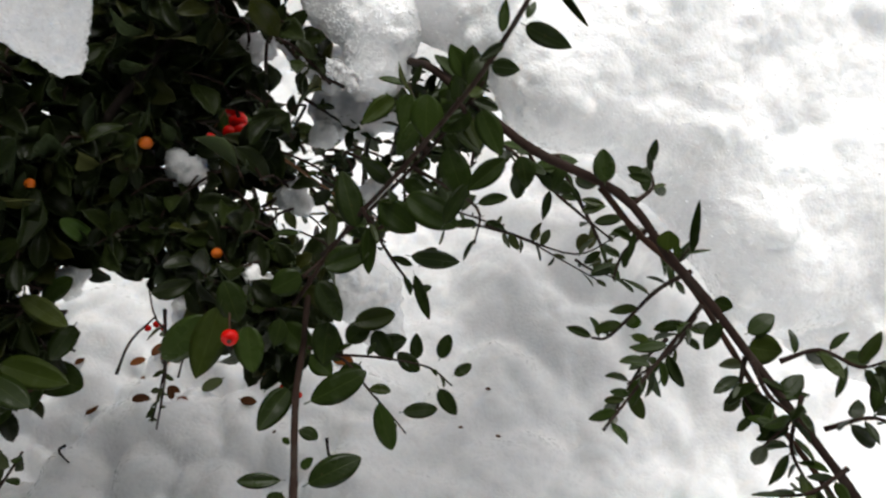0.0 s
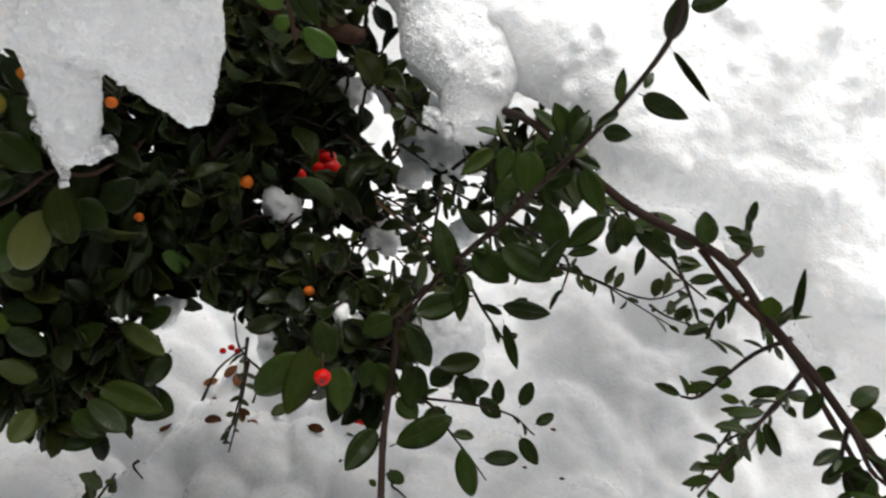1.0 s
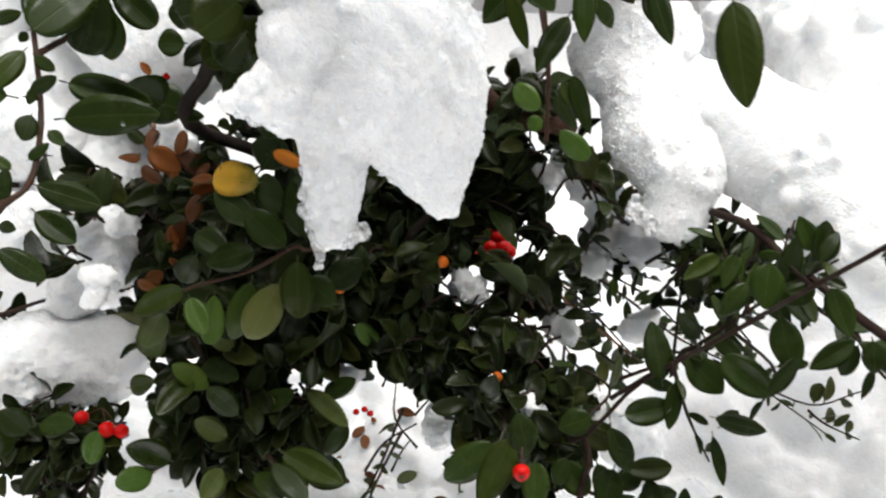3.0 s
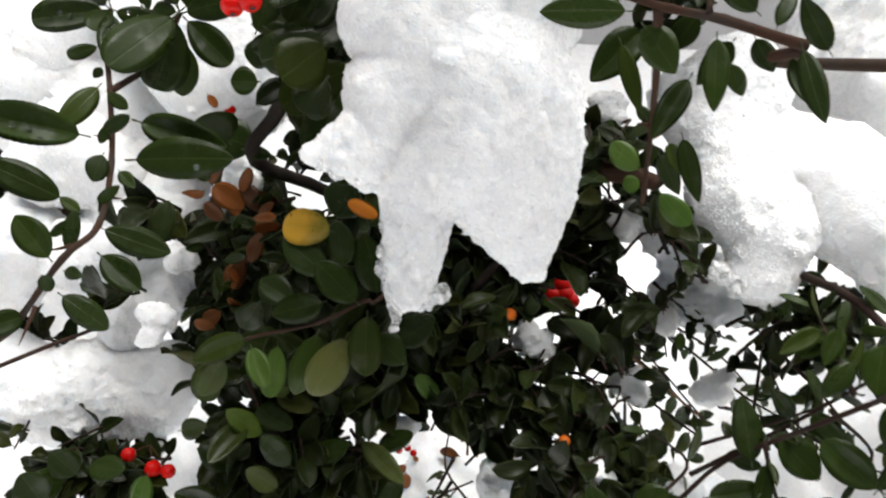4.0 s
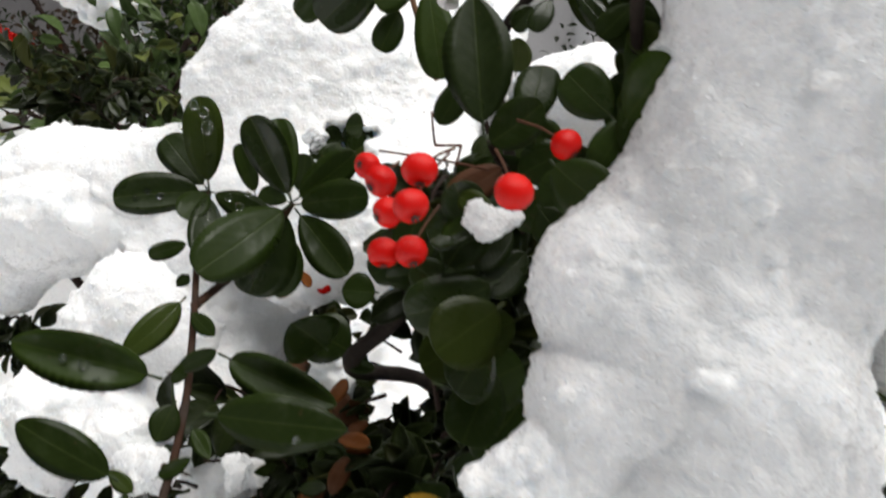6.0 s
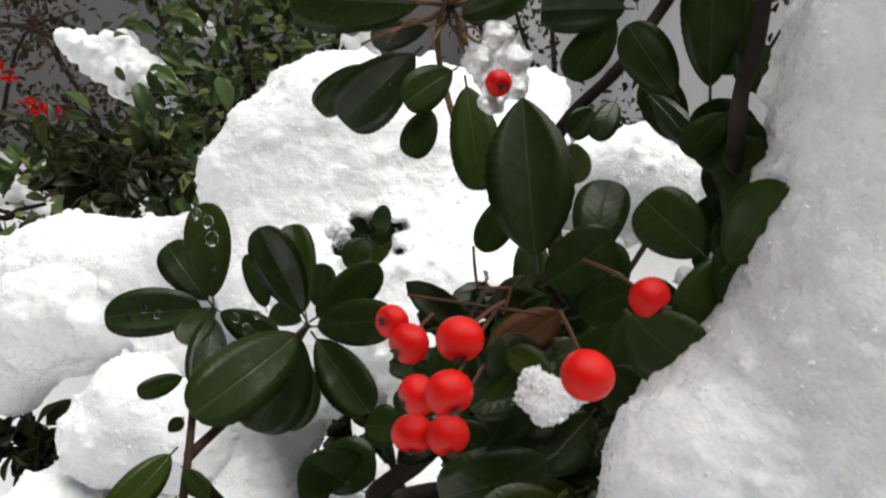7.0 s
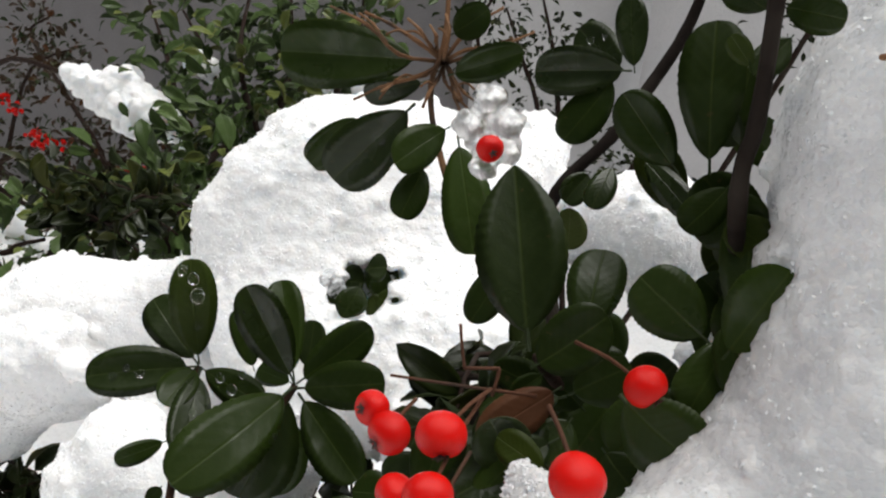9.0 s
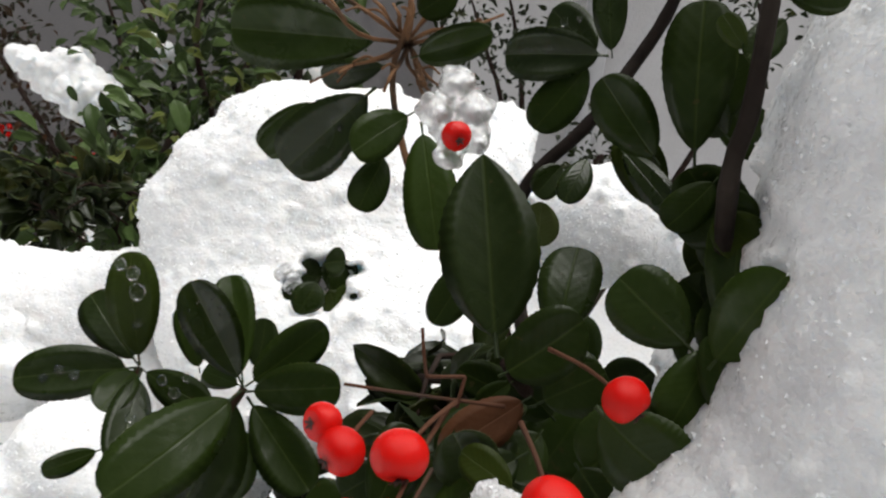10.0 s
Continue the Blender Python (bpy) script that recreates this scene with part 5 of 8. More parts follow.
leaf(trunk, (-0.2424, 0.4133, 0.4912), (-0.2477, 0.3996, 0.4753), 0.0129, (0.40, -0.76, 0.52), "brown")
leaf(trunk, (-0.2359, 0.4380, 0.5041), (-0.2558, 0.4439, 0.5195), 0.0119, (0.31, -0.68, 0.66), "brown")
leaf(trunk, (-0.2337, 0.4040, 0.4926), (-0.2316, 0.4165, 0.5081), 0.0095, (0.41, -0.74, 0.54), "brown")
leaf(trunk, (-0.2435, 0.3852, 0.4717), (-0.2542, 0.3779, 0.4662), 0.0095, (0.23, -0.78, 0.58), "brown")
low_spray = stem(shrub, [(-0.2500, 0.8000, 0.0000), (-0.2300, 0.5600, 0.2600), (-0.1534, 0.3429, 0.3551), (-0.1996, 0.3532, 0.4058), (-0.2205, 0.3607, 0.4511)], 0.0024, 0.0010, BARK_RED)
leaf(low_spray, (-0.1618, 0.3326, 0.3941), (-0.1186, 0.3191, 0.3905), 0.0178, (0.58, -0.67, 1.17))
leaf(low_spray, (-0.1640, 0.3248, 0.3941), (-0.1364, 0.3052, 0.3912), 0.0156, (0.10, -0.30, 0.93))
leaf(low_spray, (-0.1755, 0.3234, 0.3812), (-0.1521, 0.3090, 0.3824), 0.0147, (0.27, -0.50, 1.07))
leaf(low_spray, (-0.2037, 0.3446, 0.4222), (-0.2201, 0.3378, 0.4470), 0.0130, (0.64, -0.72, 0.84), "young")
leaf(low_spray, (-0.2118, 0.3447, 0.4322), (-0.2199, 0.3134, 0.4348), 0.0142, (0.26, -0.57, 1.19))
leaf(low_spray, (-0.1572, 0.3669, 0.4123), (-0.1232, 0.3486, 0.4068), 0.0131, (-0.02, -0.68, 1.27), "olive")
leaf(low_spray, (-0.1843, 0.3371, 0.4114), (-0.1976, 0.3356, 0.4367), 0.0142, (0.45, -0.59, 1.08))
leaf(low_spray, (-0.1792, 0.3470, 0.4076), (-0.1555, 0.3533, 0.4223), 0.0138, (0.45, -0.57, 1.09))
leaf(low_spray, (-0.2201, 0.3332, 0.4001), (-0.2342, 0.3278, 0.4246), 0.0142, (0.49, -0.65, 0.78))
leaf(low_spray, (-0.2200, 0.3154, 0.3874), (-0.2382, 0.3059, 0.4113), 0.0163, (0.42, -0.59, 1.24))
leaf(low_spray, (-0.2236, 0.3032, 0.3934), (-0.2316, 0.2842, 0.4063), 0.0146, (0.60, -0.29, 0.93), "young")
leaf(low_spray, (-0.1898, 0.3297, 0.3997), (-0.2042, 0.3223, 0.4213), 0.0131, (0.64, -0.66, 1.15), "olive")
leaf(low_spray, (-0.2767, 0.2918, 0.4362), (-0.2545, 0.2915, 0.4405), 0.0143, (0.66, -0.36, 1.20))
leaf(low_spray, (-0.2909, 0.2897, 0.4208), (-0.2948, 0.2731, 0.4355), 0.0163, (0.57, -0.53, 0.79))
leaf(low_spray, (-0.2830, 0.2908, 0.4259), (-0.2891, 0.2869, 0.4497), 0.0146, (0.57, -0.60, 1.16))
leaf(low_spray, (-0.2913, 0.2725, 0.4228), (-0.2956, 0.2725, 0.4473), 0.0181, (0.72, -0.51, 0.83))
leaf(low_spray, (-0.2352, 0.3399, 0.4431), (-0.2315, 0.3495, 0.4705), 0.0162, (0.35, -0.66, 0.89))
leaf(low_spray, (-0.2062, 0.3686, 0.4364), (-0.1814, 0.3573, 0.4353), 0.0145, (0.60, -0.44, 0.80), "olive")
leaf(low_spray, (-0.2153, 0.3572, 0.4314), (-0.1882, 0.3472, 0.4300), 0.0159, (0.15, -0.50, 1.21))
leaf(low_spray, (-0.1725, 0.3738, 0.4299), (-0.1497, 0.3769, 0.4441), 0.0130, (0.49, -0.71, 0.73))
leaf(low_spray, (-0.1690, 0.3795, 0.4147), (-0.1817, 0.3805, 0.4422), 0.0134, (0.21, -0.75, 0.93))
leaf(low_spray, (-0.1435, 0.3843, 0.4265), (-0.1525, 0.3578, 0.4280), 0.0130, (0.21, -0.64, 0.95))
leaf(low_spray, (-0.2493, 0.3317, 0.4267), (-0.2300, 0.3326, 0.4359), 0.0119, (0.31, -0.68, 0.76))
leaf(low_spray, (-0.1960, 0.3634, 0.4357), (-0.2049, 0.3605, 0.4597), 0.0136, (0.40, -0.66, 1.10), "olive")
leaf(low_spray, (-0.2554, 0.3084, 0.4179), (-0.2479, 0.2861, 0.4196), 0.0125, (0.64, -0.26, 0.78), "young")
leaf(low_spray, (-0.2228, 0.3575, 0.4492), (-0.2073, 0.3650, 0.4683), 0.0142, (0.17, -0.65, 0.97))
leaf(low_spray, (-0.1966, 0.3903, 0.4377), (-0.1781, 0.3947, 0.4545), 0.0141, (0.24, -0.46, 0.68))
leaf(low_spray, (-0.1673, 0.3979, 0.4276), (-0.1486, 0.4031, 0.4465), 0.0141, (0.08, -0.51, 0.71))
leaf(low_spray, (-0.1304, 0.3683, 0.3864), (-0.1356, 0.3407, 0.3873), 0.0135, (0.41, -0.36, 1.09))
leaf(low_spray, (-0.1873, 0.3149, 0.3947), (-0.1881, 0.2895, 0.3990), 0.0143, (0.69, -0.49, 0.85), "olive")
leaf(low_spray, (-0.1476, 0.3684, 0.4029), (-0.1267, 0.3727, 0.4194), 0.0119, (0.24, -0.61, 0.84))
leaf(low_spray, (-0.1143, 0.3915, 0.4274), (-0.1271, 0.3896, 0.4503), 0.0109, (0.27, -0.68, 0.78), "young")
leaf(low_spray, (-0.1115, 0.4080, 0.4313), (-0.0899, 0.3925, 0.4327), 0.0118, (0.32, -0.59, 0.96))
inner, outer_wood = Mass(), bmesh.new()
GAPS.append((Vector((0.002, 0.291, 0.589)), Vector((-0.071, 0.550, 0.399)), 0.004, 0.004))
GAPS.append((Vector((-0.005, 0.289, 0.602)), Vector((-0.063, 0.540, 0.413)), 0.005, 0.005))
GAPS.append((Vector((-0.044, 0.286, 0.604)), Vector((-0.072, 0.530, 0.408)), 0.005, 0.005))
GAPS.append((Vector((-0.059, 0.306, 0.605)), Vector((-0.068, 0.532, 0.410)), 0.006, 0.006))
GAPS.append((Vector((-0.055, 0.344, 0.544)), Vector((-0.174, 0.663, 0.284)), 0.003, 0.003))
GAPS.append((Vector((0.000, 0.230, 0.598)), Vector((-0.051, 0.409, 0.405)), 0.003, 0.003))
GAPS.append((Vector((-0.044, 0.354, 0.522)), Vector((-0.148, 0.686, 0.235)), 0.006, 0.006))
GAPS.append((Vector((-0.082, 0.311, 0.595)), Vector((-0.234, 0.590, 0.398)), 0.004, 0.004))
GAPS.append((Vector((0.017, 0.281, 0.560)), Vector((-0.014, 0.523, 0.320)), 0.007, 0.007))
GAPS.append((Vector((-0.092, 0.314, 0.448)), Vector((-0.256, 0.597, 0.071)), 0.019, 0.019))
GAPS.append((Vector((-0.043, 0.291, 0.580)), Vector((-0.086, 0.544, 0.355)), 0.007, 0.007))
GAPS.append((Vector((-0.080, 0.313, 0.451)), Vector((-0.168, 0.593, 0.070)), 0.016, 0.016))
GAPS.append((Vector((-0.063, 0.299, 0.414)), Vector((-0.215, 0.569, 0.009)), 0.019, 0.019))
GAPS.append((Vector((-0.087, 0.322, 0.435)), Vector((-0.268, 0.619, 0.056)), 0.016, 0.016))
GAPS.append((Vector((-0.015, 0.378, 0.516)), Vector((0.010, 0.549, 0.351)), 0.007, 0.007))
GAPS.append((Vector((-0.058, 0.364, 0.515)), Vector((-0.062, 0.525, 0.349)), 0.002, 0.002))
GAPS.append((Vector((-0.021, 0.357, 0.492)), Vector((0.000, 0.514, 0.310)), 0.006, 0.006))
GAPS.append((Vector((0.004, 0.364, 0.490)), Vector((0.041, 0.525, 0.308)), 0.007, 0.007))
GAPS.append((Vector((-0.041, 0.348, 0.487)), Vector((-0.034, 0.498, 0.302)), 0.004, 0.004))
GAPS.append((Vector((-0.151, 0.252, 0.658)), Vector((-0.417, 0.604, 0.384)), 0.0061, 0.0219))
GAPS.append((Vector((-0.152, 0.233, 0.638)), Vector((-0.418, 0.537, 0.311)), 0.0074, 0.0268))
GAPS.append((Vector((-0.121, 0.265, 0.652)), Vector((-0.307, 0.653, 0.359)), 0.0043, 0.0156))
GAPS.append((Vector((-0.143, 0.245, 0.643)), Vector((-0.388, 0.579, 0.329)), 0.0024, 0.0088))
GAPS.append((Vector((-0.058, 0.261, 0.627)), Vector((-0.080, 0.638, 0.270)), 0.0022, 0.0078))
GAPS.append((Vector((-0.086, 0.229, 0.603)), Vector((-0.183, 0.524, 0.186)), 0.0068, 0.0243))
GAPS.append((Vector((-0.039, 0.254, 0.619)), Vector((-0.012, 0.612, 0.244)), 0.0024, 0.0088))
GAPS.append((Vector((-0.045, 0.269, 0.635)), Vector((-0.033, 0.667, 0.301)), 0.0015, 0.0053))
GAPS.append((Vector((-0.034, 0.276, 0.645)), Vector((0.005, 0.691, 0.334)), 0.0034, 0.0121))
GAPS.append((Vector((-0.023, 0.265, 0.634)), Vector((0.045, 0.654, 0.295)), 0.0034, 0.0121))
GAPS.append((Vector((-0.012, 0.263, 0.633)), Vector((0.084, 0.645, 0.294)), 0.0034, 0.0121))
GAPS.append((Vector((-0.066, 0.233, 0.603)), Vector((-0.111, 0.536, 0.183)), 0.0017, 0.0061))
GAPS.append((Vector((-0.100, 0.229, 0.607)), Vector((-0.232, 0.523, 0.199)), 0.0024, 0.0088))
GAPS.append((Vector((-0.117, 0.219, 0.606)), Vector((-0.293, 0.485, 0.196)), 0.0022, 0.0078))
GAPS.append((Vector((-0.130, 0.212, 0.649)), Vector((-0.405, 0.531, 0.344)), 0.0074, 0.0268))
GAPS.append((Vector((-0.131, 0.205, 0.643)), Vector((-0.409, 0.507, 0.324)), 0.0068, 0.0243))
GAPS.append((Vector((-0.120, 0.233, 0.666)), Vector((-0.370, 0.609, 0.408)), 0.0049, 0.0175))
GAPS.append((Vector((-0.042, 0.235, 0.631)), Vector((-0.090, 0.615, 0.279)), 0.0019, 0.0068))
GAPS.append((Vector((-0.071, 0.211, 0.614)), Vector((-0.194, 0.527, 0.220)), 0.0043, 0.0156))
GAPS.append((Vector((-0.046, 0.208, 0.607)), Vector((-0.105, 0.517, 0.193)), 0.0049, 0.0175))
GAPS.append((Vector((-0.018, 0.233, 0.628)), Vector((-0.002, 0.609, 0.268)), 0.0027, 0.0097))
GAPS.append((Vector((0.005, 0.230, 0.627)), Vector((0.081, 0.596, 0.265)), 0.0030, 0.0107))
GAPS.append((Vector((-0.013, 0.245, 0.641)), Vector((0.015, 0.649, 0.315)), 0.0023, 0.0083))
GAPS.append((Vector((-0.027, 0.257, 0.657)), Vector((-0.034, 0.693, 0.374)), 0.0024, 0.0088))
GAPS.append((Vector((-0.022, 0.218, 0.613)), Vector((-0.017, 0.553, 0.216)), 0.0014, 0.0049))
GAPS.append((Vector((0.005, 0.213, 0.612)), Vector((0.082, 0.535, 0.211)), 0.0034, 0.0121))
GAPS.append((Vector((-0.107, 0.203, 0.624)), Vector((-0.322, 0.499, 0.255)), 0.0016, 0.0058))
GAPS.append((Vector((-0.099, 0.200, 0.617)), Vector((-0.293, 0.487, 0.230)), 0.0015, 0.0054))
GAPS.append((Vector((-0.033, 0.262, 0.666)), Vector((-0.055, 0.712, 0.406)), 0.0027, 0.0097))
GAPS.append((Vector((-0.028, 0.200, 0.609)), Vector((-0.210, 0.502, 0.228)), 0.0068, 0.0243))
GAPS.append((Vector((-0.021, 0.191, 0.600)), Vector((-0.187, 0.473, 0.195)), 0.0068, 0.0243))
GAPS.append((Vector((0.026, 0.225, 0.616)), Vector((-0.017, 0.593, 0.251)), 0.0041, 0.0146))
GAPS.append((Vector((-0.006, 0.229, 0.628)), Vector((-0.130, 0.610, 0.297)), 0.0041, 0.0146))
GAPS.append((Vector((0.067, 0.237, 0.631)), Vector((0.134, 0.637, 0.306)), 0.0022, 0.0078))
GAPS.append((Vector((0.012, 0.213, 0.607)), Vector((-0.066, 0.551, 0.220)), 0.0022, 0.0078))
GAPS.append((Vector((-0.035, 0.230, 0.645)), Vector((-0.235, 0.614, 0.356)), 0.0020, 0.0073))
GAPS.append((Vector((-0.039, 0.233, 0.651)), Vector((-0.248, 0.623, 0.378)), 0.0016, 0.0058))
GAPS.append((Vector((-0.177, 0.320, 0.671)), Vector((-0.405, 0.719, 0.428)), 0.0041, 0.0146))
GAPS.append((Vector((-0.152, 0.311, 0.642)), Vector((-0.314, 0.689, 0.324)), 0.0061, 0.0219))
GAPS.append((Vector((-0.157, 0.305, 0.637)), Vector((-0.333, 0.666, 0.307)), 0.0041, 0.0146))
GAPS.append((Vector((-0.183, 0.342, 0.637)), Vector((-0.341, 0.710, 0.304)), 0.0061, 0.0219))
GAPS.append((Vector((-0.180, 0.350, 0.644)), Vector((-0.330, 0.736, 0.330)), 0.0034, 0.0122))
GAPS.append((Vector((-0.209, 0.347, 0.658)), Vector((-0.433, 0.726, 0.381)), 0.0034, 0.0122))
GAPS.append((Vector((-0.022, 0.287, 0.634)), Vector((0.097, 0.667, 0.299)), 0.0081, 0.0292))
GAPS.append((Vector((-0.029, 0.277, 0.621)), Vector((0.073, 0.629, 0.252)), 0.0061, 0.0219))
GAPS.append((Vector((-0.016, 0.294, 0.645)), Vector((0.118, 0.691, 0.337)), 0.0054, 0.0195))
GAPS.append((Vector((-0.005, 0.257, 0.624)), Vector((0.118, 0.608, 0.261)), 0.0061, 0.0219))
GAPS.append((Vector((-0.019, 0.266, 0.629)), Vector((0.068, 0.640, 0.279)), 0.0041, 0.0146))
GAPS.append((Vector((-0.031, 0.329, 0.706)), Vector((0.066, 0.818, 0.559)), 0.0081, 0.0292))
GAPS.append((Vector((-0.043, 0.295, 0.638)), Vector((0.023, 0.696, 0.313)), 0.0081, 0.0292))
GAPS.append((Vector((-0.050, 0.302, 0.645)), Vector((-0.004, 0.719, 0.339)), 0.0041, 0.0146))
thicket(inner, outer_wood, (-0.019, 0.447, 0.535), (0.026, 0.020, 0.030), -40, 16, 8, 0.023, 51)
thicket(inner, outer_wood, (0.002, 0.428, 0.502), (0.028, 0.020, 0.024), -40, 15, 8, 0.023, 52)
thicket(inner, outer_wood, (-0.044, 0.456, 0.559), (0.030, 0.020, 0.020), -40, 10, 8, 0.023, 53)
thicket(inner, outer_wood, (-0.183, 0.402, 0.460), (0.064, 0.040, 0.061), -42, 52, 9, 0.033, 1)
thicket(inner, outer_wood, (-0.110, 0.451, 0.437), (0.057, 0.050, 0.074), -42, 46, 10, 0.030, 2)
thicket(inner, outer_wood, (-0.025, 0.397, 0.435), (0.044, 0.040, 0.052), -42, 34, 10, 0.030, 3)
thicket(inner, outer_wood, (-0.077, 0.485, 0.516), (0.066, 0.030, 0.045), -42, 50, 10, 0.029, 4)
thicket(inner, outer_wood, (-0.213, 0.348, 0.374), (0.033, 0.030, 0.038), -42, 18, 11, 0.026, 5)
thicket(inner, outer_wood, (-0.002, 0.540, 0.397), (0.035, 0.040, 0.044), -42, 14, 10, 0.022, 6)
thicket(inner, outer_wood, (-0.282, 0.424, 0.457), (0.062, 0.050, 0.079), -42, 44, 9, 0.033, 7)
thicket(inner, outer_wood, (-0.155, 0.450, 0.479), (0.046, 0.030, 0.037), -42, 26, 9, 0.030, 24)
# next two: thickets hidden behind the left mass, added to shade gaps and ground
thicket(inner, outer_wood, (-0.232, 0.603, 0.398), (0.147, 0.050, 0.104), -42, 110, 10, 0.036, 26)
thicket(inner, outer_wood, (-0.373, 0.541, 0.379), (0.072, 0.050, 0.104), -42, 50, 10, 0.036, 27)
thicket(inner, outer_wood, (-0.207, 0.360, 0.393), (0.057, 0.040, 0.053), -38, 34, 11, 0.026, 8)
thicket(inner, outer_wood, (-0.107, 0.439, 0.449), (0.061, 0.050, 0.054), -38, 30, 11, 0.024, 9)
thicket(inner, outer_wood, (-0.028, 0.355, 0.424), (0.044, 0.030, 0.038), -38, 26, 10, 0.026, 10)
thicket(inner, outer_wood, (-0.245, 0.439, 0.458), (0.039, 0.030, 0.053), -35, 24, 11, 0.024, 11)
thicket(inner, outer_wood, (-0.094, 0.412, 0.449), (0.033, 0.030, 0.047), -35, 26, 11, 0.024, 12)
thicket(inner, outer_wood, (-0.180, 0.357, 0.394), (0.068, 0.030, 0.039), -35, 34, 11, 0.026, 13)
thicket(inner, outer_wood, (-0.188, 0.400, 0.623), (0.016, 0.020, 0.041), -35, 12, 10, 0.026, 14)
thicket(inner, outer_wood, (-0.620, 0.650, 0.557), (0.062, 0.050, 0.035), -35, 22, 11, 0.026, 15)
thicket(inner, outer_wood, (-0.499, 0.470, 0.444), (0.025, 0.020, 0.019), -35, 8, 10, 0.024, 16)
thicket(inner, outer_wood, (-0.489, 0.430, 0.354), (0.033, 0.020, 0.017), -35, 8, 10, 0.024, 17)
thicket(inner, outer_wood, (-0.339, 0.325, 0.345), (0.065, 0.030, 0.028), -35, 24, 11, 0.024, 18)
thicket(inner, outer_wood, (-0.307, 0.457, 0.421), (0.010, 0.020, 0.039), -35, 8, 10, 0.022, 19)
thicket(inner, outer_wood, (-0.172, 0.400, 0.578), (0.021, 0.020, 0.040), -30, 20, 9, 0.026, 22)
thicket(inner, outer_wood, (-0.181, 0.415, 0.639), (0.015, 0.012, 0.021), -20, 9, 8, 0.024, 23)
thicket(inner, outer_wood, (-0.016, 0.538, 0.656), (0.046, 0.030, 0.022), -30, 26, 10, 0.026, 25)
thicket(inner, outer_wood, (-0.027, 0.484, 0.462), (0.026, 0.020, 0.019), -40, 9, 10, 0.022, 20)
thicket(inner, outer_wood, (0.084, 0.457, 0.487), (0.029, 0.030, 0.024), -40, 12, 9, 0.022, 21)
leaf(trunk_c, (0.0977, 0.3049, 0.6253), (0.1145, 0.2997, 0.6192), 0.0071, (-0.11, -0.88, 0.46), "slender")
leaf(trunk_c, (0.0894, 0.3124, 0.6044), (0.1011, 0.3121, 0.6037), 0.0066, (0.01, -0.84, 0.54), "slender")
leaf(trunk_c, (0.1017, 0.2975, 0.6466), (0.1152, 0.2865, 0.6345), 0.0025, (-0.27, -0.84, 0.47), "slender")
leaf(trunk_c, (0.0924, 0.3062, 0.6196), (0.0930, 0.3148, 0.6288), 0.0040, (-0.18, -0.71, 0.68), "slender")
leaf(trunk_c, (0.0995, 0.3056, 0.6261), (0.1021, 0.3102, 0.6308), 0.0030, (-0.12, -0.69, 0.72), "slender")
leaf(trunk_c, (0.1013, 0.2975, 0.6466), (0.1018, 0.2988, 0.6626), 0.0067, (-0.27, -0.96, 0.09), "slender")
leaf(trunk_c, (0.1018, 0.2915, 0.6621), (0.1128, 0.2890, 0.6664), 0.0054, (-0.34, -0.87, 0.37), "slender")
leaf(trunk_c, (0.0945, 0.3094, 0.6156), (0.0852, 0.3047, 0.6109), 0.0037, (0.04, -0.75, 0.66), "slender")
leaf(trunk_c, (0.0568, 0.3802, 0.5460), (0.0396, 0.3705, 0.5362), 0.0092, (0.06, -0.76, 0.64), "slender")
leaf(trunk_c, (0.0634, 0.3819, 0.5477), (0.0579, 0.3695, 0.5346), 0.0092, (-0.01, -0.72, 0.69), "slender")
leaf(trunk_c, (0.0874, 0.3601, 0.5675), (0.0800, 0.3710, 0.5793), 0.0094, (-0.17, -0.78, 0.61), "slender")
leaf(trunk_c, (0.1052, 0.3310, 0.5506), (0.0877, 0.3203, 0.5397), 0.0096, (-0.04, -0.68, 0.73), "slender")
leaf(trunk_c, (0.1099, 0.3321, 0.5516), (0.1138, 0.3221, 0.5409), 0.0096, (-0.21, -0.75, 0.62), "slender")
leaf(trunk_c, (0.0916, 0.3449, 0.5659), (0.1009, 0.3304, 0.5501), 0.0109, (-0.17, -0.77, 0.61), "slender")
leaf(trunk_c, (0.0703, 0.3571, 0.5648), (0.0689, 0.3422, 0.5490), 0.0146, (-0.08, -0.72, 0.69), "slender")
leaf(trunk_c, (0.0792, 0.3501, 0.5425), (0.0875, 0.3324, 0.5234), 0.0136, (-0.12, -0.75, 0.65), "slender")
leaf(trunk_c, (0.0601, 0.3492, 0.5129), (0.0863, 0.3379, 0.5001), 0.0160, (-0.01, -0.76, 0.65), "slender")
leaf(trunk_c, (0.0470, 0.3538, 0.5036), (0.0676, 0.3437, 0.4922), 0.0153, (0.01, -0.74, 0.67), "slender")
leaf(trunk_c, (0.0398, 0.3423, 0.4915), (0.0306, 0.3626, 0.5135), 0.0132, (0.02, -0.73, 0.68), "slender")
leaf(trunk_c, (0.0216, 0.3302, 0.4792), (0.0466, 0.3366, 0.4853), 0.0132, (-0.00, -0.68, 0.73), "slender")
leaf(trunk_c, (0.0629, 0.3358, 0.4839), (0.0896, 0.3337, 0.4809), 0.0095, (0.03, -0.69, 0.72), "slender")
leaf(trunk_c, (0.0450, 0.3460, 0.4954), (0.0446, 0.3288, 0.4771), 0.0079, (-0.01, -0.73, 0.68), "slender")
leaf(trunk_c, (0.0668, 0.3379, 0.4715), (0.0758, 0.3209, 0.4530), 0.0060, (-0.03, -0.74, 0.67), "slender")
leaf(trunk_c, (0.0695, 0.3391, 0.4726), (0.0789, 0.3456, 0.4792), 0.0082, (-0.07, -0.66, 0.74), "slender")
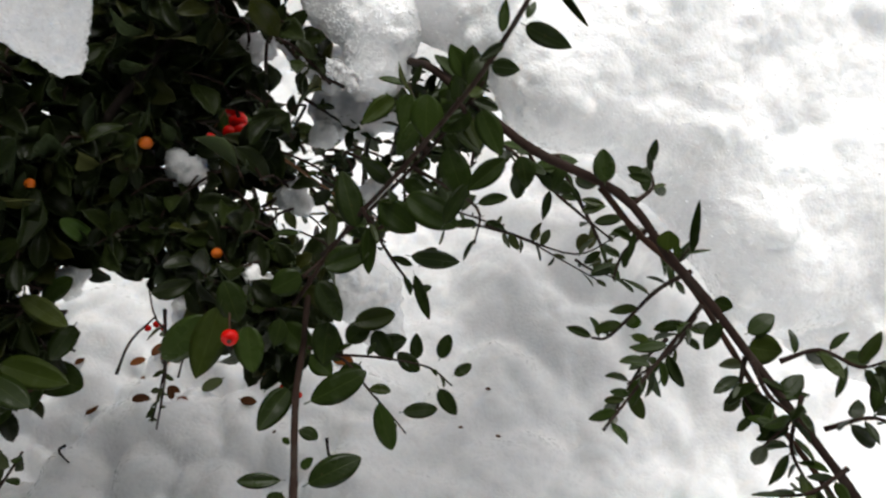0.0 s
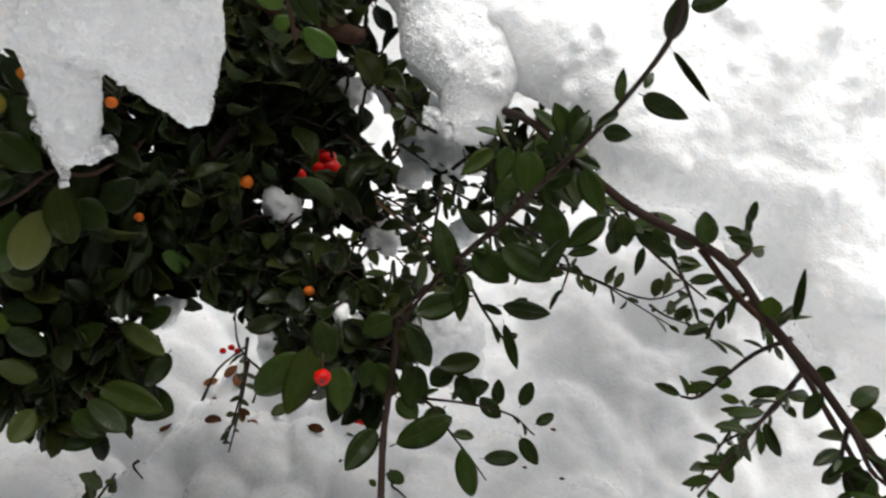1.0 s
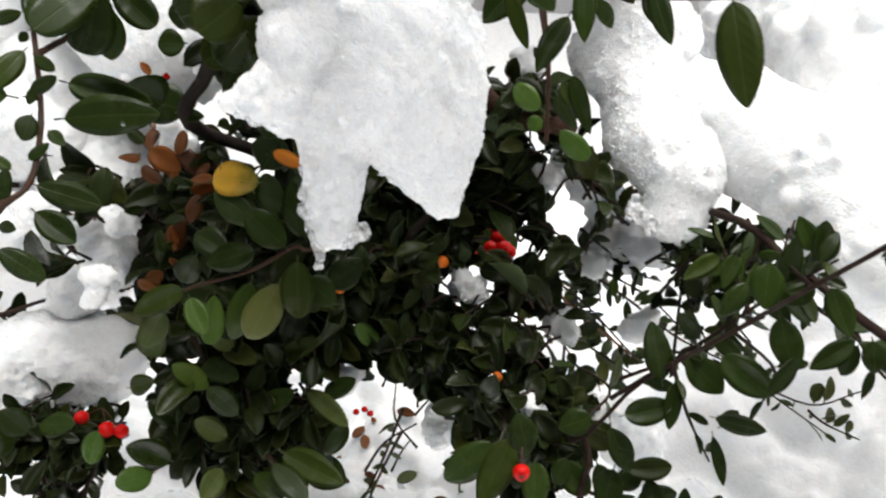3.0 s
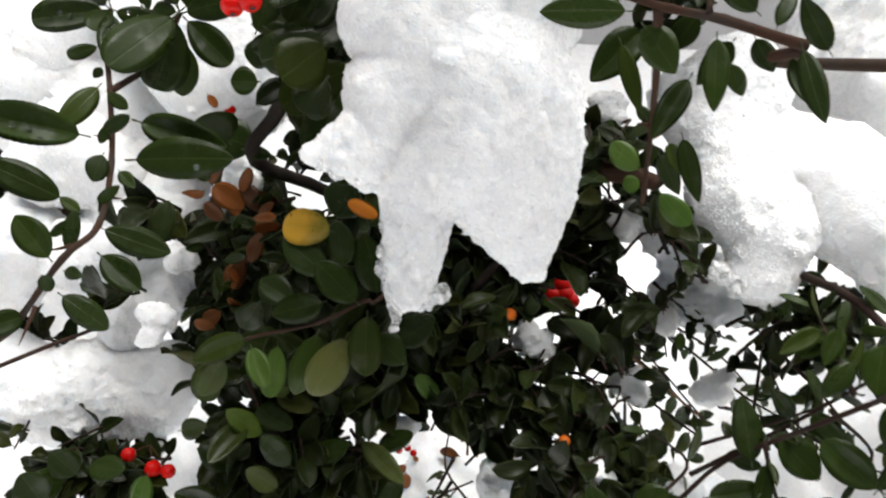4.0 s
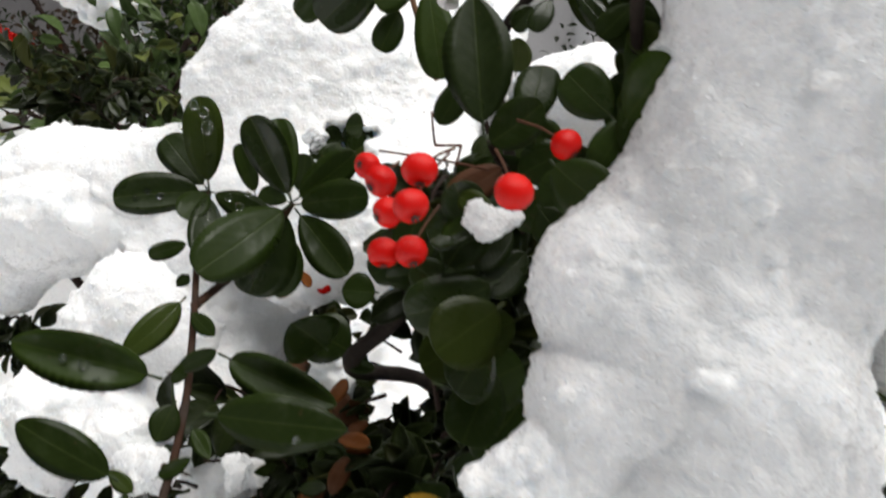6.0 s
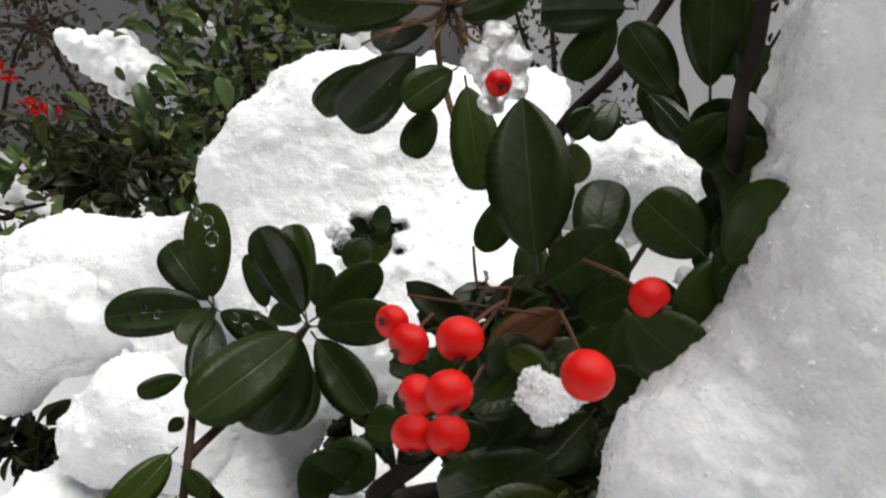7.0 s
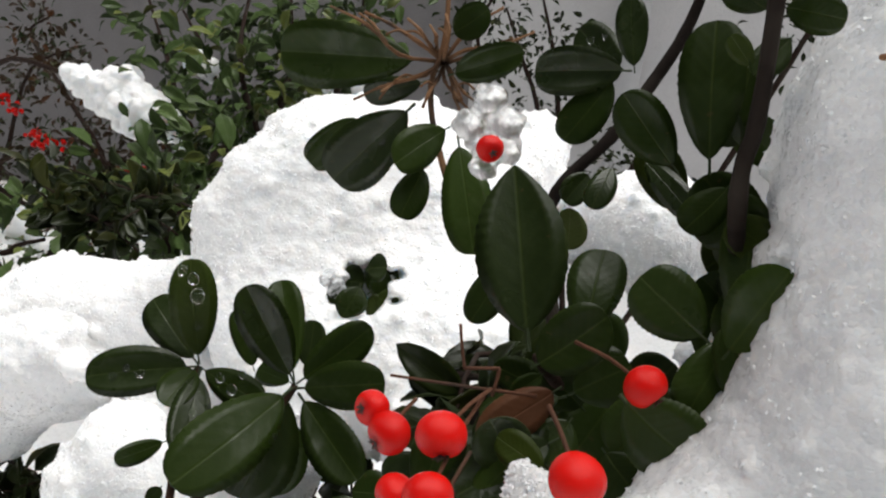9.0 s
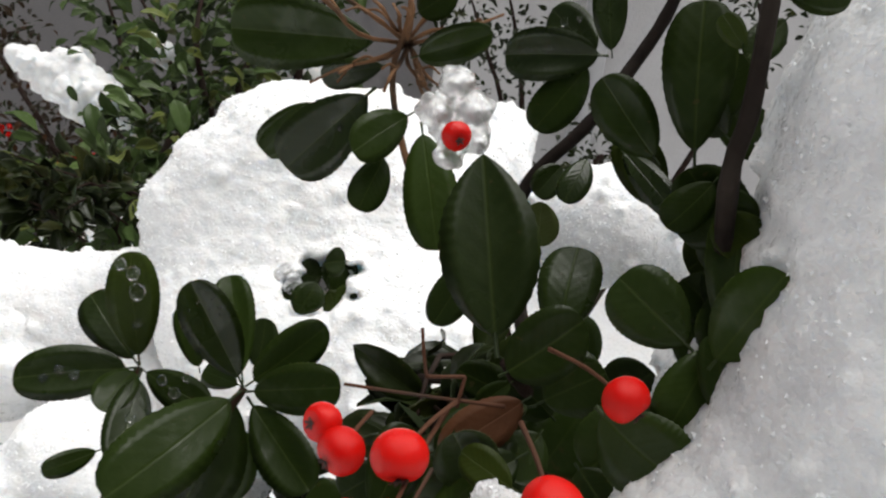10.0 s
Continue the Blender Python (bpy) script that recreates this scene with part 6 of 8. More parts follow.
leaf(trunk_c, (0.0783, 0.3234, 0.5141), (0.0895, 0.3382, 0.5295), 0.0073, (-0.09, -0.68, 0.72), "slender")
leaf(trunk_c, (0.0908, 0.3513, 0.5580), (0.0765, 0.3452, 0.5520), 0.0094, (0.03, -0.74, 0.67), "slender")
leaf(trunk_c, (0.0185, 0.3338, 0.4685), (0.0316, 0.3190, 0.4523), 0.0122, (0.09, -0.70, 0.71), "slender")
leaf(trunk_c, (0.0118, 0.3420, 0.4628), (-0.0050, 0.3348, 0.4557), 0.0140, (-0.01, -0.70, 0.72), "slender")
leaf(trunk_c, (0.0862, 0.3495, 0.5709), (0.0924, 0.3598, 0.5817), 0.0068, (-0.06, -0.70, 0.71), "slender")
leaf(trunk_c, (0.0676, 0.3658, 0.5450), (0.0584, 0.3526, 0.5312), 0.0100, (-0.01, -0.72, 0.70), "slender")
leaf(trunk_d, (0.1718, 0.2982, 0.5282), (0.1719, 0.3046, 0.5350), 0.0093, (-0.38, -0.67, 0.63), "slender")
leaf(trunk_d, (0.1823, 0.3237, 0.4454), (0.1817, 0.3296, 0.4517), 0.0083, (-0.33, -0.71, 0.63), "slender")
leaf(trunk_d, (0.1802, 0.3219, 0.4436), (0.1920, 0.3203, 0.4416), 0.0047, (0.04, -0.67, 0.74), "slender")
leaf(trunk_d, (0.1820, 0.2969, 0.5266), (0.1805, 0.3060, 0.5509), 0.0039, (-0.42, -0.86, 0.29), "slender")
leaf(trunk_d, (0.1453, 0.3201, 0.5450), (0.1447, 0.3307, 0.5564), 0.0094, (-0.31, -0.70, 0.64), "slender")
leaf(trunk_d, (0.1915, 0.2851, 0.5137), (0.2006, 0.2830, 0.5111), 0.0071, (0.00, -0.76, 0.65), "slender")
leaf(trunk_d, (0.1711, 0.3341, 0.5373), (0.1598, 0.3354, 0.5390), 0.0047, (-0.00, -0.80, 0.60), "slender")
leaf(trunk_d, (0.2066, 0.2757, 0.5032), (0.2200, 0.2814, 0.5088), 0.0088, (-0.18, -0.44, 0.88), "slender")
leaf(trunk_d, (0.2069, 0.2725, 0.4998), (0.2230, 0.2704, 0.4970), 0.0133, (0.03, -0.68, 0.73), "slender")
leaf(trunk_d, (0.2177, 0.2589, 0.4849), (0.2093, 0.2503, 0.4760), 0.0133, (-0.42, -0.42, 0.80), "slender")
leaf(trunk_d, (0.1320, 0.3387, 0.5433), (0.1255, 0.3297, 0.5340), 0.0061, (-0.18, -0.64, 0.74), "slender")
leaf(trunk_d, (0.1351, 0.3338, 0.5380), (0.1453, 0.3310, 0.5348), 0.0061, (-0.04, -0.82, 0.58), "slender")
leaf(trunk_d, (0.1604, 0.3115, 0.5282), (0.1585, 0.3023, 0.5184), 0.0032, (-0.34, -0.65, 0.68), "slender")
leaf(trunk_d, (0.1992, 0.2830, 0.5039), (0.1907, 0.2744, 0.4949), 0.0067, (-0.36, -0.48, 0.80), "slender")
leaf(trunk_d, (0.2169, 0.2504, 0.4905), (0.2273, 0.2588, 0.4992), 0.0085, (-0.39, -0.39, 0.84), "slender")
LINE = [(0.1849, 0.2986, 0.5166), (0.1775, 0.3072, 0.4937), (0.1659, 0.3120, 0.4554), (0.1594, 0.3172, 0.4465)]
side_twig = stem(shrub, LINE, 0.0012, 0.0006, name="twig")
leafy(side_twig, LINE, 9, 0.0140, "green", 500, small=True, slim=0.36)
LINE = [(0.1907, 0.2892, 0.5063), (0.1785, 0.2781, 0.4919), (0.1636, 0.2617, 0.4896), (0.1444, 0.2410, 0.4827)]
side_twig = stem(shrub, LINE, 0.0012, 0.0006, name="twig")
leafy(side_twig, LINE, 14, 0.0140, "green", 501, small=True, slim=0.36)
LINE = [(0.1690, 0.3190, 0.5212), (0.1644, 0.3253, 0.4988), (0.1633, 0.3245, 0.4834)]
side_twig = stem(shrub, LINE, 0.0012, 0.0006, name="twig")
leafy(side_twig, LINE, 7, 0.0130, "green", 502, small=True, slim=0.36)
LINE = [(0.2072, 0.2694, 0.4964), (0.2060, 0.2597, 0.4861), (0.2139, 0.2506, 0.4762)]
side_twig = stem(shrub, LINE, 0.0012, 0.0006, name="twig")
leafy(side_twig, LINE, 8, 0.0140, "green", 503, small=True, slim=0.36)
LINE = [(0.1632, 0.3271, 0.5301), (0.1778, 0.3478, 0.5224), (0.1782, 0.3626, 0.5235)]
side_twig = stem(shrub, LINE, 0.0012, 0.0006, name="twig")
leafy(side_twig, LINE, 7, 0.0120, "green", 504, small=True, slim=0.36)
LINE = [(0.1295, 0.3478, 0.5385), (0.1441, 0.3510, 0.5123), (0.1598, 0.3529, 0.4845), (0.1700, 0.3484, 0.4648)]
side_twig = stem(shrub, LINE, 0.0012, 0.0006, name="twig")
leafy(side_twig, LINE, 9, 0.0130, "green", 505, small=True, slim=0.36)
LINE = [(0.0639, 0.5199, 0.3439), (0.1284, 0.6039, 0.2560), (0.1857, 0.6245, 0.2178), (0.2245, 0.6427, 0.1775), (0.2869, 0.6373, 0.1405)]
low_twig = stem(shrub, LINE, 0.0015, 0.0007, name="twig")
leafy(low_twig, LINE, 11, 0.0240, "olive", 540, small=True, slim=0.4)
LINE = [(0.1418, 0.6191, 0.2425), (0.1721, 0.6205, 0.2285), (0.2382, 0.6162, 0.2073), (0.2793, 0.6237, 0.2286)]
low_twig = stem(shrub, LINE, 0.0015, 0.0007, name="twig")
leafy(low_twig, LINE, 10, 0.0240, "olive", 541, small=True, slim=0.4)
LINE = [(0.2386, 0.6123, 0.2032), (0.2593, 0.6126, 0.1881), (0.2951, 0.6136, 0.1735)]
low_twig = stem(shrub, LINE, 0.0015, 0.0007, name="twig")
leafy(low_twig, LINE, 6, 0.0220, "olive", 542, small=True, slim=0.4)
LINE = [(-0.0138, 0.5677, 0.3680), (0.0144, 0.5664, 0.3657), (0.0482, 0.5558, 0.3534), (0.0812, 0.5273, 0.3512), (0.1303, 0.5325, 0.3260)]
low_twig = stem(shrub, LINE, 0.0015, 0.0007, name="twig")
leafy(low_twig, LINE, 24, 0.0200, "green", 543, small=True, slim=0.4)
LINE = [(-0.0208, 0.5370, 0.3669), (0.0099, 0.5043, 0.3542), (0.0488, 0.4732, 0.3574)]
low_twig = stem(shrub, LINE, 0.0015, 0.0007, name="twig")
leafy(low_twig, LINE, 8, 0.0220, "olive", 544, small=True, slim=0.4)
LINE = [(0.0732, 0.4992, 0.4617), (0.0729, 0.4820, 0.4415), (0.0675, 0.4713, 0.4298)]
low_twig = stem(shrub, LINE, 0.0015, 0.0007, name="twig")
leafy(low_twig, LINE, 5, 0.0200, "green", 545, small=True, slim=0.4)
LINE = [(0.0800, 0.4464, 0.5228), (0.0878, 0.4395, 0.5133), (0.0830, 0.4341, 0.4922)]
low_twig = stem(shrub, LINE, 0.0015, 0.0007, name="twig")
leafy(low_twig, LINE, 9, 0.0220, "green", 546, small=True, slim=0.4)
LINE = [(0.2062, 0.2632, 0.5012), (0.2136, 0.2532, 0.4918), (0.2179, 0.2410, 0.4941), (0.2070, 0.2332, 0.4855)]
thorny_twig = stem(shrub, LINE, 0.0011, 0.0005, name="twig")
leafy(thorny_twig, LINE, 10, 0.0160, "green", 560, small=True, slim=0.34)
LINE = [(0.2153, 0.2600, 0.5058), (0.2284, 0.2599, 0.5139), (0.2413, 0.2519, 0.5140), (0.2486, 0.2504, 0.5200)]
thorny_twig = stem(shrub, LINE, 0.0011, 0.0005, name="twig")
leafy(thorny_twig, LINE, 12, 0.0160, "green", 561, small=True, slim=0.34)
LINE = [(0.2221, 0.2473, 0.5007), (0.2182, 0.2330, 0.4861), (0.2255, 0.2218, 0.4754)]
thorny_twig = stem(shrub, LINE, 0.0011, 0.0005, name="twig")
leafy(thorny_twig, LINE, 12, 0.0160, "green", 562, small=True, slim=0.34)
LINE = [(0.2315, 0.2376, 0.4917), (0.2431, 0.2351, 0.5043), (0.2563, 0.2318, 0.5020)]
thorny_twig = stem(shrub, LINE, 0.0011, 0.0005, name="twig")
leafy(thorny_twig, LINE, 10, 0.0180, "green", 563, small=True, slim=0.34)
LINE = [(0.2380, 0.2238, 0.4855), (0.2222, 0.2154, 0.4830), (0.2092, 0.2141, 0.4806)]
thorny_twig = stem(shrub, LINE, 0.0011, 0.0005, name="twig")
leafy(thorny_twig, LINE, 8, 0.0160, "green", 564, small=True, slim=0.34)
LINE = [(0.1694, 0.3144, 0.5214), (0.1833, 0.3123, 0.5062), (0.1869, 0.3106, 0.5189)]
thorny_twig = stem(shrub, LINE, 0.0011, 0.0005, name="twig")
leafy(thorny_twig, LINE, 6, 0.0140, "green", 565, small=True, slim=0.34)
LINE = [(0.1888, 0.3012, 0.4671), (0.1816, 0.2997, 0.4509), (0.1659, 0.2818, 0.4176)]
thorny_twig = stem(shrub, LINE, 0.0011, 0.0005, name="twig")
leafy(thorny_twig, LINE, 8, 0.0170, "green", 566, small=True, slim=0.34)
LINE = [(0.1902, 0.2895, 0.4980), (0.1880, 0.2913, 0.4713), (0.1736, 0.2920, 0.4426)]
thorny_twig = stem(shrub, LINE, 0.0011, 0.0005, name="twig")
leafy(thorny_twig, LINE, 12, 0.0150, "green", 567, small=True, slim=0.34)
LINE = [(0.1183, 0.3751, 0.5254), (0.1317, 0.3633, 0.5091), (0.1455, 0.3483, 0.5046), (0.1602, 0.3340, 0.5007)]
thorny_twig = stem(shrub, LINE, 0.0011, 0.0005, name="twig")
leafy(thorny_twig, LINE, 8, 0.0150, "green", 568, small=True, slim=0.34)
LINE = [(0.0707, 0.3595, 0.5308), (0.0661, 0.3961, 0.5280), (0.0621, 0.4209, 0.5270)]
thorny_twig = stem(shrub, LINE, 0.0011, 0.0005, name="twig")
leafy(thorny_twig, LINE, 9, 0.0180, "green", 569, small=True, slim=0.34)
LINE = [(0.0861, 0.3475, 0.5606), (0.0855, 0.3871, 0.5453), (0.0968, 0.4244, 0.5407)]
thorny_twig = stem(shrub, LINE, 0.0011, 0.0005, name="twig")
leafy(thorny_twig, LINE, 8, 0.0220, "green", 570, small=True, slim=0.34)
LINE = [(0.0415, 0.3461, 0.5045), (0.0560, 0.3460, 0.4706), (0.0743, 0.3467, 0.4371)]
thorny_twig = stem(shrub, LINE, 0.0011, 0.0005, name="twig")
leafy(thorny_twig, LINE, 5, 0.0170, "green", 571, small=True, slim=0.34)
LINE = [(0.0094, 0.3493, 0.4514), (0.0207, 0.3746, 0.4482), (0.0010, 0.4005, 0.4355)]
thorny_twig = stem(shrub, LINE, 0.0011, 0.0005, name="twig")
leafy(thorny_twig, LINE, 7, 0.0190, "green", 572, small=True, slim=0.34)
LINE = [(0.0660, 0.3609, 0.5177), (0.1007, 0.3825, 0.4748), (0.1023, 0.3844, 0.4457)]
thorny_twig = stem(shrub, LINE, 0.0011, 0.0005, name="twig")
leafy(thorny_twig, LINE, 6, 0.0180, "green", 573, small=True, slim=0.34)
LINE = [(-0.0586, 0.5219, 0.4103), (-0.0038, 0.5201, 0.3868), (0.0481, 0.4894, 0.3604)]
loose_twig = stem(shrub, LINE, 0.0012, 0.0006, name="twig")
leafy(loose_twig, LINE, 12, 0.0160, "green", 580, small=True, slim=0.42)
LINE = [(-0.0224, 0.5413, 0.3710), (0.0198, 0.5343, 0.3456), (0.0569, 0.5165, 0.3249)]
loose_twig = stem(shrub, LINE, 0.0012, 0.0006, name="twig")
leafy(loose_twig, LINE, 7, 0.0220, "green", 581, small=True, slim=0.42)
LINE = [(0.0630, 0.4288, 0.4107), (0.0612, 0.4517, 0.4414), (0.0620, 0.4830, 0.4652), (0.0644, 0.5016, 0.4717)]
loose_twig = stem(shrub, LINE, 0.0012, 0.0006, name="twig")
leafy(loose_twig, LINE, 7, 0.0200, "green", 582, small=True, slim=0.42)
LINE = [(0.0676, 0.4473, 0.4670), (0.0850, 0.4347, 0.4609), (0.0981, 0.4214, 0.4553)]
loose_twig = stem(shrub, LINE, 0.0012, 0.0006, name="twig")
leafy(loose_twig, LINE, 4, 0.0200, "green", 583, small=True, slim=0.42)
LINE = [(0.0300, 0.4182, 0.4095), (0.0722, 0.4263, 0.4378), (0.1038, 0.4321, 0.4671)]
loose_twig = stem(shrub, LINE, 0.0012, 0.0006, name="twig")
leafy(loose_twig, LINE, 4, 0.0180, "green", 584, small=True, slim=0.42)
LINE = [(0.0191, 0.5598, 0.3792), (0.0617, 0.5653, 0.3531), (0.0967, 0.5556, 0.3270)]
loose_twig = stem(shrub, LINE, 0.0012, 0.0006, name="twig")
leafy(loose_twig, LINE, 8, 0.0160, "green", 585, small=True, slim=0.42)
LINE = [(0.0194, 0.3553, 0.4622), (0.0526, 0.3634, 0.4991), (0.0797, 0.3691, 0.5335), (0.0933, 0.3516, 0.5730)]
loose_twig = stem(shrub, LINE, 0.0012, 0.0006, name="twig")
leafy(loose_twig, LINE, 30, 0.0210, "green", 586, small=True, slim=0.42)
LINE = [(0.0343, 0.4519, 0.4770), (0.0534, 0.4568, 0.4962), (0.0649, 0.4629, 0.5169)]
loose_twig = stem(shrub, LINE, 0.0012, 0.0006, name="twig")
leafy(loose_twig, LINE, 14, 0.0200, "green", 587, small=True, slim=0.42)
LINE = [(-0.0053, 0.4944, 0.4650), (0.0174, 0.5017, 0.4429), (0.0458, 0.4929, 0.4326)]
loose_twig = stem(shrub, LINE, 0.0012, 0.0006, name="twig")
leafy(loose_twig, LINE, 16, 0.0180, "green", 588, small=True, slim=0.42)
LINE = [(0.0959, 0.3701, 0.5341), (0.1109, 0.3560, 0.5332), (0.1250, 0.3479, 0.5242)]
loose_twig = stem(shrub, LINE, 0.0012, 0.0006, name="twig")
leafy(loose_twig, LINE, 12, 0.0190, "green", 589, small=True, slim=0.42)
LINE = [(0.0146, 0.3160, 0.4351), (0.0326, 0.3151, 0.4263), (0.0457, 0.3076, 0.4105), (0.0574, 0.3018, 0.3967), (0.0660, 0.2976, 0.3847)]
low_twig = stem(shrub, LINE, 0.0009, 0.0004, name="twig")
leafy(low_twig, LINE, 5, 0.0120, "green", 641, small=True, slim=0.4)
LINE = [(0.0279, 0.3169, 0.4283), (0.0537, 0.3254, 0.4146), (0.0781, 0.3285, 0.4026), (0.0905, 0.3173, 0.4019)]
low_twig = stem(shrub, LINE, 0.0008, 0.0004, name="twig")
leafy(low_twig, LINE, 4, 0.0110, "green", 642, small=True, slim=0.4)
LINE = [(-0.0604, 0.5012, 0.4177), (-0.0294, 0.5041, 0.4096), (0.0097, 0.4957, 0.3835), (0.0524, 0.4884, 0.3575)]
litter_twig = stem(shrub, LINE, 0.0016, 0.0007, STALK, name="twig")
leafy(litter_twig, LINE, 7, 0.0130, "olive", 643, small=True, slim=0.4)
LINE = [(-0.0602, 0.4686, 0.3749), (-0.0361, 0.4951, 0.3666), (-0.0077, 0.4970, 0.3581), (0.0155, 0.4696, 0.3471)]
litter_twig = stem(shrub, LINE, 0.0012, 0.0006, name="twig")
leafy(litter_twig, LINE, 12, 0.0170, "olive", 644, small=True, slim=0.45)
LINE = [(0.0512, 0.4876, 0.4924), (0.0654, 0.4765, 0.4724), (0.0646, 0.4606, 0.4518), (0.0806, 0.4375, 0.4324)]
litter_twig = stem(shrub, LINE, 0.0012, 0.0006, name="twig")
leafy(litter_twig, LINE, 6, 0.0180, "olive", 645, small=True, slim=0.45)
low_stem = stem(shrub, [(-0.0500, 0.8000, 0.0000), (-0.0200, 0.6000, 0.2500), (0.0104, 0.3533, 0.4311), (0.0109, 0.3218, 0.4267), (0.0118, 0.2866, 0.4331), (0.0160, 0.2425, 0.4303), (0.0192, 0.2138, 0.4373)], 0.0014, 0.0019, BARK)
leaf(low_stem, (0.0146, 0.2904, 0.4224), (0.0455, 0.3013, 0.4330), 0.0148, (-0.07, -0.58, 0.81))
leaf(low_stem, (0.0087, 0.2969, 0.4295), (-0.0069, 0.2759, 0.4222), 0.0130, (0.17, -0.44, 0.88))
leaf(low_stem, (0.0505, 0.3048, 0.4074), (0.0578, 0.2853, 0.3864), 0.0114, (0.04, -0.72, 0.69))
leaf(low_stem, (0.0621, 0.3054, 0.3931), (0.0829, 0.3072, 0.3944), 0.0086, (-0.01, -0.52, 0.85))
leaf(low_stem, (0.0826, 0.3156, 0.4034), (0.0925, 0.3049, 0.3916), 0.0086, (0.04, -0.72, 0.69))
leaf(low_stem, (0.0911, 0.3257, 0.3992), (0.1020, 0.3301, 0.4036), 0.0063, (-0.10, -0.56, 0.82))
leaf(low_stem, (0.0844, 0.3435, 0.3891), (0.0909, 0.3539, 0.4000), 0.0086, (-0.15, -0.67, 0.73))
leaf(low_stem, (0.0149, 0.3140, 0.4330), (0.0274, 0.3068, 0.4249), 0.0117, (0.14, -0.62, 0.77))
leaf(low_stem, (-0.0021, 0.3312, 0.4372), (0.0142, 0.3200, 0.4247), 0.0150, (0.14, -0.64, 0.76))
leaf(low_stem, (-0.0264, 0.3249, 0.4605), (-0.0378, 0.2977, 0.4318), 0.0171, (0.13, -0.74, 0.65))
leaf(low_stem, (-0.0336, 0.3269, 0.4482), (-0.0582, 0.3092, 0.4301), 0.0176, (0.04, -0.74, 0.67))
leaf(low_stem, (-0.0142, 0.3179, 0.4526), (-0.0123, 0.3004, 0.4339), 0.0143, (0.16, -0.71, 0.68))
leaf(low_stem, (0.0253, 0.3268, 0.4462), (0.0211, 0.3104, 0.4289), 0.0147, (0.02, -0.73, 0.68))
leaf(low_stem, (0.0168, 0.2721, 0.4321), (0.0233, 0.2674, 0.4268), 0.0060, (0.19, -0.60, 0.78))
leaf(low_stem, (0.0105, 0.2680, 0.4279), (0.0080, 0.2660, 0.4258), 0.0043, (-0.09, -0.65, 0.75))
leaf(low_stem, (0.0336, 0.3440, 0.4205), (0.0586, 0.3478, 0.4238), 0.0126, (-0.01, -0.62, 0.79))
leaf(low_stem, (-0.0029, 0.3149, 0.4344), (0.0019, 0.3252, 0.4453), 0.0105, (0.05, -0.73, 0.68))
leaf(low_stem, (-0.0272, 0.3327, 0.4688), (-0.0170, 0.3177, 0.4525), 0.0143, (0.19, -0.66, 0.73))
leaf(low_stem, (0.0167, 0.3377, 0.4337), (0.0294, 0.3205, 0.4174), 0.0132, (0.11, -0.64, 0.76))
leaf(low_stem, (0.0307, 0.3392, 0.4079), (0.0429, 0.3479, 0.4176), 0.0126, (-0.05, -0.71, 0.70))
leaf(low_stem, (0.0429, 0.3429, 0.3984), (0.0653, 0.3471, 0.4043), 0.0116, (-0.08, -0.63, 0.77))
leaf(low_stem, (0.0414, 0.3203, 0.4181), (0.0298, 0.3099, 0.4068), 0.0132, (-0.06, -0.70, 0.71))
leaf(low_stem, (0.0591, 0.3426, 0.3993), (0.0723, 0.3333, 0.3910), 0.0097, (0.04, -0.63, 0.77))
leaf(low_stem, (0.0708, 0.3439, 0.3873), (0.0719, 0.3555, 0.3991), 0.0079, (-0.03, -0.71, 0.70))
leaf(low_stem, (0.0269, 0.3549, 0.4234), (0.0139, 0.3641, 0.4315), 0.0126, (0.05, -0.63, 0.78))
leaf(low_stem, (0.0461, 0.3457, 0.4156), (0.0561, 0.3321, 0.4027), 0.0114, (0.06, -0.66, 0.75))
leaf(low_stem, (0.0198, 0.2421, 0.4302), (0.0443, 0.2512, 0.4413), 0.0131, (-0.15, -0.58, 0.80))
leaf(low_stem, (0.0122, 0.2443, 0.4319), (-0.0096, 0.2444, 0.4302), 0.0070, (-0.07, -0.47, 0.88))
leaf(low_stem, (0.0146, 0.2684, 0.4349), (0.0239, 0.2654, 0.4327), 0.0053, (0.05, -0.49, 0.87))
leaf(low_stem, (0.0177, 0.2503, 0.4312), (0.0239, 0.2534, 0.4348), 0.0046, (-0.13, -0.63, 0.77))
leaf(low_stem, (0.0118, 0.2384, 0.4330), (0.0071, 0.2332, 0.4274), 0.0089, (-0.06, -0.71, 0.71))
berry(low_stem, (-0.0202, 0.3059, 0.4546), 0.0042, nose=(0.15, -0.92, 0.33), stalk=(-0.0216, 0.3172, 0.4594))
berry(trunk_b, (-0.0654, 0.5490, 0.4154), 0.0069, stalk=(-0.0733, 0.5532, 0.4128))
berry(trunk_b, (-0.0599, 0.5387, 0.4043), 0.0073, stalk=(-0.0733, 0.5532, 0.4128))
berry(trunk_b, (-0.0676, 0.5376, 0.4033), 0.0065, stalk=(-0.0733, 0.5532, 0.4128))
berry(trunk_b, (-0.0631, 0.5438, 0.4098), 0.0069, stalk=(-0.0733, 0.5532, 0.4128))
berry(trunk_b, (-0.0545, 0.5367, 0.4020), 0.0060, stalk=(-0.0733, 0.5532, 0.4128))
berry(trunk_b, (-0.0805, 0.5649, 0.4328), 0.0048, stalk=(-0.0733, 0.5532, 0.4128))
berry(trunk_b, (-0.0837, 0.5336, 0.3995), 0.0052, stalk=(-0.0733, 0.5532, 0.4128))
berry(trunk_b, (-0.0845, 0.4231, 0.4791), 0.0040, orange=True)
berry(trunk_b, (-0.0416, 0.3750, 0.4412), 0.0032, orange=True)
berry(trunk_b, (-0.1374, 0.3901, 0.4749), 0.0028, orange=True)
berry(trunk_b, (-0.1290, 0.3828, 0.5545), 0.0030, orange=True)
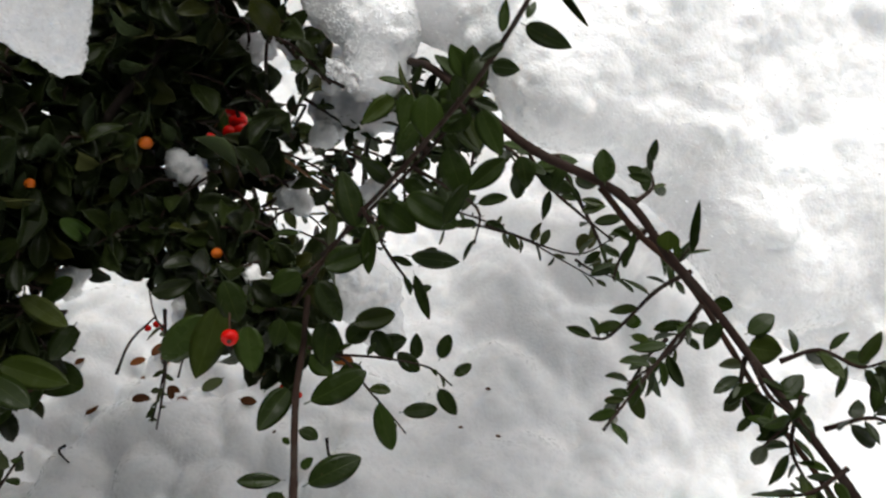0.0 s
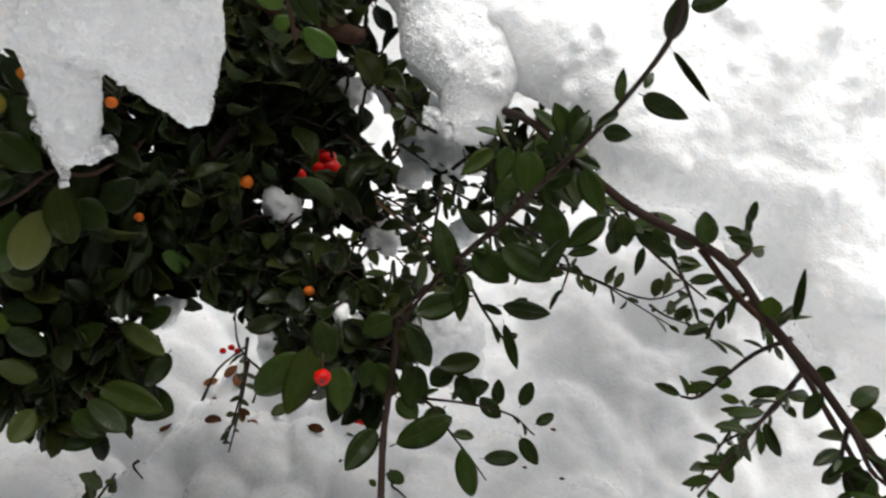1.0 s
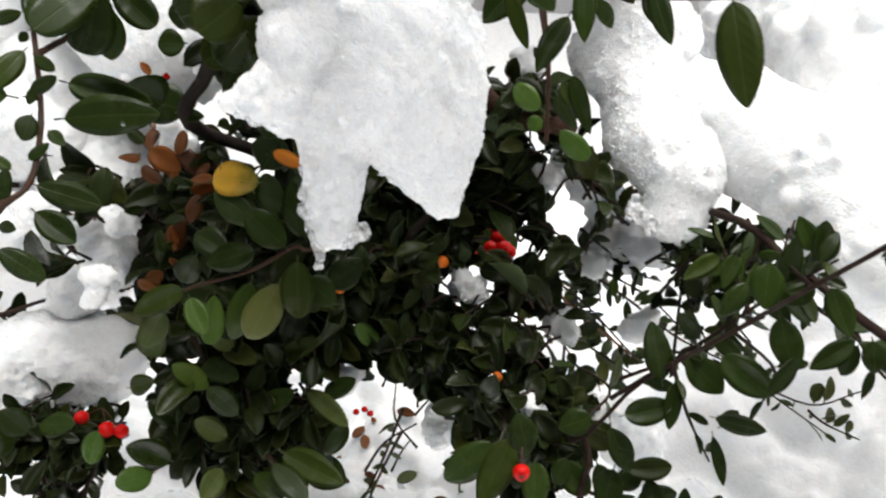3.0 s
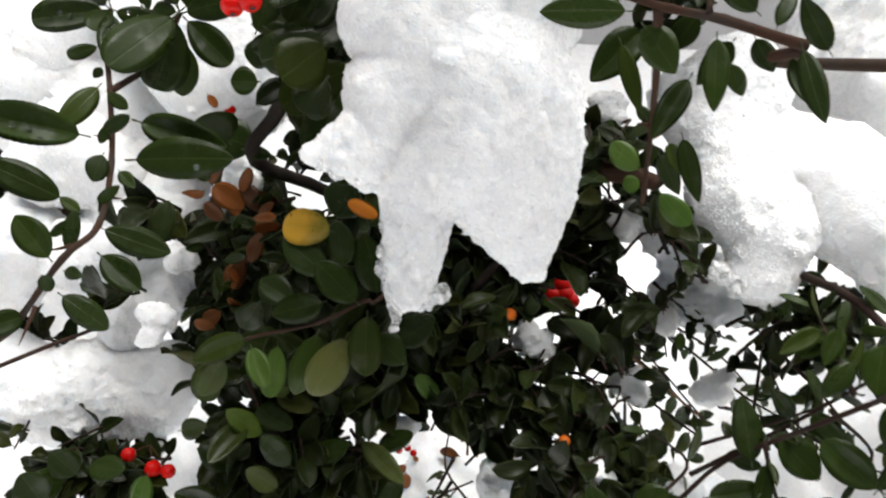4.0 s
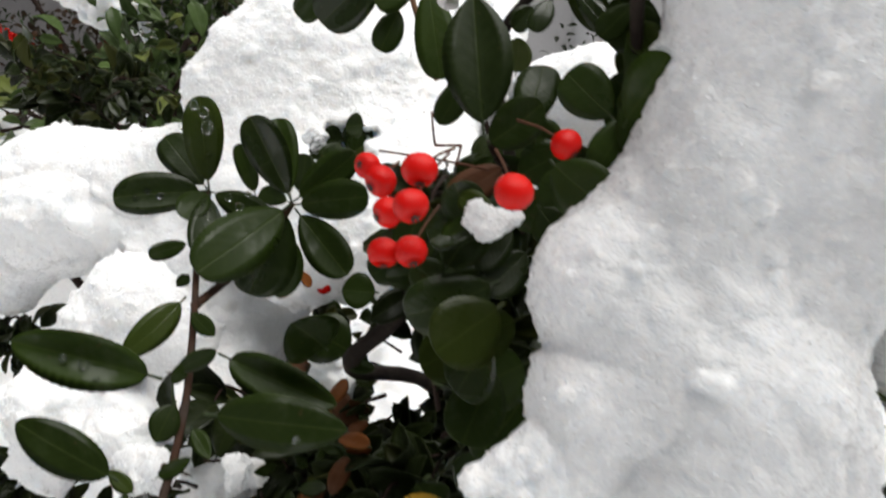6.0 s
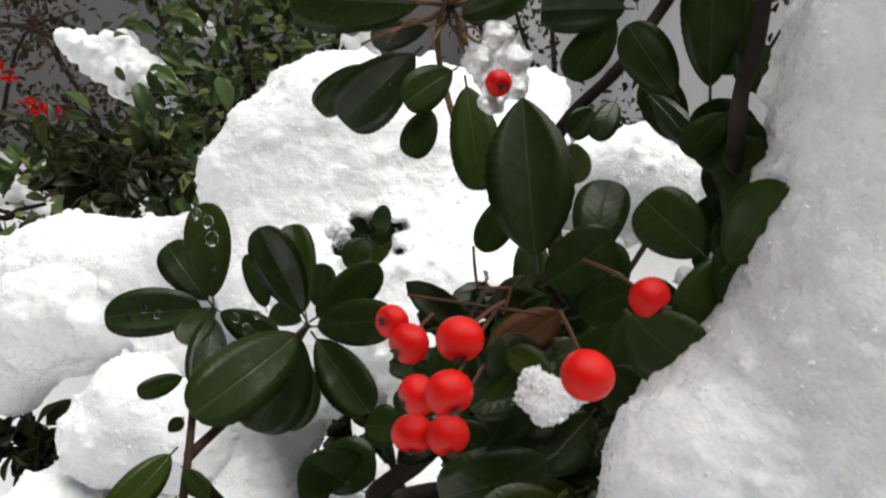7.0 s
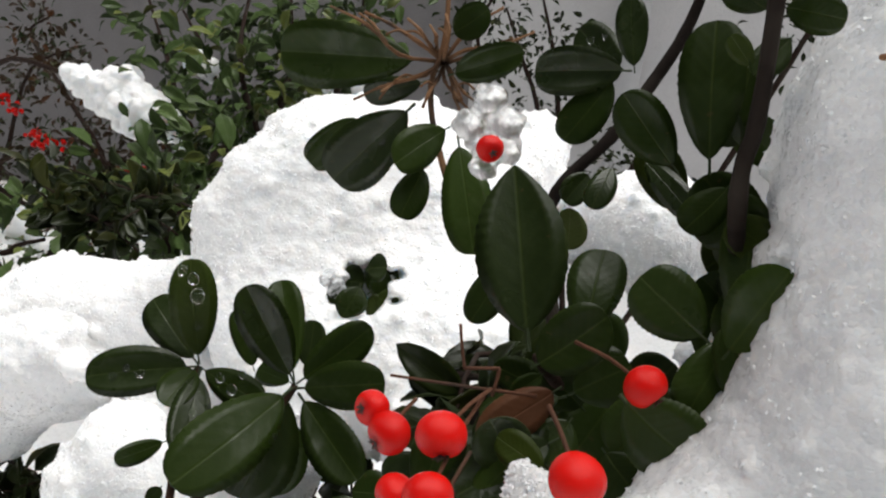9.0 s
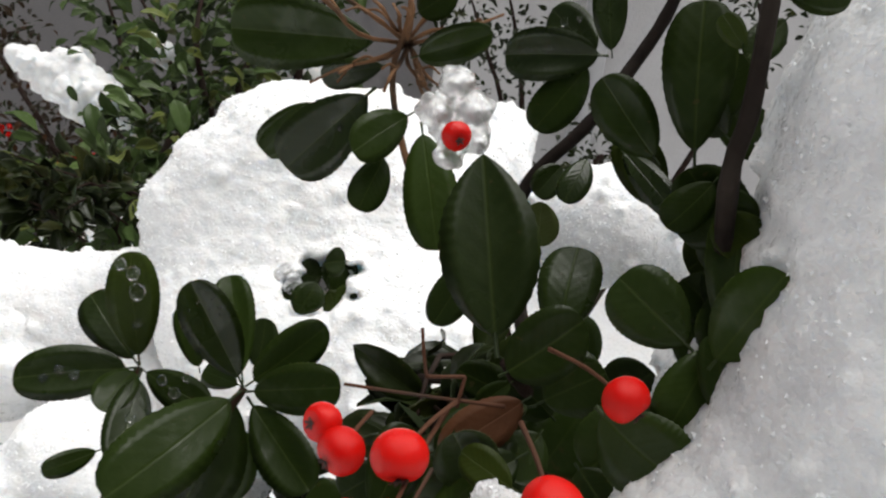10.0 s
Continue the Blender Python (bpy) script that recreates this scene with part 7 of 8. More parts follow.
berry(sprig, (-0.2899, 0.3458, 0.3588), 0.0055, stalk=(-0.3004, 0.3597, 0.3614))
berry(sprig, (-0.2800, 0.3470, 0.3585), 0.0048, stalk=(-0.3004, 0.3597, 0.3614))
berry(sprig, (-0.3075, 0.3476, 0.3640), 0.0048, stalk=(-0.3004, 0.3597, 0.3614))
berry(trunk, (-0.2867, 0.4937, 0.5409), 0.0044, stalk=(-0.2930, 0.5019, 0.5439))
berry(low_stem, (-0.0248, 0.4268, 0.2373), 0.0038)
berry(low_stem, (-0.0182, 0.4235, 0.2323), 0.0032)
berry(low_stem, (-0.0295, 0.4269, 0.2382), 0.0032)
berry(trunk, (-0.2125, 0.6025, 0.0879), 0.0038)
berry(trunk, (-0.2035, 0.6061, 0.0907), 0.0038)
berry(trunk, (-0.1966, 0.6043, 0.0874), 0.0038)
leaf(trunk_b, (-0.0886, 0.5883, 0.3923), (-0.0603, 0.5646, 0.3661), 0.0261, (0.07, -0.70, 0.71))
leaf(trunk_b, (-0.0583, 0.5824, 0.3704), (-0.0843, 0.6034, 0.3936), 0.0265, (0.06, -0.71, 0.70))
leaf(trunk_b, (-0.0789, 0.5634, 0.3654), (-0.0527, 0.5811, 0.3835), 0.0233, (0.14, -0.80, 0.58))
leaf(trunk_b, (-0.0986, 0.5911, 0.3662), (-0.0712, 0.6061, 0.3814), 0.0240, (0.14, -0.82, 0.56))
leaf(trunk_b, (-0.0680, 0.5766, 0.3499), (-0.0910, 0.5883, 0.3630), 0.0221, (0.05, -0.71, 0.71))
leaf(trunk_b, (-0.0633, 0.6149, 0.3759), (-0.0802, 0.5903, 0.3503), 0.0244, (0.18, -0.77, 0.61))
leaf(trunk_b, (-0.0963, 0.6143, 0.3910), (-0.0677, 0.6178, 0.3938), 0.0212, (0.05, -0.84, 0.54))
LINE = [(-0.1831, 0.2762, 0.3140), (-0.1591, 0.2869, 0.3408), (-0.1471, 0.3000, 0.3549)]
corner_twig = stem(shrub, LINE, 0.0012, 0.0006, name="twig")
leafy(corner_twig, LINE, 9, 0.0180, "green", 651, small=True, slim=0.45)
left_low = stem(shrub, [(-0.3000, 0.8000, 0.0000), (-0.2400, 0.5000, 0.3000), (-0.2163, 0.3490, 0.3604), (-0.1808, 0.3489, 0.3592), (-0.1571, 0.3589, 0.3545)], 0.0020, 0.0010)
leaf(left_low, (-0.1605, 0.3748, 0.3569), (-0.1383, 0.3788, 0.3605), 0.0155, (0.00, -0.67, 0.74))
leaf(left_low, (-0.1582, 0.3528, 0.3627), (-0.1272, 0.3377, 0.3602), 0.0217, (-0.09, -0.34, 0.93))
leaf(left_low, (-0.1641, 0.3415, 0.3508), (-0.1899, 0.3507, 0.3614), 0.0184, (0.20, -0.44, 0.88))
leaf(left_low, (-0.1612, 0.3335, 0.3568), (-0.1866, 0.3157, 0.3532), 0.0164, (0.29, -0.57, 0.77))
leaf(left_low, (-0.1854, 0.3331, 0.3571), (-0.2090, 0.3268, 0.3511), 0.0152, (-0.01, -0.68, 0.74))
leaf(left_low, (-0.1488, 0.3474, 0.3712), (-0.1555, 0.3292, 0.3520), 0.0104, (0.32, -0.74, 0.59))
LINE = [(-0.2952, 0.3434, 0.3413), (-0.2993, 0.3354, 0.3325), (-0.3005, 0.3100, 0.3183), (-0.3015, 0.2854, 0.3049)]
dark_twig = stem(shrub, LINE, 0.0016, 0.0010, name="twig")
leafy(dark_twig, LINE, 10, 0.0130, "green", 610, small=True, slim=0.3)
LINE = [(-0.1186, 0.4491, 0.2741), (-0.1446, 0.4696, 0.1798), (-0.1632, 0.4622, 0.1139)]
litter_twig = stem(shrub, LINE, 0.0014, 0.0008, name="twig")
leafy(litter_twig, LINE, 7, 0.0140, "olive", 620, small=True, slim=0.4)
LINE = [(-0.1196, 0.4585, 0.2912), (-0.1437, 0.4769, 0.1925), (-0.1667, 0.4657, 0.1209)]
lit_b = stem(shrub, LINE, 0.0014, 0.0008, name="twig")
leafy(lit_b, LINE, 10, 0.0180, "olive", 621, small=True, slim=0.4)
leaf(trunk, (-0.2974, 0.5376, 0.6012), (-0.2875, 0.5481, 0.6151), 0.0197, (0.38, -0.85, 0.37))
leaf(trunk, (-0.2896, 0.5293, 0.6069), (-0.2729, 0.5332, 0.6003), 0.0163, (0.38, -0.80, 0.47))
leaf(trunk, (-0.2914, 0.5295, 0.6093), (-0.2774, 0.5254, 0.5873), 0.0126, (0.44, -0.79, 0.43))
leaf(trunk, (-0.2930, 0.5239, 0.6141), (-0.2941, 0.5107, 0.6018), 0.0149, (0.47, -0.62, 0.62))
leaf(trunk, (-0.2838, 0.5346, 0.6209), (-0.2914, 0.5262, 0.6223), 0.0134, (0.71, -0.58, 0.40))
leaf(trunk, (-0.2848, 0.5430, 0.6144), (-0.2763, 0.5373, 0.5942), 0.0111, (0.41, -0.82, 0.40))
leaf(trunk, (-0.2905, 0.5416, 0.6166), (-0.2894, 0.5350, 0.6011), 0.0111, (0.42, -0.82, 0.38))
leaf(trunk, (-0.2986, 0.5395, 0.6064), (-0.3120, 0.5346, 0.6081), 0.0169, (0.35, -0.82, 0.45))
leaf(trunk, (-0.3056, 0.5243, 0.6107), (-0.3021, 0.5188, 0.5957), 0.0163, (0.48, -0.78, 0.39))
leaf(trunk, (-0.2744, 0.4413, 0.5158), (-0.2816, 0.4649, 0.5210), 0.0134, (-0.37, -0.30, 0.88), "brown")
leaf(trunk, (-0.2378, 0.4279, 0.5116), (-0.2267, 0.4265, 0.5227), 0.0052, (-0.12, -0.99, 0.00), "brown")
leaf(trunk, (-0.2489, 0.4296, 0.4880), (-0.2424, 0.4098, 0.4827), 0.0100, (-0.18, -0.31, 0.93), "brown")
leaf(trunk, (-0.2466, 0.4092, 0.5169), (-0.2264, 0.4060, 0.5241), 0.0119, (-0.06, -0.96, -0.27))
leaf(trunk, (-0.2334, 0.3671, 0.4571), (-0.2559, 0.3751, 0.4464), 0.0079, (-0.49, -0.27, 0.83))
leaf(trunk, (-0.2359, 0.4122, 0.5232), (-0.2327, 0.3936, 0.5270), 0.0055, (0.81, 0.25, 0.53))
leaf(trunk, (-0.2422, 0.4348, 0.4869), (-0.2459, 0.4262, 0.4784), 0.0067, (0.65, -0.66, 0.38), "brown")
leaf(trunk, (-0.2588, 0.4324, 0.4971), (-0.2557, 0.4461, 0.4906), 0.0078, (0.35, 0.34, 0.87))
leaf(trunk, (-0.2432, 0.3872, 0.4897), (-0.2420, 0.4017, 0.4774), 0.0057, (0.76, 0.38, 0.53))
leaf(trunk, (-0.2343, 0.4407, 0.5214), (-0.2436, 0.4407, 0.5063), 0.0082, (0.59, -0.72, -0.37))
leaf(trunk, (-0.2426, 0.4293, 0.5538), (-0.2239, 0.4272, 0.5546), 0.0083, (-0.12, -0.91, 0.41))
leaf(trunk, (-0.2451, 0.3775, 0.4639), (-0.2503, 0.3680, 0.4753), 0.0079, (0.69, -0.68, -0.25), "brown")
leaf(trunk, (-0.2947, 0.4841, 0.5546), (-0.2881, 0.4818, 0.5468), 0.0055, (0.51, -0.61, 0.61), "brown")
leaf(trunk, (-0.2567, 0.4092, 0.5364), (-0.2761, 0.4153, 0.5238), 0.0091, (0.04, -0.87, -0.49), "brown")
leaf(trunk, (-0.2524, 0.4305, 0.5043), (-0.2635, 0.4479, 0.5119), 0.0116, (-0.38, -0.56, 0.73), "brown")
leaf(trunk, (-0.2413, 0.4163, 0.4440), (-0.2481, 0.4163, 0.4226), 0.0108, (-0.50, -0.85, 0.16), "brown")
leaf(trunk, (-0.2614, 0.4064, 0.4993), (-0.2649, 0.3926, 0.5065), 0.0060, (0.97, -0.13, 0.22))
leaf(trunk, (-0.2270, 0.4094, 0.5218), (-0.2340, 0.3994, 0.5268), 0.0066, (0.62, -0.04, 0.78))
leaf(trunk, (-0.2571, 0.3994, 0.4620), (-0.2629, 0.4155, 0.4677), 0.0081, (0.12, -0.30, 0.95))
leaf(trunk, (-0.2393, 0.3913, 0.4821), (-0.2487, 0.4119, 0.4825), 0.0078, (0.41, 0.17, 0.89), "brown")
leaf(trunk, (-0.2352, 0.4183, 0.4987), (-0.2375, 0.4184, 0.4783), 0.0079, (0.22, -0.98, -0.03))
leaf(trunk, (-0.2464, 0.3910, 0.4787), (-0.2574, 0.4085, 0.4827), 0.0102, (0.63, 0.22, 0.75))
leaf(trunk, (-0.2187, 0.4164, 0.5200), (-0.2375, 0.4227, 0.5127), 0.0094, (-0.39, -0.12, 0.91), "brown")
leaf(trunk, (-0.2714, 0.4504, 0.5225), (-0.2768, 0.4588, 0.5300), 0.0060, (0.56, -0.32, 0.76), "brown")
leaf(trunk, (-0.2538, 0.4114, 0.5410), (-0.2579, 0.4046, 0.5568), 0.0072, (0.75, -0.65, -0.08))
leaf(trunk, (-0.2370, 0.3943, 0.4671), (-0.2400, 0.3893, 0.4802), 0.0069, (0.27, -0.92, -0.29), "brown")
leaf(trunk, (-0.2474, 0.4062, 0.4874), (-0.2400, 0.3990, 0.4831), 0.0050, (0.00, -0.50, 0.87), "brown")
leaf(trunk, (-0.2296, 0.3768, 0.4609), (-0.2162, 0.3784, 0.4639), 0.0080, (-0.20, -0.16, 0.97))
leaf(trunk, (-0.2511, 0.4155, 0.4928), (-0.2570, 0.4125, 0.5021), 0.0053, (0.80, -0.49, 0.35))
leaf(trunk, (-0.2465, 0.4274, 0.5244), (-0.2375, 0.4259, 0.5433), 0.0073, (0.33, -0.91, -0.23), "brown")
leaf(trunk, (-0.2378, 0.4531, 0.5015), (-0.2406, 0.4399, 0.5192), 0.0083, (0.44, -0.75, -0.49), "brown")
leaf(trunk, (-0.2517, 0.4163, 0.5113), (-0.2637, 0.4176, 0.5222), 0.0093, (0.18, -0.94, 0.30), "brown")
leaf(trunk, (-0.2431, 0.4269, 0.4995), (-0.2241, 0.4274, 0.5092), 0.0128, (0.20, -0.92, -0.33), "brown")
leaf(trunk, (-0.2480, 0.3996, 0.4970), (-0.2353, 0.4037, 0.4991), 0.0084, (-0.06, -0.29, 0.95))
tube(outer_wood, [(-0.1159, 0.4943, 0.2519), (-0.1176, 0.5060, 0.2816), (-0.1084, 0.5113, 0.3174)], 0.0011, 0.0006, 5, 3)
tube(outer_wood, [(-0.1116, 0.4659, 0.2768), (-0.0917, 0.4782, 0.3035), (-0.0628, 0.4786, 0.3302)], 0.0011, 0.0006, 5, 3)
tube(outer_wood, [(-0.1246, 0.3755, 0.3241), (-0.1126, 0.3842, 0.3478), (-0.0905, 0.3837, 0.3746)], 0.0011, 0.0006, 5, 3)
tube(outer_wood, [(-0.1375, 0.4820, 0.1695), (-0.1307, 0.4872, 0.1900), (-0.1207, 0.4847, 0.2166)], 0.0011, 0.0006, 5, 3)
tube(outer_wood, [(-0.1045, 0.4437, 0.2656), (-0.1232, 0.4486, 0.2903), (-0.1229, 0.4524, 0.3258)], 0.0011, 0.0006, 5, 3)
tube(outer_wood, [(-0.0922, 0.4122, 0.3658), (-0.0865, 0.4150, 0.3838), (-0.0763, 0.4097, 0.4069)], 0.0011, 0.0006, 5, 3)
tube(outer_wood, [(-0.1536, 0.5166, 0.2437), (-0.1472, 0.5215, 0.2640), (-0.1358, 0.5184, 0.2895)], 0.0011, 0.0006, 5, 3)
tube(outer_wood, [(-0.0836, 0.4429, 0.3355), (-0.1017, 0.4491, 0.3614), (-0.1104, 0.4528, 0.3985)], 0.0011, 0.0006, 5, 3)
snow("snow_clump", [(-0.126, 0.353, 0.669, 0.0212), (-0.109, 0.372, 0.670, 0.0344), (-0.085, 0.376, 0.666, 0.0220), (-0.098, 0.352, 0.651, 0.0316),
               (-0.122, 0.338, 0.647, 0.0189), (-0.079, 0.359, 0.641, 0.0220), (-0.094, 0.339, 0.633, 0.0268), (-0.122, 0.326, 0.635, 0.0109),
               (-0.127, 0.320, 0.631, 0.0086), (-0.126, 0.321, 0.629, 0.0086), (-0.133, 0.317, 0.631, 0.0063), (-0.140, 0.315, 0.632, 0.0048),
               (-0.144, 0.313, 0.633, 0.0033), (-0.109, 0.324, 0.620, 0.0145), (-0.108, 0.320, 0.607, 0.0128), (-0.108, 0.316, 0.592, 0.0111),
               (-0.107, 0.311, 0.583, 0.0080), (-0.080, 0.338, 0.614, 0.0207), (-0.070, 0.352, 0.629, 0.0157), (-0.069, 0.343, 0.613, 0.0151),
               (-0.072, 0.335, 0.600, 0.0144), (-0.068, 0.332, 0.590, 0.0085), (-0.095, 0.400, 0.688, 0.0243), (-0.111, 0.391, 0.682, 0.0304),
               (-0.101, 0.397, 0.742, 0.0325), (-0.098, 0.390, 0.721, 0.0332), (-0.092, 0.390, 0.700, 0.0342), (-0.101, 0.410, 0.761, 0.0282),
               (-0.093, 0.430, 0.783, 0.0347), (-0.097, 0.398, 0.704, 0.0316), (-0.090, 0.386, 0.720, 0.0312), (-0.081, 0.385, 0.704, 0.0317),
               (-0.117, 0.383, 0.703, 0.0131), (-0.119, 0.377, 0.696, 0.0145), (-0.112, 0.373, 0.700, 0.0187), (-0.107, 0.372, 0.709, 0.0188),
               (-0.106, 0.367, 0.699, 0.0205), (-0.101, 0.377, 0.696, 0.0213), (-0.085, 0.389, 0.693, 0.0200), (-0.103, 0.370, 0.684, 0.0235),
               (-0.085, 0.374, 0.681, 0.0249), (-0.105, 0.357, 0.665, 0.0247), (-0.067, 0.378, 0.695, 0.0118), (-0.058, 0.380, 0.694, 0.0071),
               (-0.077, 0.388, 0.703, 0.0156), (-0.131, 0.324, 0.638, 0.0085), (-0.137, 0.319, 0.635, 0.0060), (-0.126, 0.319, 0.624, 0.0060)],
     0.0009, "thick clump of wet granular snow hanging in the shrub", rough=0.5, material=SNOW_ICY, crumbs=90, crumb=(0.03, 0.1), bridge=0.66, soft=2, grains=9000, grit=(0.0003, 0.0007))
snow("snow_clump", [(0.045, 0.474, 0.531, 0.0248), (0.045, 0.459, 0.513, 0.0182), (0.024, 0.492, 0.540, 0.0254), (0.053, 0.500, 0.544, 0.0237),
               (0.013, 0.520, 0.559, 0.0242), (0.017, 0.548, 0.576, 0.0318), (-0.001, 0.520, 0.561, 0.0156), (-0.008, 0.547, 0.563, 0.0216)],
     0.0016, "melting snow clump with icy edge on a branch", bridge=1.0, crumbs=60, crumb=(0.05, 0.16), rough=0.8, soft=8, grains=16000, grit=(0.0005, 0.0012))
snow("snow_clump", [(-0.019, 0.526, 0.494, 0.0123), (-0.006, 0.520, 0.484, 0.0146), (0.011, 0.522, 0.469, 0.0164), (0.009, 0.514, 0.443, 0.0143),
               (0.028, 0.513, 0.439, 0.0179), (0.047, 0.517, 0.441, 0.0143), (0.032, 0.520, 0.462, 0.0156)],
     0.0016, "melting snow caught between the twigs", crumbs=40, crumb=(0.06, 0.2), soft=3, material=SNOW_ICY)
snow("snow_bank", [(0.141, 0.429, 0.523, 0.0323), (0.173, 0.421, 0.513, 0.0231), (0.127, 0.472, 0.539, 0.0420), (0.079, 0.503, 0.544, 0.0355),
               (0.044, 0.528, 0.544, 0.0318), (0.199, 0.490, 0.527, 0.0676), (0.229, 0.430, 0.491, 0.0420), (0.258, 0.403, 0.462, 0.0420),
               (0.280, 0.378, 0.434, 0.0355), (0.303, 0.545, 0.480, 0.1016), (0.355, 0.474, 0.433, 0.0977), (0.179, 0.603, 0.546, 0.0781),
               (0.360, 0.390, 0.401, 0.0518), (0.357, 0.767, 0.525, 0.1563), (0.152, 0.711, 0.545, 0.0902)],
     0.0019, "broad bank of snow weighing down the branches", rough=0.6, soft=12, crumbs=120, crumb=(0.05, 0.16), bridge=1.0, grains=16000, grit=(0.0005, 0.0012))
snow("snow_clump", [(0.041, 0.387, 0.397, 0.0207), (0.050, 0.375, 0.382, 0.0145), (0.027, 0.396, 0.394, 0.0148), (0.055, 0.369, 0.374, 0.0090)],
     0.0015, "small snow clump with glassy melting edge", crumbs=40, crumb=(0.06, 0.2), soft=3, material=SNOW_ICY)
snow("snow_bank", [(-0.456, 0.513, 0.535, 0.0366), (-0.485, 0.501, 0.531, 0.0366), (-0.423, 0.516, 0.527, 0.0239), (-0.377, 0.512, 0.469, 0.0496),
               (-0.397, 0.517, 0.500, 0.0406), (-0.351, 0.538, 0.494, 0.0331), (-0.308, 0.563, 0.509, 0.0227), (-0.431, 0.436, 0.442, 0.0313),
               (-0.391, 0.442, 0.433, 0.0273), (-0.357, 0.476, 0.448, 0.0358), (-0.432, 0.417, 0.416, 0.0234), (-0.335, 0.451, 0.407, 0.0239),
               (-0.357, 0.431, 0.390, 0.0199)],
     0.0020, "patchy snow caught between the leaves", crumbs=30, crumb=(0.06, 0.2), bridge=0.6, grains=14000, grit=(0.0005, 0.0012))
snow("snow_pad", [(-0.375, 0.400, 0.339, 0.0426), (-0.341, 0.414, 0.344, 0.0345), (-0.406, 0.391, 0.338, 0.0345), (-0.442, 0.394, 0.357, 0.0284),
               (-0.329, 0.428, 0.357, 0.0183), (-0.359, 0.391, 0.320, 0.0183), (-0.325, 0.386, 0.318, 0.0072)],
     0.0018, "rounded pad of snow on the lower twigs", crumbs=40, crumb=(0.04, 0.15), bridge=0.7, grains=9000, grit=(0.0005, 0.0012))
snow("snow_bank", [(-0.349, 0.595, 0.632, 0.0517), (-0.373, 0.563, 0.636, 0.0262), (-0.386, 0.549, 0.618, 0.0231), (-0.318, 0.619, 0.631, 0.0496),
               (-0.282, 0.605, 0.619, 0.0410), (-0.303, 0.571, 0.602, 0.0335), (-0.357, 0.550, 0.607, 0.0259), (-0.355, 0.537, 0.589, 0.0255),
               (-0.333, 0.541, 0.590, 0.0282), (-0.379, 0.545, 0.604, 0.0216), (-0.266, 0.573, 0.598, 0.0326), (-0.379, 0.594, 0.658, 0.0145),
               (-0.273, 0.534, 0.584, 0.0264), (-0.246, 0.544, 0.581, 0.0347), (-0.337, 0.553, 0.607, 0.0240), (-0.276, 0.659, 0.628, 0.0415),
               (-0.267, 0.705, 0.644, 0.0221), (-0.248, 0.517, 0.563, 0.0307), (-0.308, 0.528, 0.577, 0.0300), (-0.277, 0.525, 0.568, 0.0292),
               (-0.347, 0.520, 0.569, 0.0278), (-0.378, 0.538, 0.586, 0.0231), (-0.311, 0.512, 0.545, 0.0314), (-0.183, 0.669, 0.616, 0.0364),
               (-0.156, 0.675, 0.605, 0.0231), (-0.214, 0.677, 0.610, 0.0276)],
     0.0014, "smooth heap of bright snow on top of the shrub", rough=0.45, soft=8, crumbs=90, crumb=(0.04, 0.14), bridge=0.9, grains=16000, grit=(0.0004, 0.0011), dents=(((-0.294, 0.533, 0.600), 0.022, (-0.011, 0.026, -0.013)),))
snow("snow_bank", [(-0.442, 0.529, 0.548, 0.0380), (-0.503, 0.521, 0.535, 0.0432), (-0.517, 0.504, 0.511, 0.0397), (-0.467, 0.508, 0.525, 0.0331),
               (-0.410, 0.534, 0.580, 0.0142), (-0.405, 0.477, 0.504, 0.0316), (-0.415, 0.466, 0.490, 0.0286), (-0.375, 0.481, 0.484, 0.0286),
               (-0.522, 0.487, 0.478, 0.0207)],
     0.0017, "smooth heap of snow on the lower branches", rough=0.45, soft=8, crumbs=90, crumb=(0.04, 0.14), bridge=0.9, grains=16000, grit=(0.0004, 0.0011))
snow("snow_scrap", [(-0.0723, 0.4383, 0.4541, 0.0047), (-0.0746, 0.4397, 0.4466, 0.0066), (-0.0647, 0.4398, 0.4522, 0.0050), (-0.0729, 0.4365, 0.4555, 0.0070), (-0.0627, 0.4368, 0.4439, 0.0048), (-0.0704, 0.4365, 0.4459, 0.0068)],
     0.0016, "scrap of melting snow caught between the twigs", crumbs=24, crumb=(0.12, 0.35), soft=2, rough=0.8, grains=900, grit=(0.0005, 0.0011))
snow("snow_scrap", [(-0.0067, 0.4471, 0.4272, 0.0065), (-0.0119, 0.4445, 0.4265, 0.0047), (-0.0042, 0.4387, 0.4197, 0.0053), (-0.0051, 0.4446, 0.4199, 0.0070), (-0.0113, 0.4432, 0.4230, 0.0057), (-0.0165, 0.4456, 0.4217, 0.0045)],
     0.0016, "scrap of melting snow caught between the twigs", crumbs=24, crumb=(0.12, 0.35), soft=2, rough=0.8, grains=900, grit=(0.0005, 0.0011))
snow("snow_scrap", [(0.0363, 0.4629, 0.4106, 0.0068), (0.0433, 0.4725, 0.4094, 0.0056), (0.0415, 0.4708, 0.4138, 0.0059), (0.0414, 0.4621, 0.4099, 0.0069), (0.0478, 0.4671, 0.4212, 0.0057), (0.0472, 0.4630, 0.4135, 0.0061)],
     0.0016, "scrap of melting snow caught between the twigs", crumbs=24, crumb=(0.12, 0.35), soft=2, rough=0.8, grains=900, grit=(0.0005, 0.0011))
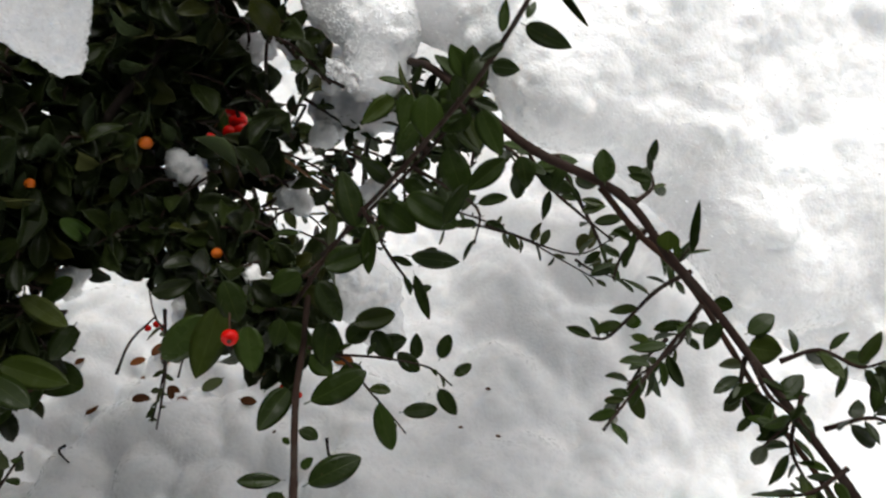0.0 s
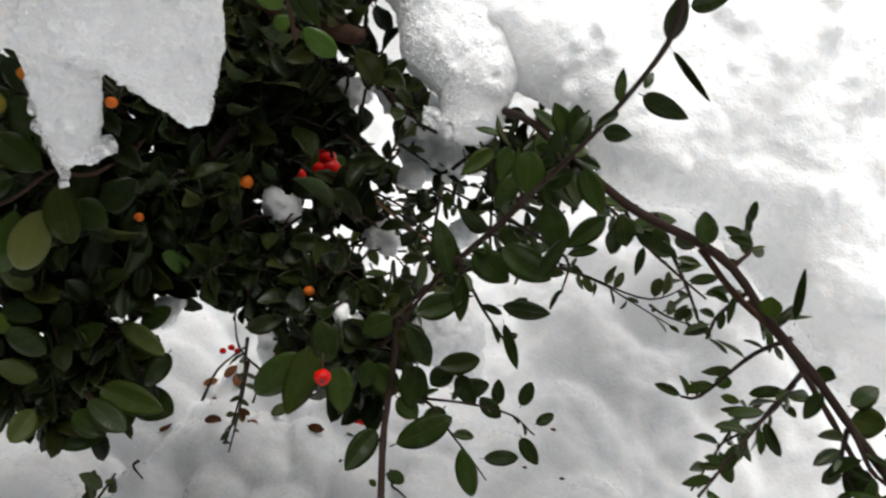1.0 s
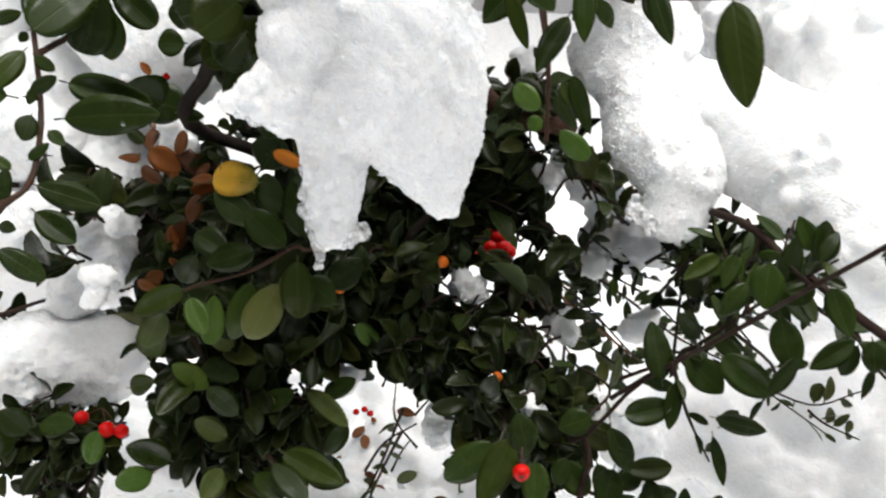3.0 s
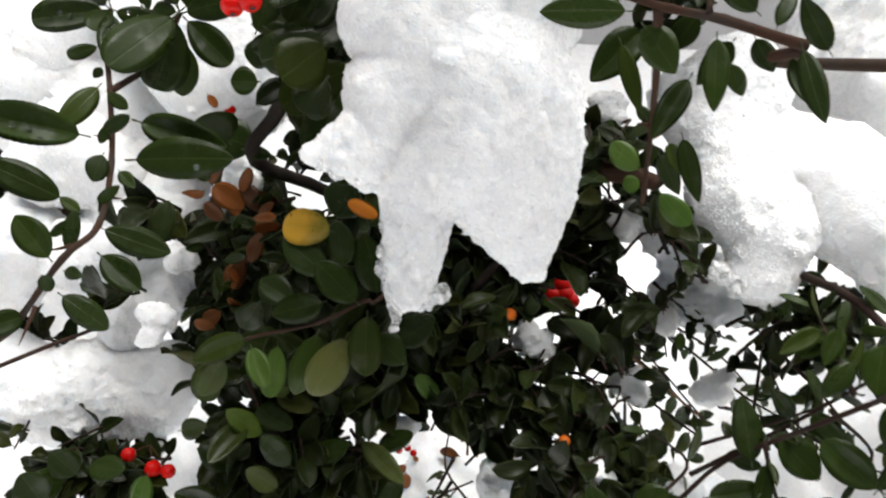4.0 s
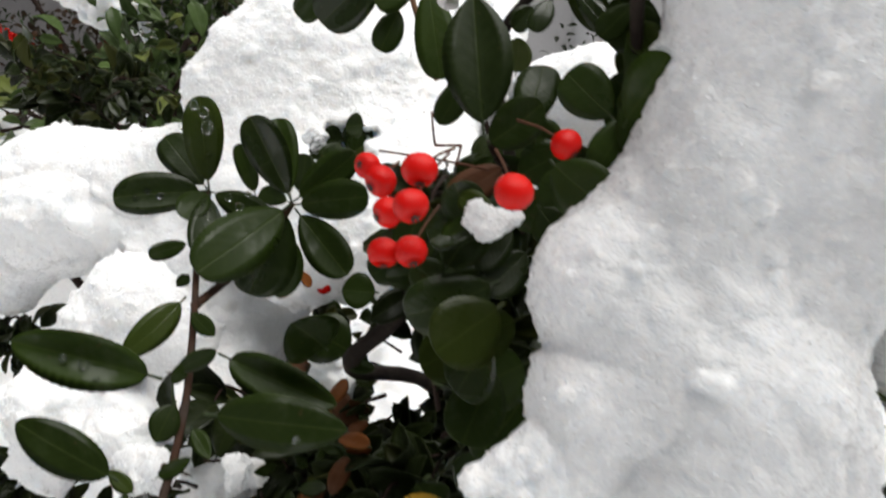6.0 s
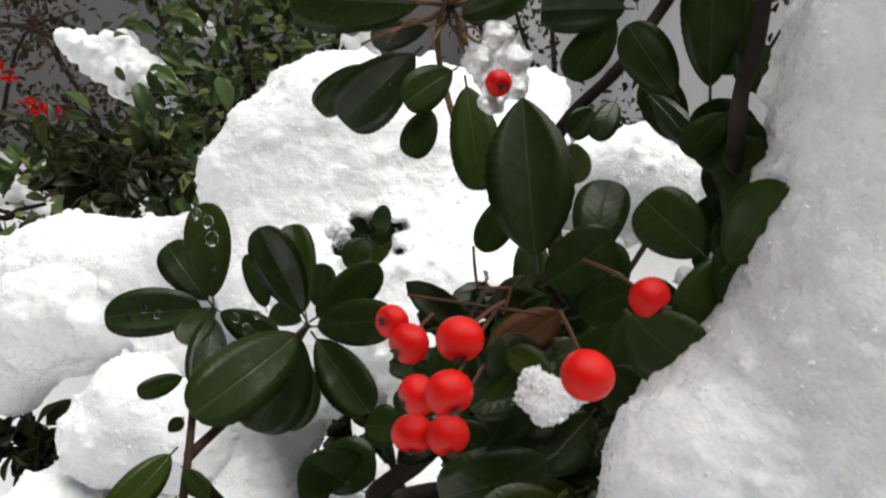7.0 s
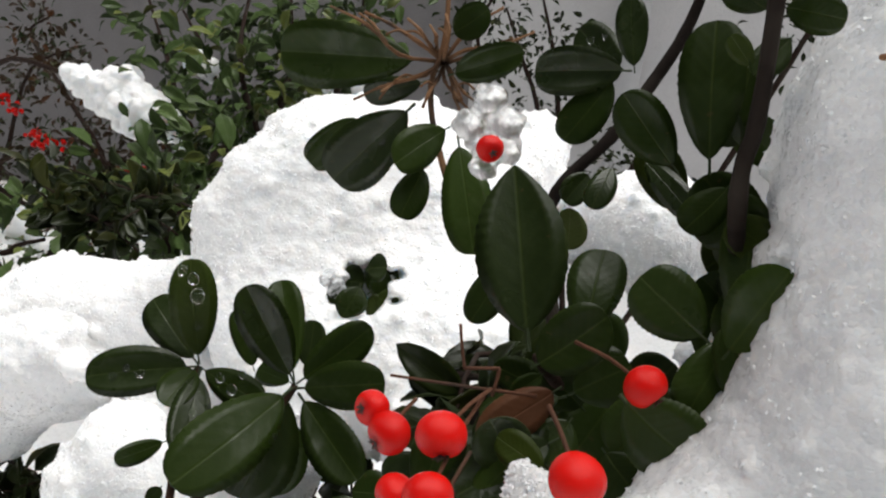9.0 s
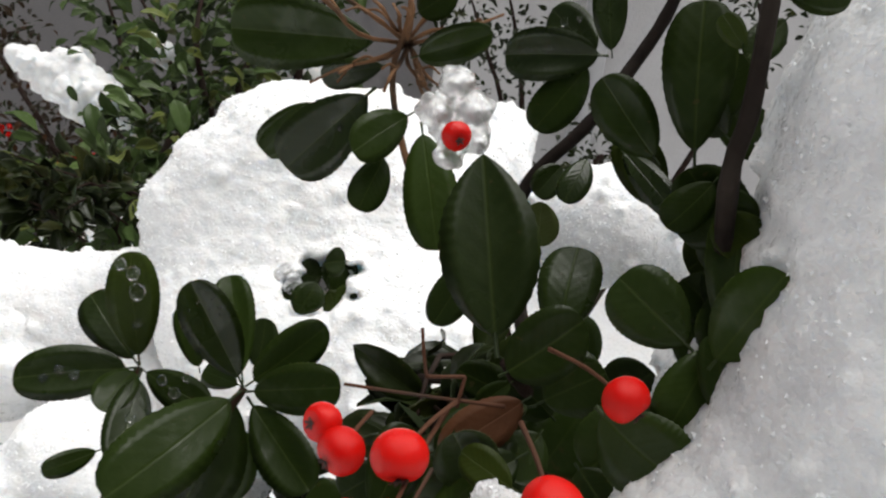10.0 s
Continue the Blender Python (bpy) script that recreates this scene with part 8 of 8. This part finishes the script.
snow("snow_scrap", [(-0.0228, 0.3691, 0.4312, 0.0042), (-0.0156, 0.3719, 0.4228, 0.0047), (-0.0245, 0.3771, 0.4235, 0.0043), (-0.0200, 0.3705, 0.4234, 0.0044), (-0.0221, 0.3741, 0.4291, 0.0030), (-0.0202, 0.3681, 0.4259, 0.0028)],
     0.0016, "scrap of melting snow caught between the twigs", crumbs=24, crumb=(0.12, 0.35), soft=2, rough=0.8, grains=900, grit=(0.0005, 0.0011))
snow("snow_scrap", [(-0.2799, 0.3663, 0.4768, 0.0056), (-0.2787, 0.3699, 0.4754, 0.0058), (-0.2738, 0.3632, 0.4828, 0.0050), (-0.2685, 0.3653, 0.4805, 0.0060), (-0.2714, 0.3557, 0.4724, 0.0061), (-0.2727, 0.3703, 0.4704, 0.0060)],
     0.0016, "scrap of melting snow caught between the twigs", crumbs=24, crumb=(0.12, 0.35), soft=2, rough=0.8, grains=900, grit=(0.0005, 0.0011))
snow("snow_scrap", [(-0.2795, 0.4010, 0.4940, 0.0047), (-0.2837, 0.4039, 0.4842, 0.0049), (-0.2829, 0.4025, 0.4945, 0.0041), (-0.2795, 0.3987, 0.4891, 0.0037), (-0.2791, 0.4110, 0.4846, 0.0046), (-0.2779, 0.4087, 0.4852, 0.0055)],
     0.0016, "scrap of melting snow caught between the twigs", crumbs=24, crumb=(0.12, 0.35), soft=2, rough=0.8, grains=900, grit=(0.0005, 0.0011))
snow("snow_scrap", [(-0.2633, 0.4563, 0.5286, 0.0094), (-0.2564, 0.4529, 0.5138, 0.0085), (-0.2611, 0.4590, 0.5156, 0.0080), (-0.2602, 0.4526, 0.5185, 0.0096), (-0.2605, 0.4671, 0.5235, 0.0098), (-0.2647, 0.4643, 0.5250, 0.0063)],
     0.0016, "scrap of melting snow caught between the twigs", crumbs=24, crumb=(0.12, 0.35), soft=2, rough=0.8, grains=900, grit=(0.0005, 0.0011))
snow("snow_scrap", [(-0.0461, 0.5102, 0.5661, 0.0047), (-0.0513, 0.5177, 0.5634, 0.0070), (-0.0584, 0.5222, 0.5691, 0.0042), (-0.0490, 0.5213, 0.5689, 0.0066), (-0.0481, 0.5196, 0.5632, 0.0048), (-0.0514, 0.5207, 0.5657, 0.0065)],
     0.0016, "scrap of melting snow caught between the twigs", crumbs=24, crumb=(0.12, 0.35), soft=2, rough=0.8, grains=900, grit=(0.0005, 0.0011))
snow("snow_scrap", [(-0.0307, 0.4955, 0.4991, 0.0058), (-0.0286, 0.5045, 0.4944, 0.0081), (-0.0376, 0.5040, 0.4961, 0.0078), (-0.0386, 0.4994, 0.4879, 0.0060), (-0.0299, 0.5047, 0.4965, 0.0069), (-0.0355, 0.5049, 0.4930, 0.0061)],
     0.0016, "scrap of melting snow caught between the twigs", crumbs=24, crumb=(0.12, 0.35), soft=2, rough=0.8, grains=900, grit=(0.0005, 0.0011))
snow("snow_scrap", [(-0.1440, 0.3918, 0.3911, 0.0046), (-0.1398, 0.3901, 0.3901, 0.0035), (-0.1351, 0.3934, 0.3989, 0.0054), (-0.1383, 0.3861, 0.3961, 0.0054), (-0.1433, 0.3929, 0.3980, 0.0042), (-0.1383, 0.3896, 0.3903, 0.0034)],
     0.0016, "scrap of melting snow caught between the twigs", crumbs=24, crumb=(0.12, 0.35), soft=2, rough=0.8, grains=900, grit=(0.0005, 0.0011))
snow("snow_scrap", [(-0.0837, 0.4075, 0.3443, 0.0084), (-0.0818, 0.4130, 0.3519, 0.0089), (-0.0828, 0.4082, 0.3371, 0.0081), (-0.0766, 0.4068, 0.3454, 0.0092), (-0.0794, 0.4017, 0.3421, 0.0090), (-0.0748, 0.4081, 0.3443, 0.0061)],
     0.0016, "scrap of melting snow caught between the twigs", crumbs=24, crumb=(0.12, 0.35), soft=2, rough=0.8, grains=900, grit=(0.0005, 0.0011))
snow("snow_scrap", [(-0.2926, 0.3621, 0.5224, 0.0044), (-0.2999, 0.3605, 0.5255, 0.0045), (-0.2908, 0.3622, 0.5225, 0.0050), (-0.2925, 0.3613, 0.5271, 0.0067), (-0.2948, 0.3540, 0.5234, 0.0049), (-0.3016, 0.3620, 0.5261, 0.0064)],
     0.0016, "scrap of melting snow caught between the twigs", crumbs=24, crumb=(0.12, 0.35), soft=2, rough=0.8, grains=900, grit=(0.0005, 0.0011))
snow("snow_scrap", [(0.0084, 0.4971, 0.4334, 0.0040), (0.0051, 0.4958, 0.4387, 0.0059), (0.0077, 0.4881, 0.4382, 0.0052), (0.0066, 0.4944, 0.4363, 0.0057), (0.0025, 0.4908, 0.4355, 0.0051), (0.0089, 0.4919, 0.4394, 0.0041)],
     0.0016, "scrap of melting snow caught between the twigs", crumbs=24, crumb=(0.12, 0.35), soft=2, rough=0.8, grains=900, grit=(0.0005, 0.0011))
inner.finish("foliage", shrub, "dense green leaves inside the shrub, coloured darker for shade", MASS_TOP_SHADED, MASS_UNDER)
tagged(part("twig_mass", smooth(outer_wood), BARK, shrub), kind="stuff")
clump = bpy.data.objects["snow_clump"]
snow("ice_fringe", [(-0.144, 0.312, 0.633, 0.0022), (-0.140, 0.312, 0.631, 0.0024), (-0.134, 0.313, 0.628, 0.0024), (-0.127, 0.315, 0.626, 0.0024),
               (-0.121, 0.318, 0.624, 0.0023)],
     0.0008, "glassy crumbling edge", parent=clump, material=ICE, rough=0.6, crumbs=16, crumb=(.18, .4), soft=2)
snow("ice_fringe", [(-0.118, 0.315, 0.607, 0.0023), (-0.118, 0.312, 0.598, 0.0023), (-0.117, 0.310, 0.590, 0.0024)],
     0.0008, "glassy crumbling edge", parent=clump, material=ICE, rough=0.6, crumbs=16, crumb=(.18, .4), soft=2)
snow("ice_fringe", [(-0.083, 0.330, 0.598, 0.0024), (-0.077, 0.329, 0.592, 0.0026), (-0.071, 0.330, 0.586, 0.0026), (-0.065, 0.331, 0.586, 0.0028),
               (-0.061, 0.335, 0.590, 0.0022)],
     0.0008, "glassy crumbling edge", parent=clump, material=ICE, rough=0.6, crumbs=16, crumb=(.18, .4), soft=2)
snow("ice_tip", [(-0.109, 0.309, 0.581, 0.0060), (-0.103, 0.311, 0.581, 0.0056), (-0.097, 0.314, 0.581, 0.0044), (-0.114, 0.309, 0.583, 0.0032),
               (-0.116, 0.312, 0.587, 0.0024), (-0.112, 0.305, 0.577, 0.0018), (-0.111, 0.303, 0.574, 0.0016), (-0.111, 0.301, 0.571, 0.0018)],
     0.0009, "glassy melting tip with a hanging drop", parent=clump, material=ICE, rough=0.5)
snow("ice_clump", [(-0.195, 0.410, 0.734, 0.0043), (-0.198, 0.406, 0.729, 0.0040), (-0.191, 0.411, 0.729, 0.0046), (-0.193, 0.404, 0.720, 0.0035),
               (-0.189, 0.409, 0.723, 0.0035), (-0.196, 0.407, 0.724, 0.0030)],
     0.0007, "lump of clear ice round a red berry", material=CLEAR_ICE, rough=0.35, crumbs=7, crumb=(.22, .5), soft=2, category="ice")
berry(upper_spur, (-0.1906, 0.4004, 0.7255), 0.0032, nose=(0.59, -0.81, -0.12))
snow("ice_clump", [(0.025, 0.445, 0.515, 0.0039), (0.030, 0.444, 0.513, 0.0026), (0.021, 0.447, 0.518, 0.0052), (0.031, 0.441, 0.509, 0.0016)],
     0.0012, "clear icicle stub under melting snow", material=ICE, rough=0.5, category="ice")
snow("snow_scrap", [(-0.161, 0.347, 0.684, 0.0018), (-0.158, 0.347, 0.682, 0.0023), (-0.155, 0.348, 0.682, 0.0022), (-0.153, 0.350, 0.683, 0.0015),
               (-0.157, 0.344, 0.681, 0.0015), (-0.161, 0.345, 0.682, 0.0013), (-0.155, 0.345, 0.681, 0.0011)],
     0.0009, "scrap of glassy granular snow resting on a leaf", rough=0.6, material=SNOW_ICY, crumbs=40, crumb=(.15, .35), soft=2, grains=700, grit=(0.0003, 0.0007))
bud_scale(clump, (-0.1226, 0.3594, 0.7586), 0.0006)
leaf(upper_branch_b, (-0.1316, 0.3947, 0.7156), (-0.1431, 0.3962, 0.7295), 0.0124, (0.11, -0.97, 0.20), "round")
leaf(upper_branch_b, (-0.1293, 0.3858, 0.7147), (-0.1314, 0.3785, 0.7006), 0.0128, (-0.01, -0.89, 0.46), "round")
leaf(upper_branch_b, (-0.1359, 0.3912, 0.7171), (-0.1277, 0.3887, 0.7042), 0.0122, (0.08, -0.97, 0.24), "round")
leaf(upper_branch_b, (-0.1298, 0.4023, 0.7305), (-0.1394, 0.4028, 0.7403), 0.0090, (0.08, -0.99, 0.13), "round")
leaf(upper_branch_b, (-0.1359, 0.3831, 0.6943), (-0.1279, 0.3809, 0.6822), 0.0101, (0.16, -0.95, 0.27), "round")
leaf(upper_branch_b, (-0.1314, 0.3822, 0.6883), (-0.1341, 0.3762, 0.6775), 0.0101, (-0.02, -0.87, 0.50), "round")
leaf(upper_branch_b, (-0.1328, 0.3884, 0.7029), (-0.1283, 0.3836, 0.6885), 0.0101, (0.02, -0.95, 0.32), "round")
leaf(fruit_spur, (-0.1619, 0.3829, 0.6791), (-0.1766, 0.3700, 0.6774), 0.0085, (0.19, -0.34, 0.92), "round")
leaf(fruit_spur, (-0.1651, 0.3763, 0.6804), (-0.1714, 0.3643, 0.6729), 0.0130, (0.32, -0.62, 0.72), "round")
leaf(fruit_spur, (-0.1586, 0.3758, 0.6787), (-0.1627, 0.3677, 0.6724), 0.0106, (0.24, -0.66, 0.71), "round")
snow("snow_scrap", [(-0.3058, 0.5239, 0.6105, 0.0030), (-0.3131, 0.5288, 0.6117, 0.0032), (-0.3022, 0.5239, 0.6069, 0.0022), (-0.3070, 0.5215, 0.6069, 0.0022),
               (-0.3143, 0.5263, 0.6093, 0.0025)],
     0.0009, "scrap of snow on a leaf", rough=0.6, material=SLUSH, crumbs=20, crumb=(.15, .3), soft=2)
drop(sprig, (-0.2876, 0.4082, 0.6657), 0.00249, (0.62, -0.67, 0.42))
drop(sprig, (-0.2869, 0.4086, 0.6597), 0.00305, (0.61, -0.66, 0.44))
drop(sprig, (-0.2906, 0.4076, 0.6504), 0.00128, (0.61, -0.64, 0.46))
drop(sprig, (-0.2881, 0.4090, 0.6488), 0.00220, (0.60, -0.65, 0.47))
drop(sprig, (-0.3051, 0.4160, 0.6540), 0.00172, (0.63, -0.64, 0.43))
drop(sprig, (-0.2907, 0.4069, 0.6683), 0.00212, (0.63, -0.66, 0.41))
drop(sprig, (-0.2671, 0.4096, 0.6616), 0.00192, (0.55, -0.70, 0.45))
drop(sprig, (-0.2674, 0.4082, 0.6562), 0.00158, (0.55, -0.69, 0.47))
drop(sprig, (-0.3035, 0.3978, 0.6321), 0.00185, (0.63, -0.58, 0.51))
drop(sprig, (-0.3078, 0.3962, 0.6337), 0.00148, (0.65, -0.57, 0.51))
drop(sprig, (-0.3106, 0.3928, 0.6315), 0.00166, (0.65, -0.56, 0.51))
drop(sprig, (-0.2757, 0.4035, 0.6357), 0.00198, (0.56, -0.64, 0.53))
drop(sprig, (-0.2705, 0.4024, 0.6337), 0.00215, (0.54, -0.64, 0.54))
drop(sprig, (-0.2766, 0.3911, 0.6300), 0.00174, (0.57, -0.60, 0.56))
drop(sprig, (-0.2721, 0.3881, 0.6271), 0.00206, (0.56, -0.59, 0.58))
drop(sprig, (-0.2682, 0.4054, 0.6381), 0.00161, (0.54, -0.66, 0.53))
drop(upper_branch, (-0.1791, 0.4357, 0.7471), 0.00128, (0.23, -0.97, 0.11))
drop(upper_branch, (-0.1765, 0.4348, 0.7454), 0.00099, (0.21, -0.97, 0.12))
drop(upper_branch, (-0.1802, 0.4329, 0.7445), 0.00113, (0.23, -0.96, 0.13))
drop(upper_branch, (-0.1758, 0.4364, 0.7481), 0.00085, (0.21, -0.97, 0.11))
drop(upper_branch, (-0.1769, 0.4315, 0.7436), 0.00098, (0.22, -0.97, 0.13))
drop(upper_branch, (-0.2344, 0.4321, 0.7128), 0.00181, (0.45, -0.85, 0.26))
drop(sprig, (-0.2660, 0.3177, 0.6201), 0.00193, (0.66, -0.60, 0.44))
drop(sprig, (-0.2709, 0.3153, 0.6222), 0.00149, (0.67, -0.60, 0.44))
drop(sprig, (-0.2618, 0.3173, 0.6162), 0.00129, (0.65, -0.61, 0.46))
drop(sprig, (-0.2732, 0.3106, 0.6187), 0.00170, (0.68, -0.58, 0.45))
drop(sprig, (-0.2255, 0.3422, 0.6078), 0.00136, (0.54, -0.69, 0.49))
drop(sprig, (-0.2018, 0.3285, 0.6079), 0.00151, (0.50, -0.69, 0.52))


# ---- shrubs against the wall ----
def wall_shrub(label, base, arms, mass, mats, size, leaves, seed, berries=(), slim=0.45, spread=0.03, twigs=0):
    """A shrub of arching stems with small leaves, some way behind."""
    rnd = random.Random(seed)
    thing = tagged(new("wall_shrub"), label, "shrub", "shrubs along the wall")
    for points in arms:
        part("branch", smooth(tube(bmesh.new(), [base] + points, 0.006, 0.0018, 6, 4)), BARK, thing)
        line = spline([base] + points, 8)
        for _ in range(leaves):
            k = rnd.randrange(len(line) // 3, len(line))
            off = Vector((rnd.gauss(0, 1), rnd.gauss(0, 1), rnd.gauss(0, 1))) * spread
            here = line[k] + off
            way = (off.normalized() + Vector((rnd.gauss(0, 0.5), rnd.gauss(0, 0.5), rnd.gauss(0, 0.5)))).normalized()
            long = size * rnd.uniform(0.6, 1.2)
            face = Vector((0, -0.6, 1)) + 0.6 * Vector((rnd.gauss(0, 1), rnd.gauss(0, 1), rnd.gauss(0, 0.6)))
            mass.add(leaf_pose(here, here + way * long, face, long * slim), rnd)
    for _ in range(twigs):
        a = rnd.choice(line[len(line) // 3:])
        b = a + Vector((rnd.gauss(0, 0.04), rnd.gauss(0, 0.03), rnd.gauss(0, 0.05)))
        part("twig", smooth(tube(bmesh.new(), (a, a.lerp(b, 0.5) + Vector((rnd.gauss(0, 0.01), 0, 0.012)), b), 0.0017, 0.0007, 5, 3, 0.2)), BARK, thing)
    mass.finish("foliage", thing, "small leaves of the shrub at the wall", *mats)
    for x, y, z in berries:
        for _ in range(9):
            r = rnd.uniform(0.0034, 0.0046)
            p = (x + rnd.gauss(0, 0.0075), y + rnd.gauss(0, 0.0075), z + rnd.gauss(0, 0.005))
            berry(thing, p, r, (rnd.gauss(0, 1), -1, -0.5))
    return thing
wall_shrub("russet firethorn with red berries against the wall", (-1.350, 1.450, 0.000), [[(-1.477, 1.160, 0.151), (-1.362, 1.134, 0.372), (-1.308, 1.159, 0.506), (-1.194, 1.171, 0.556)],
            [(-1.408, 1.130, 0.279), (-1.278, 1.114, 0.381), (-1.119, 1.083, 0.424), (-1.000, 1.053, 0.379)],
            [(-1.484, 1.132, 0.352), (-1.269, 1.069, 0.531), (-1.080, 1.036, 0.542), (-0.931, 1.021, 0.501), (-0.822, 0.998, 0.480)],
            [(-1.165, 1.098, 0.243), (-1.076, 1.083, 0.385), (-1.149, 1.096, 0.481), (-1.320, 1.178, 0.560), (-1.300, 1.200, 0.589)],
            [(-1.131, 1.020, 0.297), (-0.970, 1.015, 0.396), (-0.879, 1.013, 0.439)]],
           Mass(4), (MASS_RUSSET, MASS_UNDER), 0.018, 210, 31, [(-1.176, 1.057, 0.420), (-1.150, 1.066, 0.415), (-1.274, 1.090, 0.454), (-1.083, 1.009, 0.357), (-1.059, 1.019, 0.359), (-1.046, 1.031, 0.372), (-0.973, 1.020, 0.411), (-1.164, 1.063, 0.421), (-1.076, 1.014, 0.362), (-1.032, 1.041, 0.381), (-0.964, 1.028, 0.419), (-1.342, 1.123, 0.458), (-1.240, 1.088, 0.417)], spread=0.022, twigs=40)
wall_shrub("green evergreen shrub with snowy twigs by the wall", (-0.750, 1.150, 0.000), [[(-0.749, 0.994, 0.405), (-0.751, 0.981, 0.508), (-0.784, 1.006, 0.592), (-0.869, 1.056, 0.649)],
            [(-0.668, 0.951, 0.493), (-0.673, 0.929, 0.578), (-0.692, 0.947, 0.636), (-0.727, 1.017, 0.691)],
            [(-0.753, 0.959, 0.461), (-0.801, 0.968, 0.524), (-0.876, 1.026, 0.592), (-0.991, 1.122, 0.649)],
            [(-0.656, 0.968, 0.519), (-0.664, 1.005, 0.607), (-0.712, 1.076, 0.677)],
            [(-0.635, 1.061, 0.576), (-0.650, 1.142, 0.636), (-0.658, 1.167, 0.699)],
            [(-0.662, 0.901, 0.507), (-0.671, 0.836, 0.503), (-0.695, 0.804, 0.507)]],
           Mass(4), (MASS_YOUNG, MASS_UNDER), 0.031, 140, 32, [])
wall_shrub("low evergreen shrub with light green leaf tips", (-0.620, 0.800, 0.000), [[(-0.783, 0.737, 0.388), (-0.758, 0.753, 0.453), (-0.761, 0.739, 0.476)],
            [(-0.731, 0.765, 0.403), (-0.702, 0.784, 0.468), (-0.703, 0.774, 0.499)],
            [(-0.680, 0.796, 0.424), (-0.653, 0.790, 0.489), (-0.663, 0.788, 0.520)],
            [(-0.821, 0.719, 0.386), (-0.837, 0.733, 0.429), (-0.790, 0.739, 0.451)],
            [(-0.625, 0.780, 0.468), (-0.591, 0.786, 0.526)]],
           Mass(4), (MASS_YOUNG, MASS_UNDER), 0.036, 62, 33, [])
# its leaves reuse the green that is darkened for the firethorn's inner shade
wall_shrub("bare-looking fine-leaved shrub near the pale wall", (-0.350, 1.350, 0.000), [[(-0.455, 1.383, 0.471), (-0.489, 1.362, 0.585), (-0.531, 1.380, 0.663)],
            [(-0.436, 1.403, 0.498), (-0.469, 1.439, 0.605), (-0.507, 1.464, 0.695)],
            [(-0.530, 1.369, 0.508), (-0.582, 1.399, 0.622), (-0.558, 1.445, 0.699)],
            [(-0.301, 1.317, 0.443), (-0.289, 1.330, 0.459), (-0.308, 1.328, 0.473)],
            [(-0.120, 1.473, 0.618), (-0.116, 1.497, 0.665), (-0.145, 1.512, 0.724)]],
           Mass(4), (MASS_TOP_SHADED, MASS_UNDER), 0.016, 120, 34, [])
snow("snow_clump", [(-0.959, 0.947, 0.571, 0.0146), (-0.935, 0.942, 0.565, 0.0173), (-0.905, 0.939, 0.557, 0.0214), (-0.875, 0.938, 0.553, 0.0254),
               (-0.846, 0.936, 0.548, 0.0279), (-0.820, 0.931, 0.539, 0.0249), (-0.802, 0.934, 0.529, 0.0207), (-0.784, 0.937, 0.519, 0.0152),
               (-0.862, 0.937, 0.538, 0.0226)],
     0.0026, "snow lying along an arching branch", bridge=0.7, rough=1.2, crumbs=20, crumb=(0.3, 0.6), soft=3)
snow("snow_scrap", [(-0.806, 1.001, 0.600, 0.0157), (-0.790, 1.002, 0.588, 0.0121)],
     0.0040, "scrap of snow on the shrub at the wall")
snow("snow_scrap", [(-0.654, 1.092, 0.583, 0.0221), (-0.631, 1.096, 0.571, 0.0221), (-0.614, 1.110, 0.586, 0.0177)],
     0.0040, "scrap of snow on the shrub at the wall")
snow("snow_scrap", [(-0.747, 0.779, 0.447, 0.0132), (-0.732, 0.783, 0.442, 0.0120)],
     0.0040, "scrap of snow on the shrub at the wall")
snow("snow_scrap", [(-0.835, 0.759, 0.434, 0.0160), (-0.854, 0.756, 0.444, 0.0160), (-0.799, 0.750, 0.432, 0.0144)],
     0.0040, "scrap of snow on the shrub at the wall")
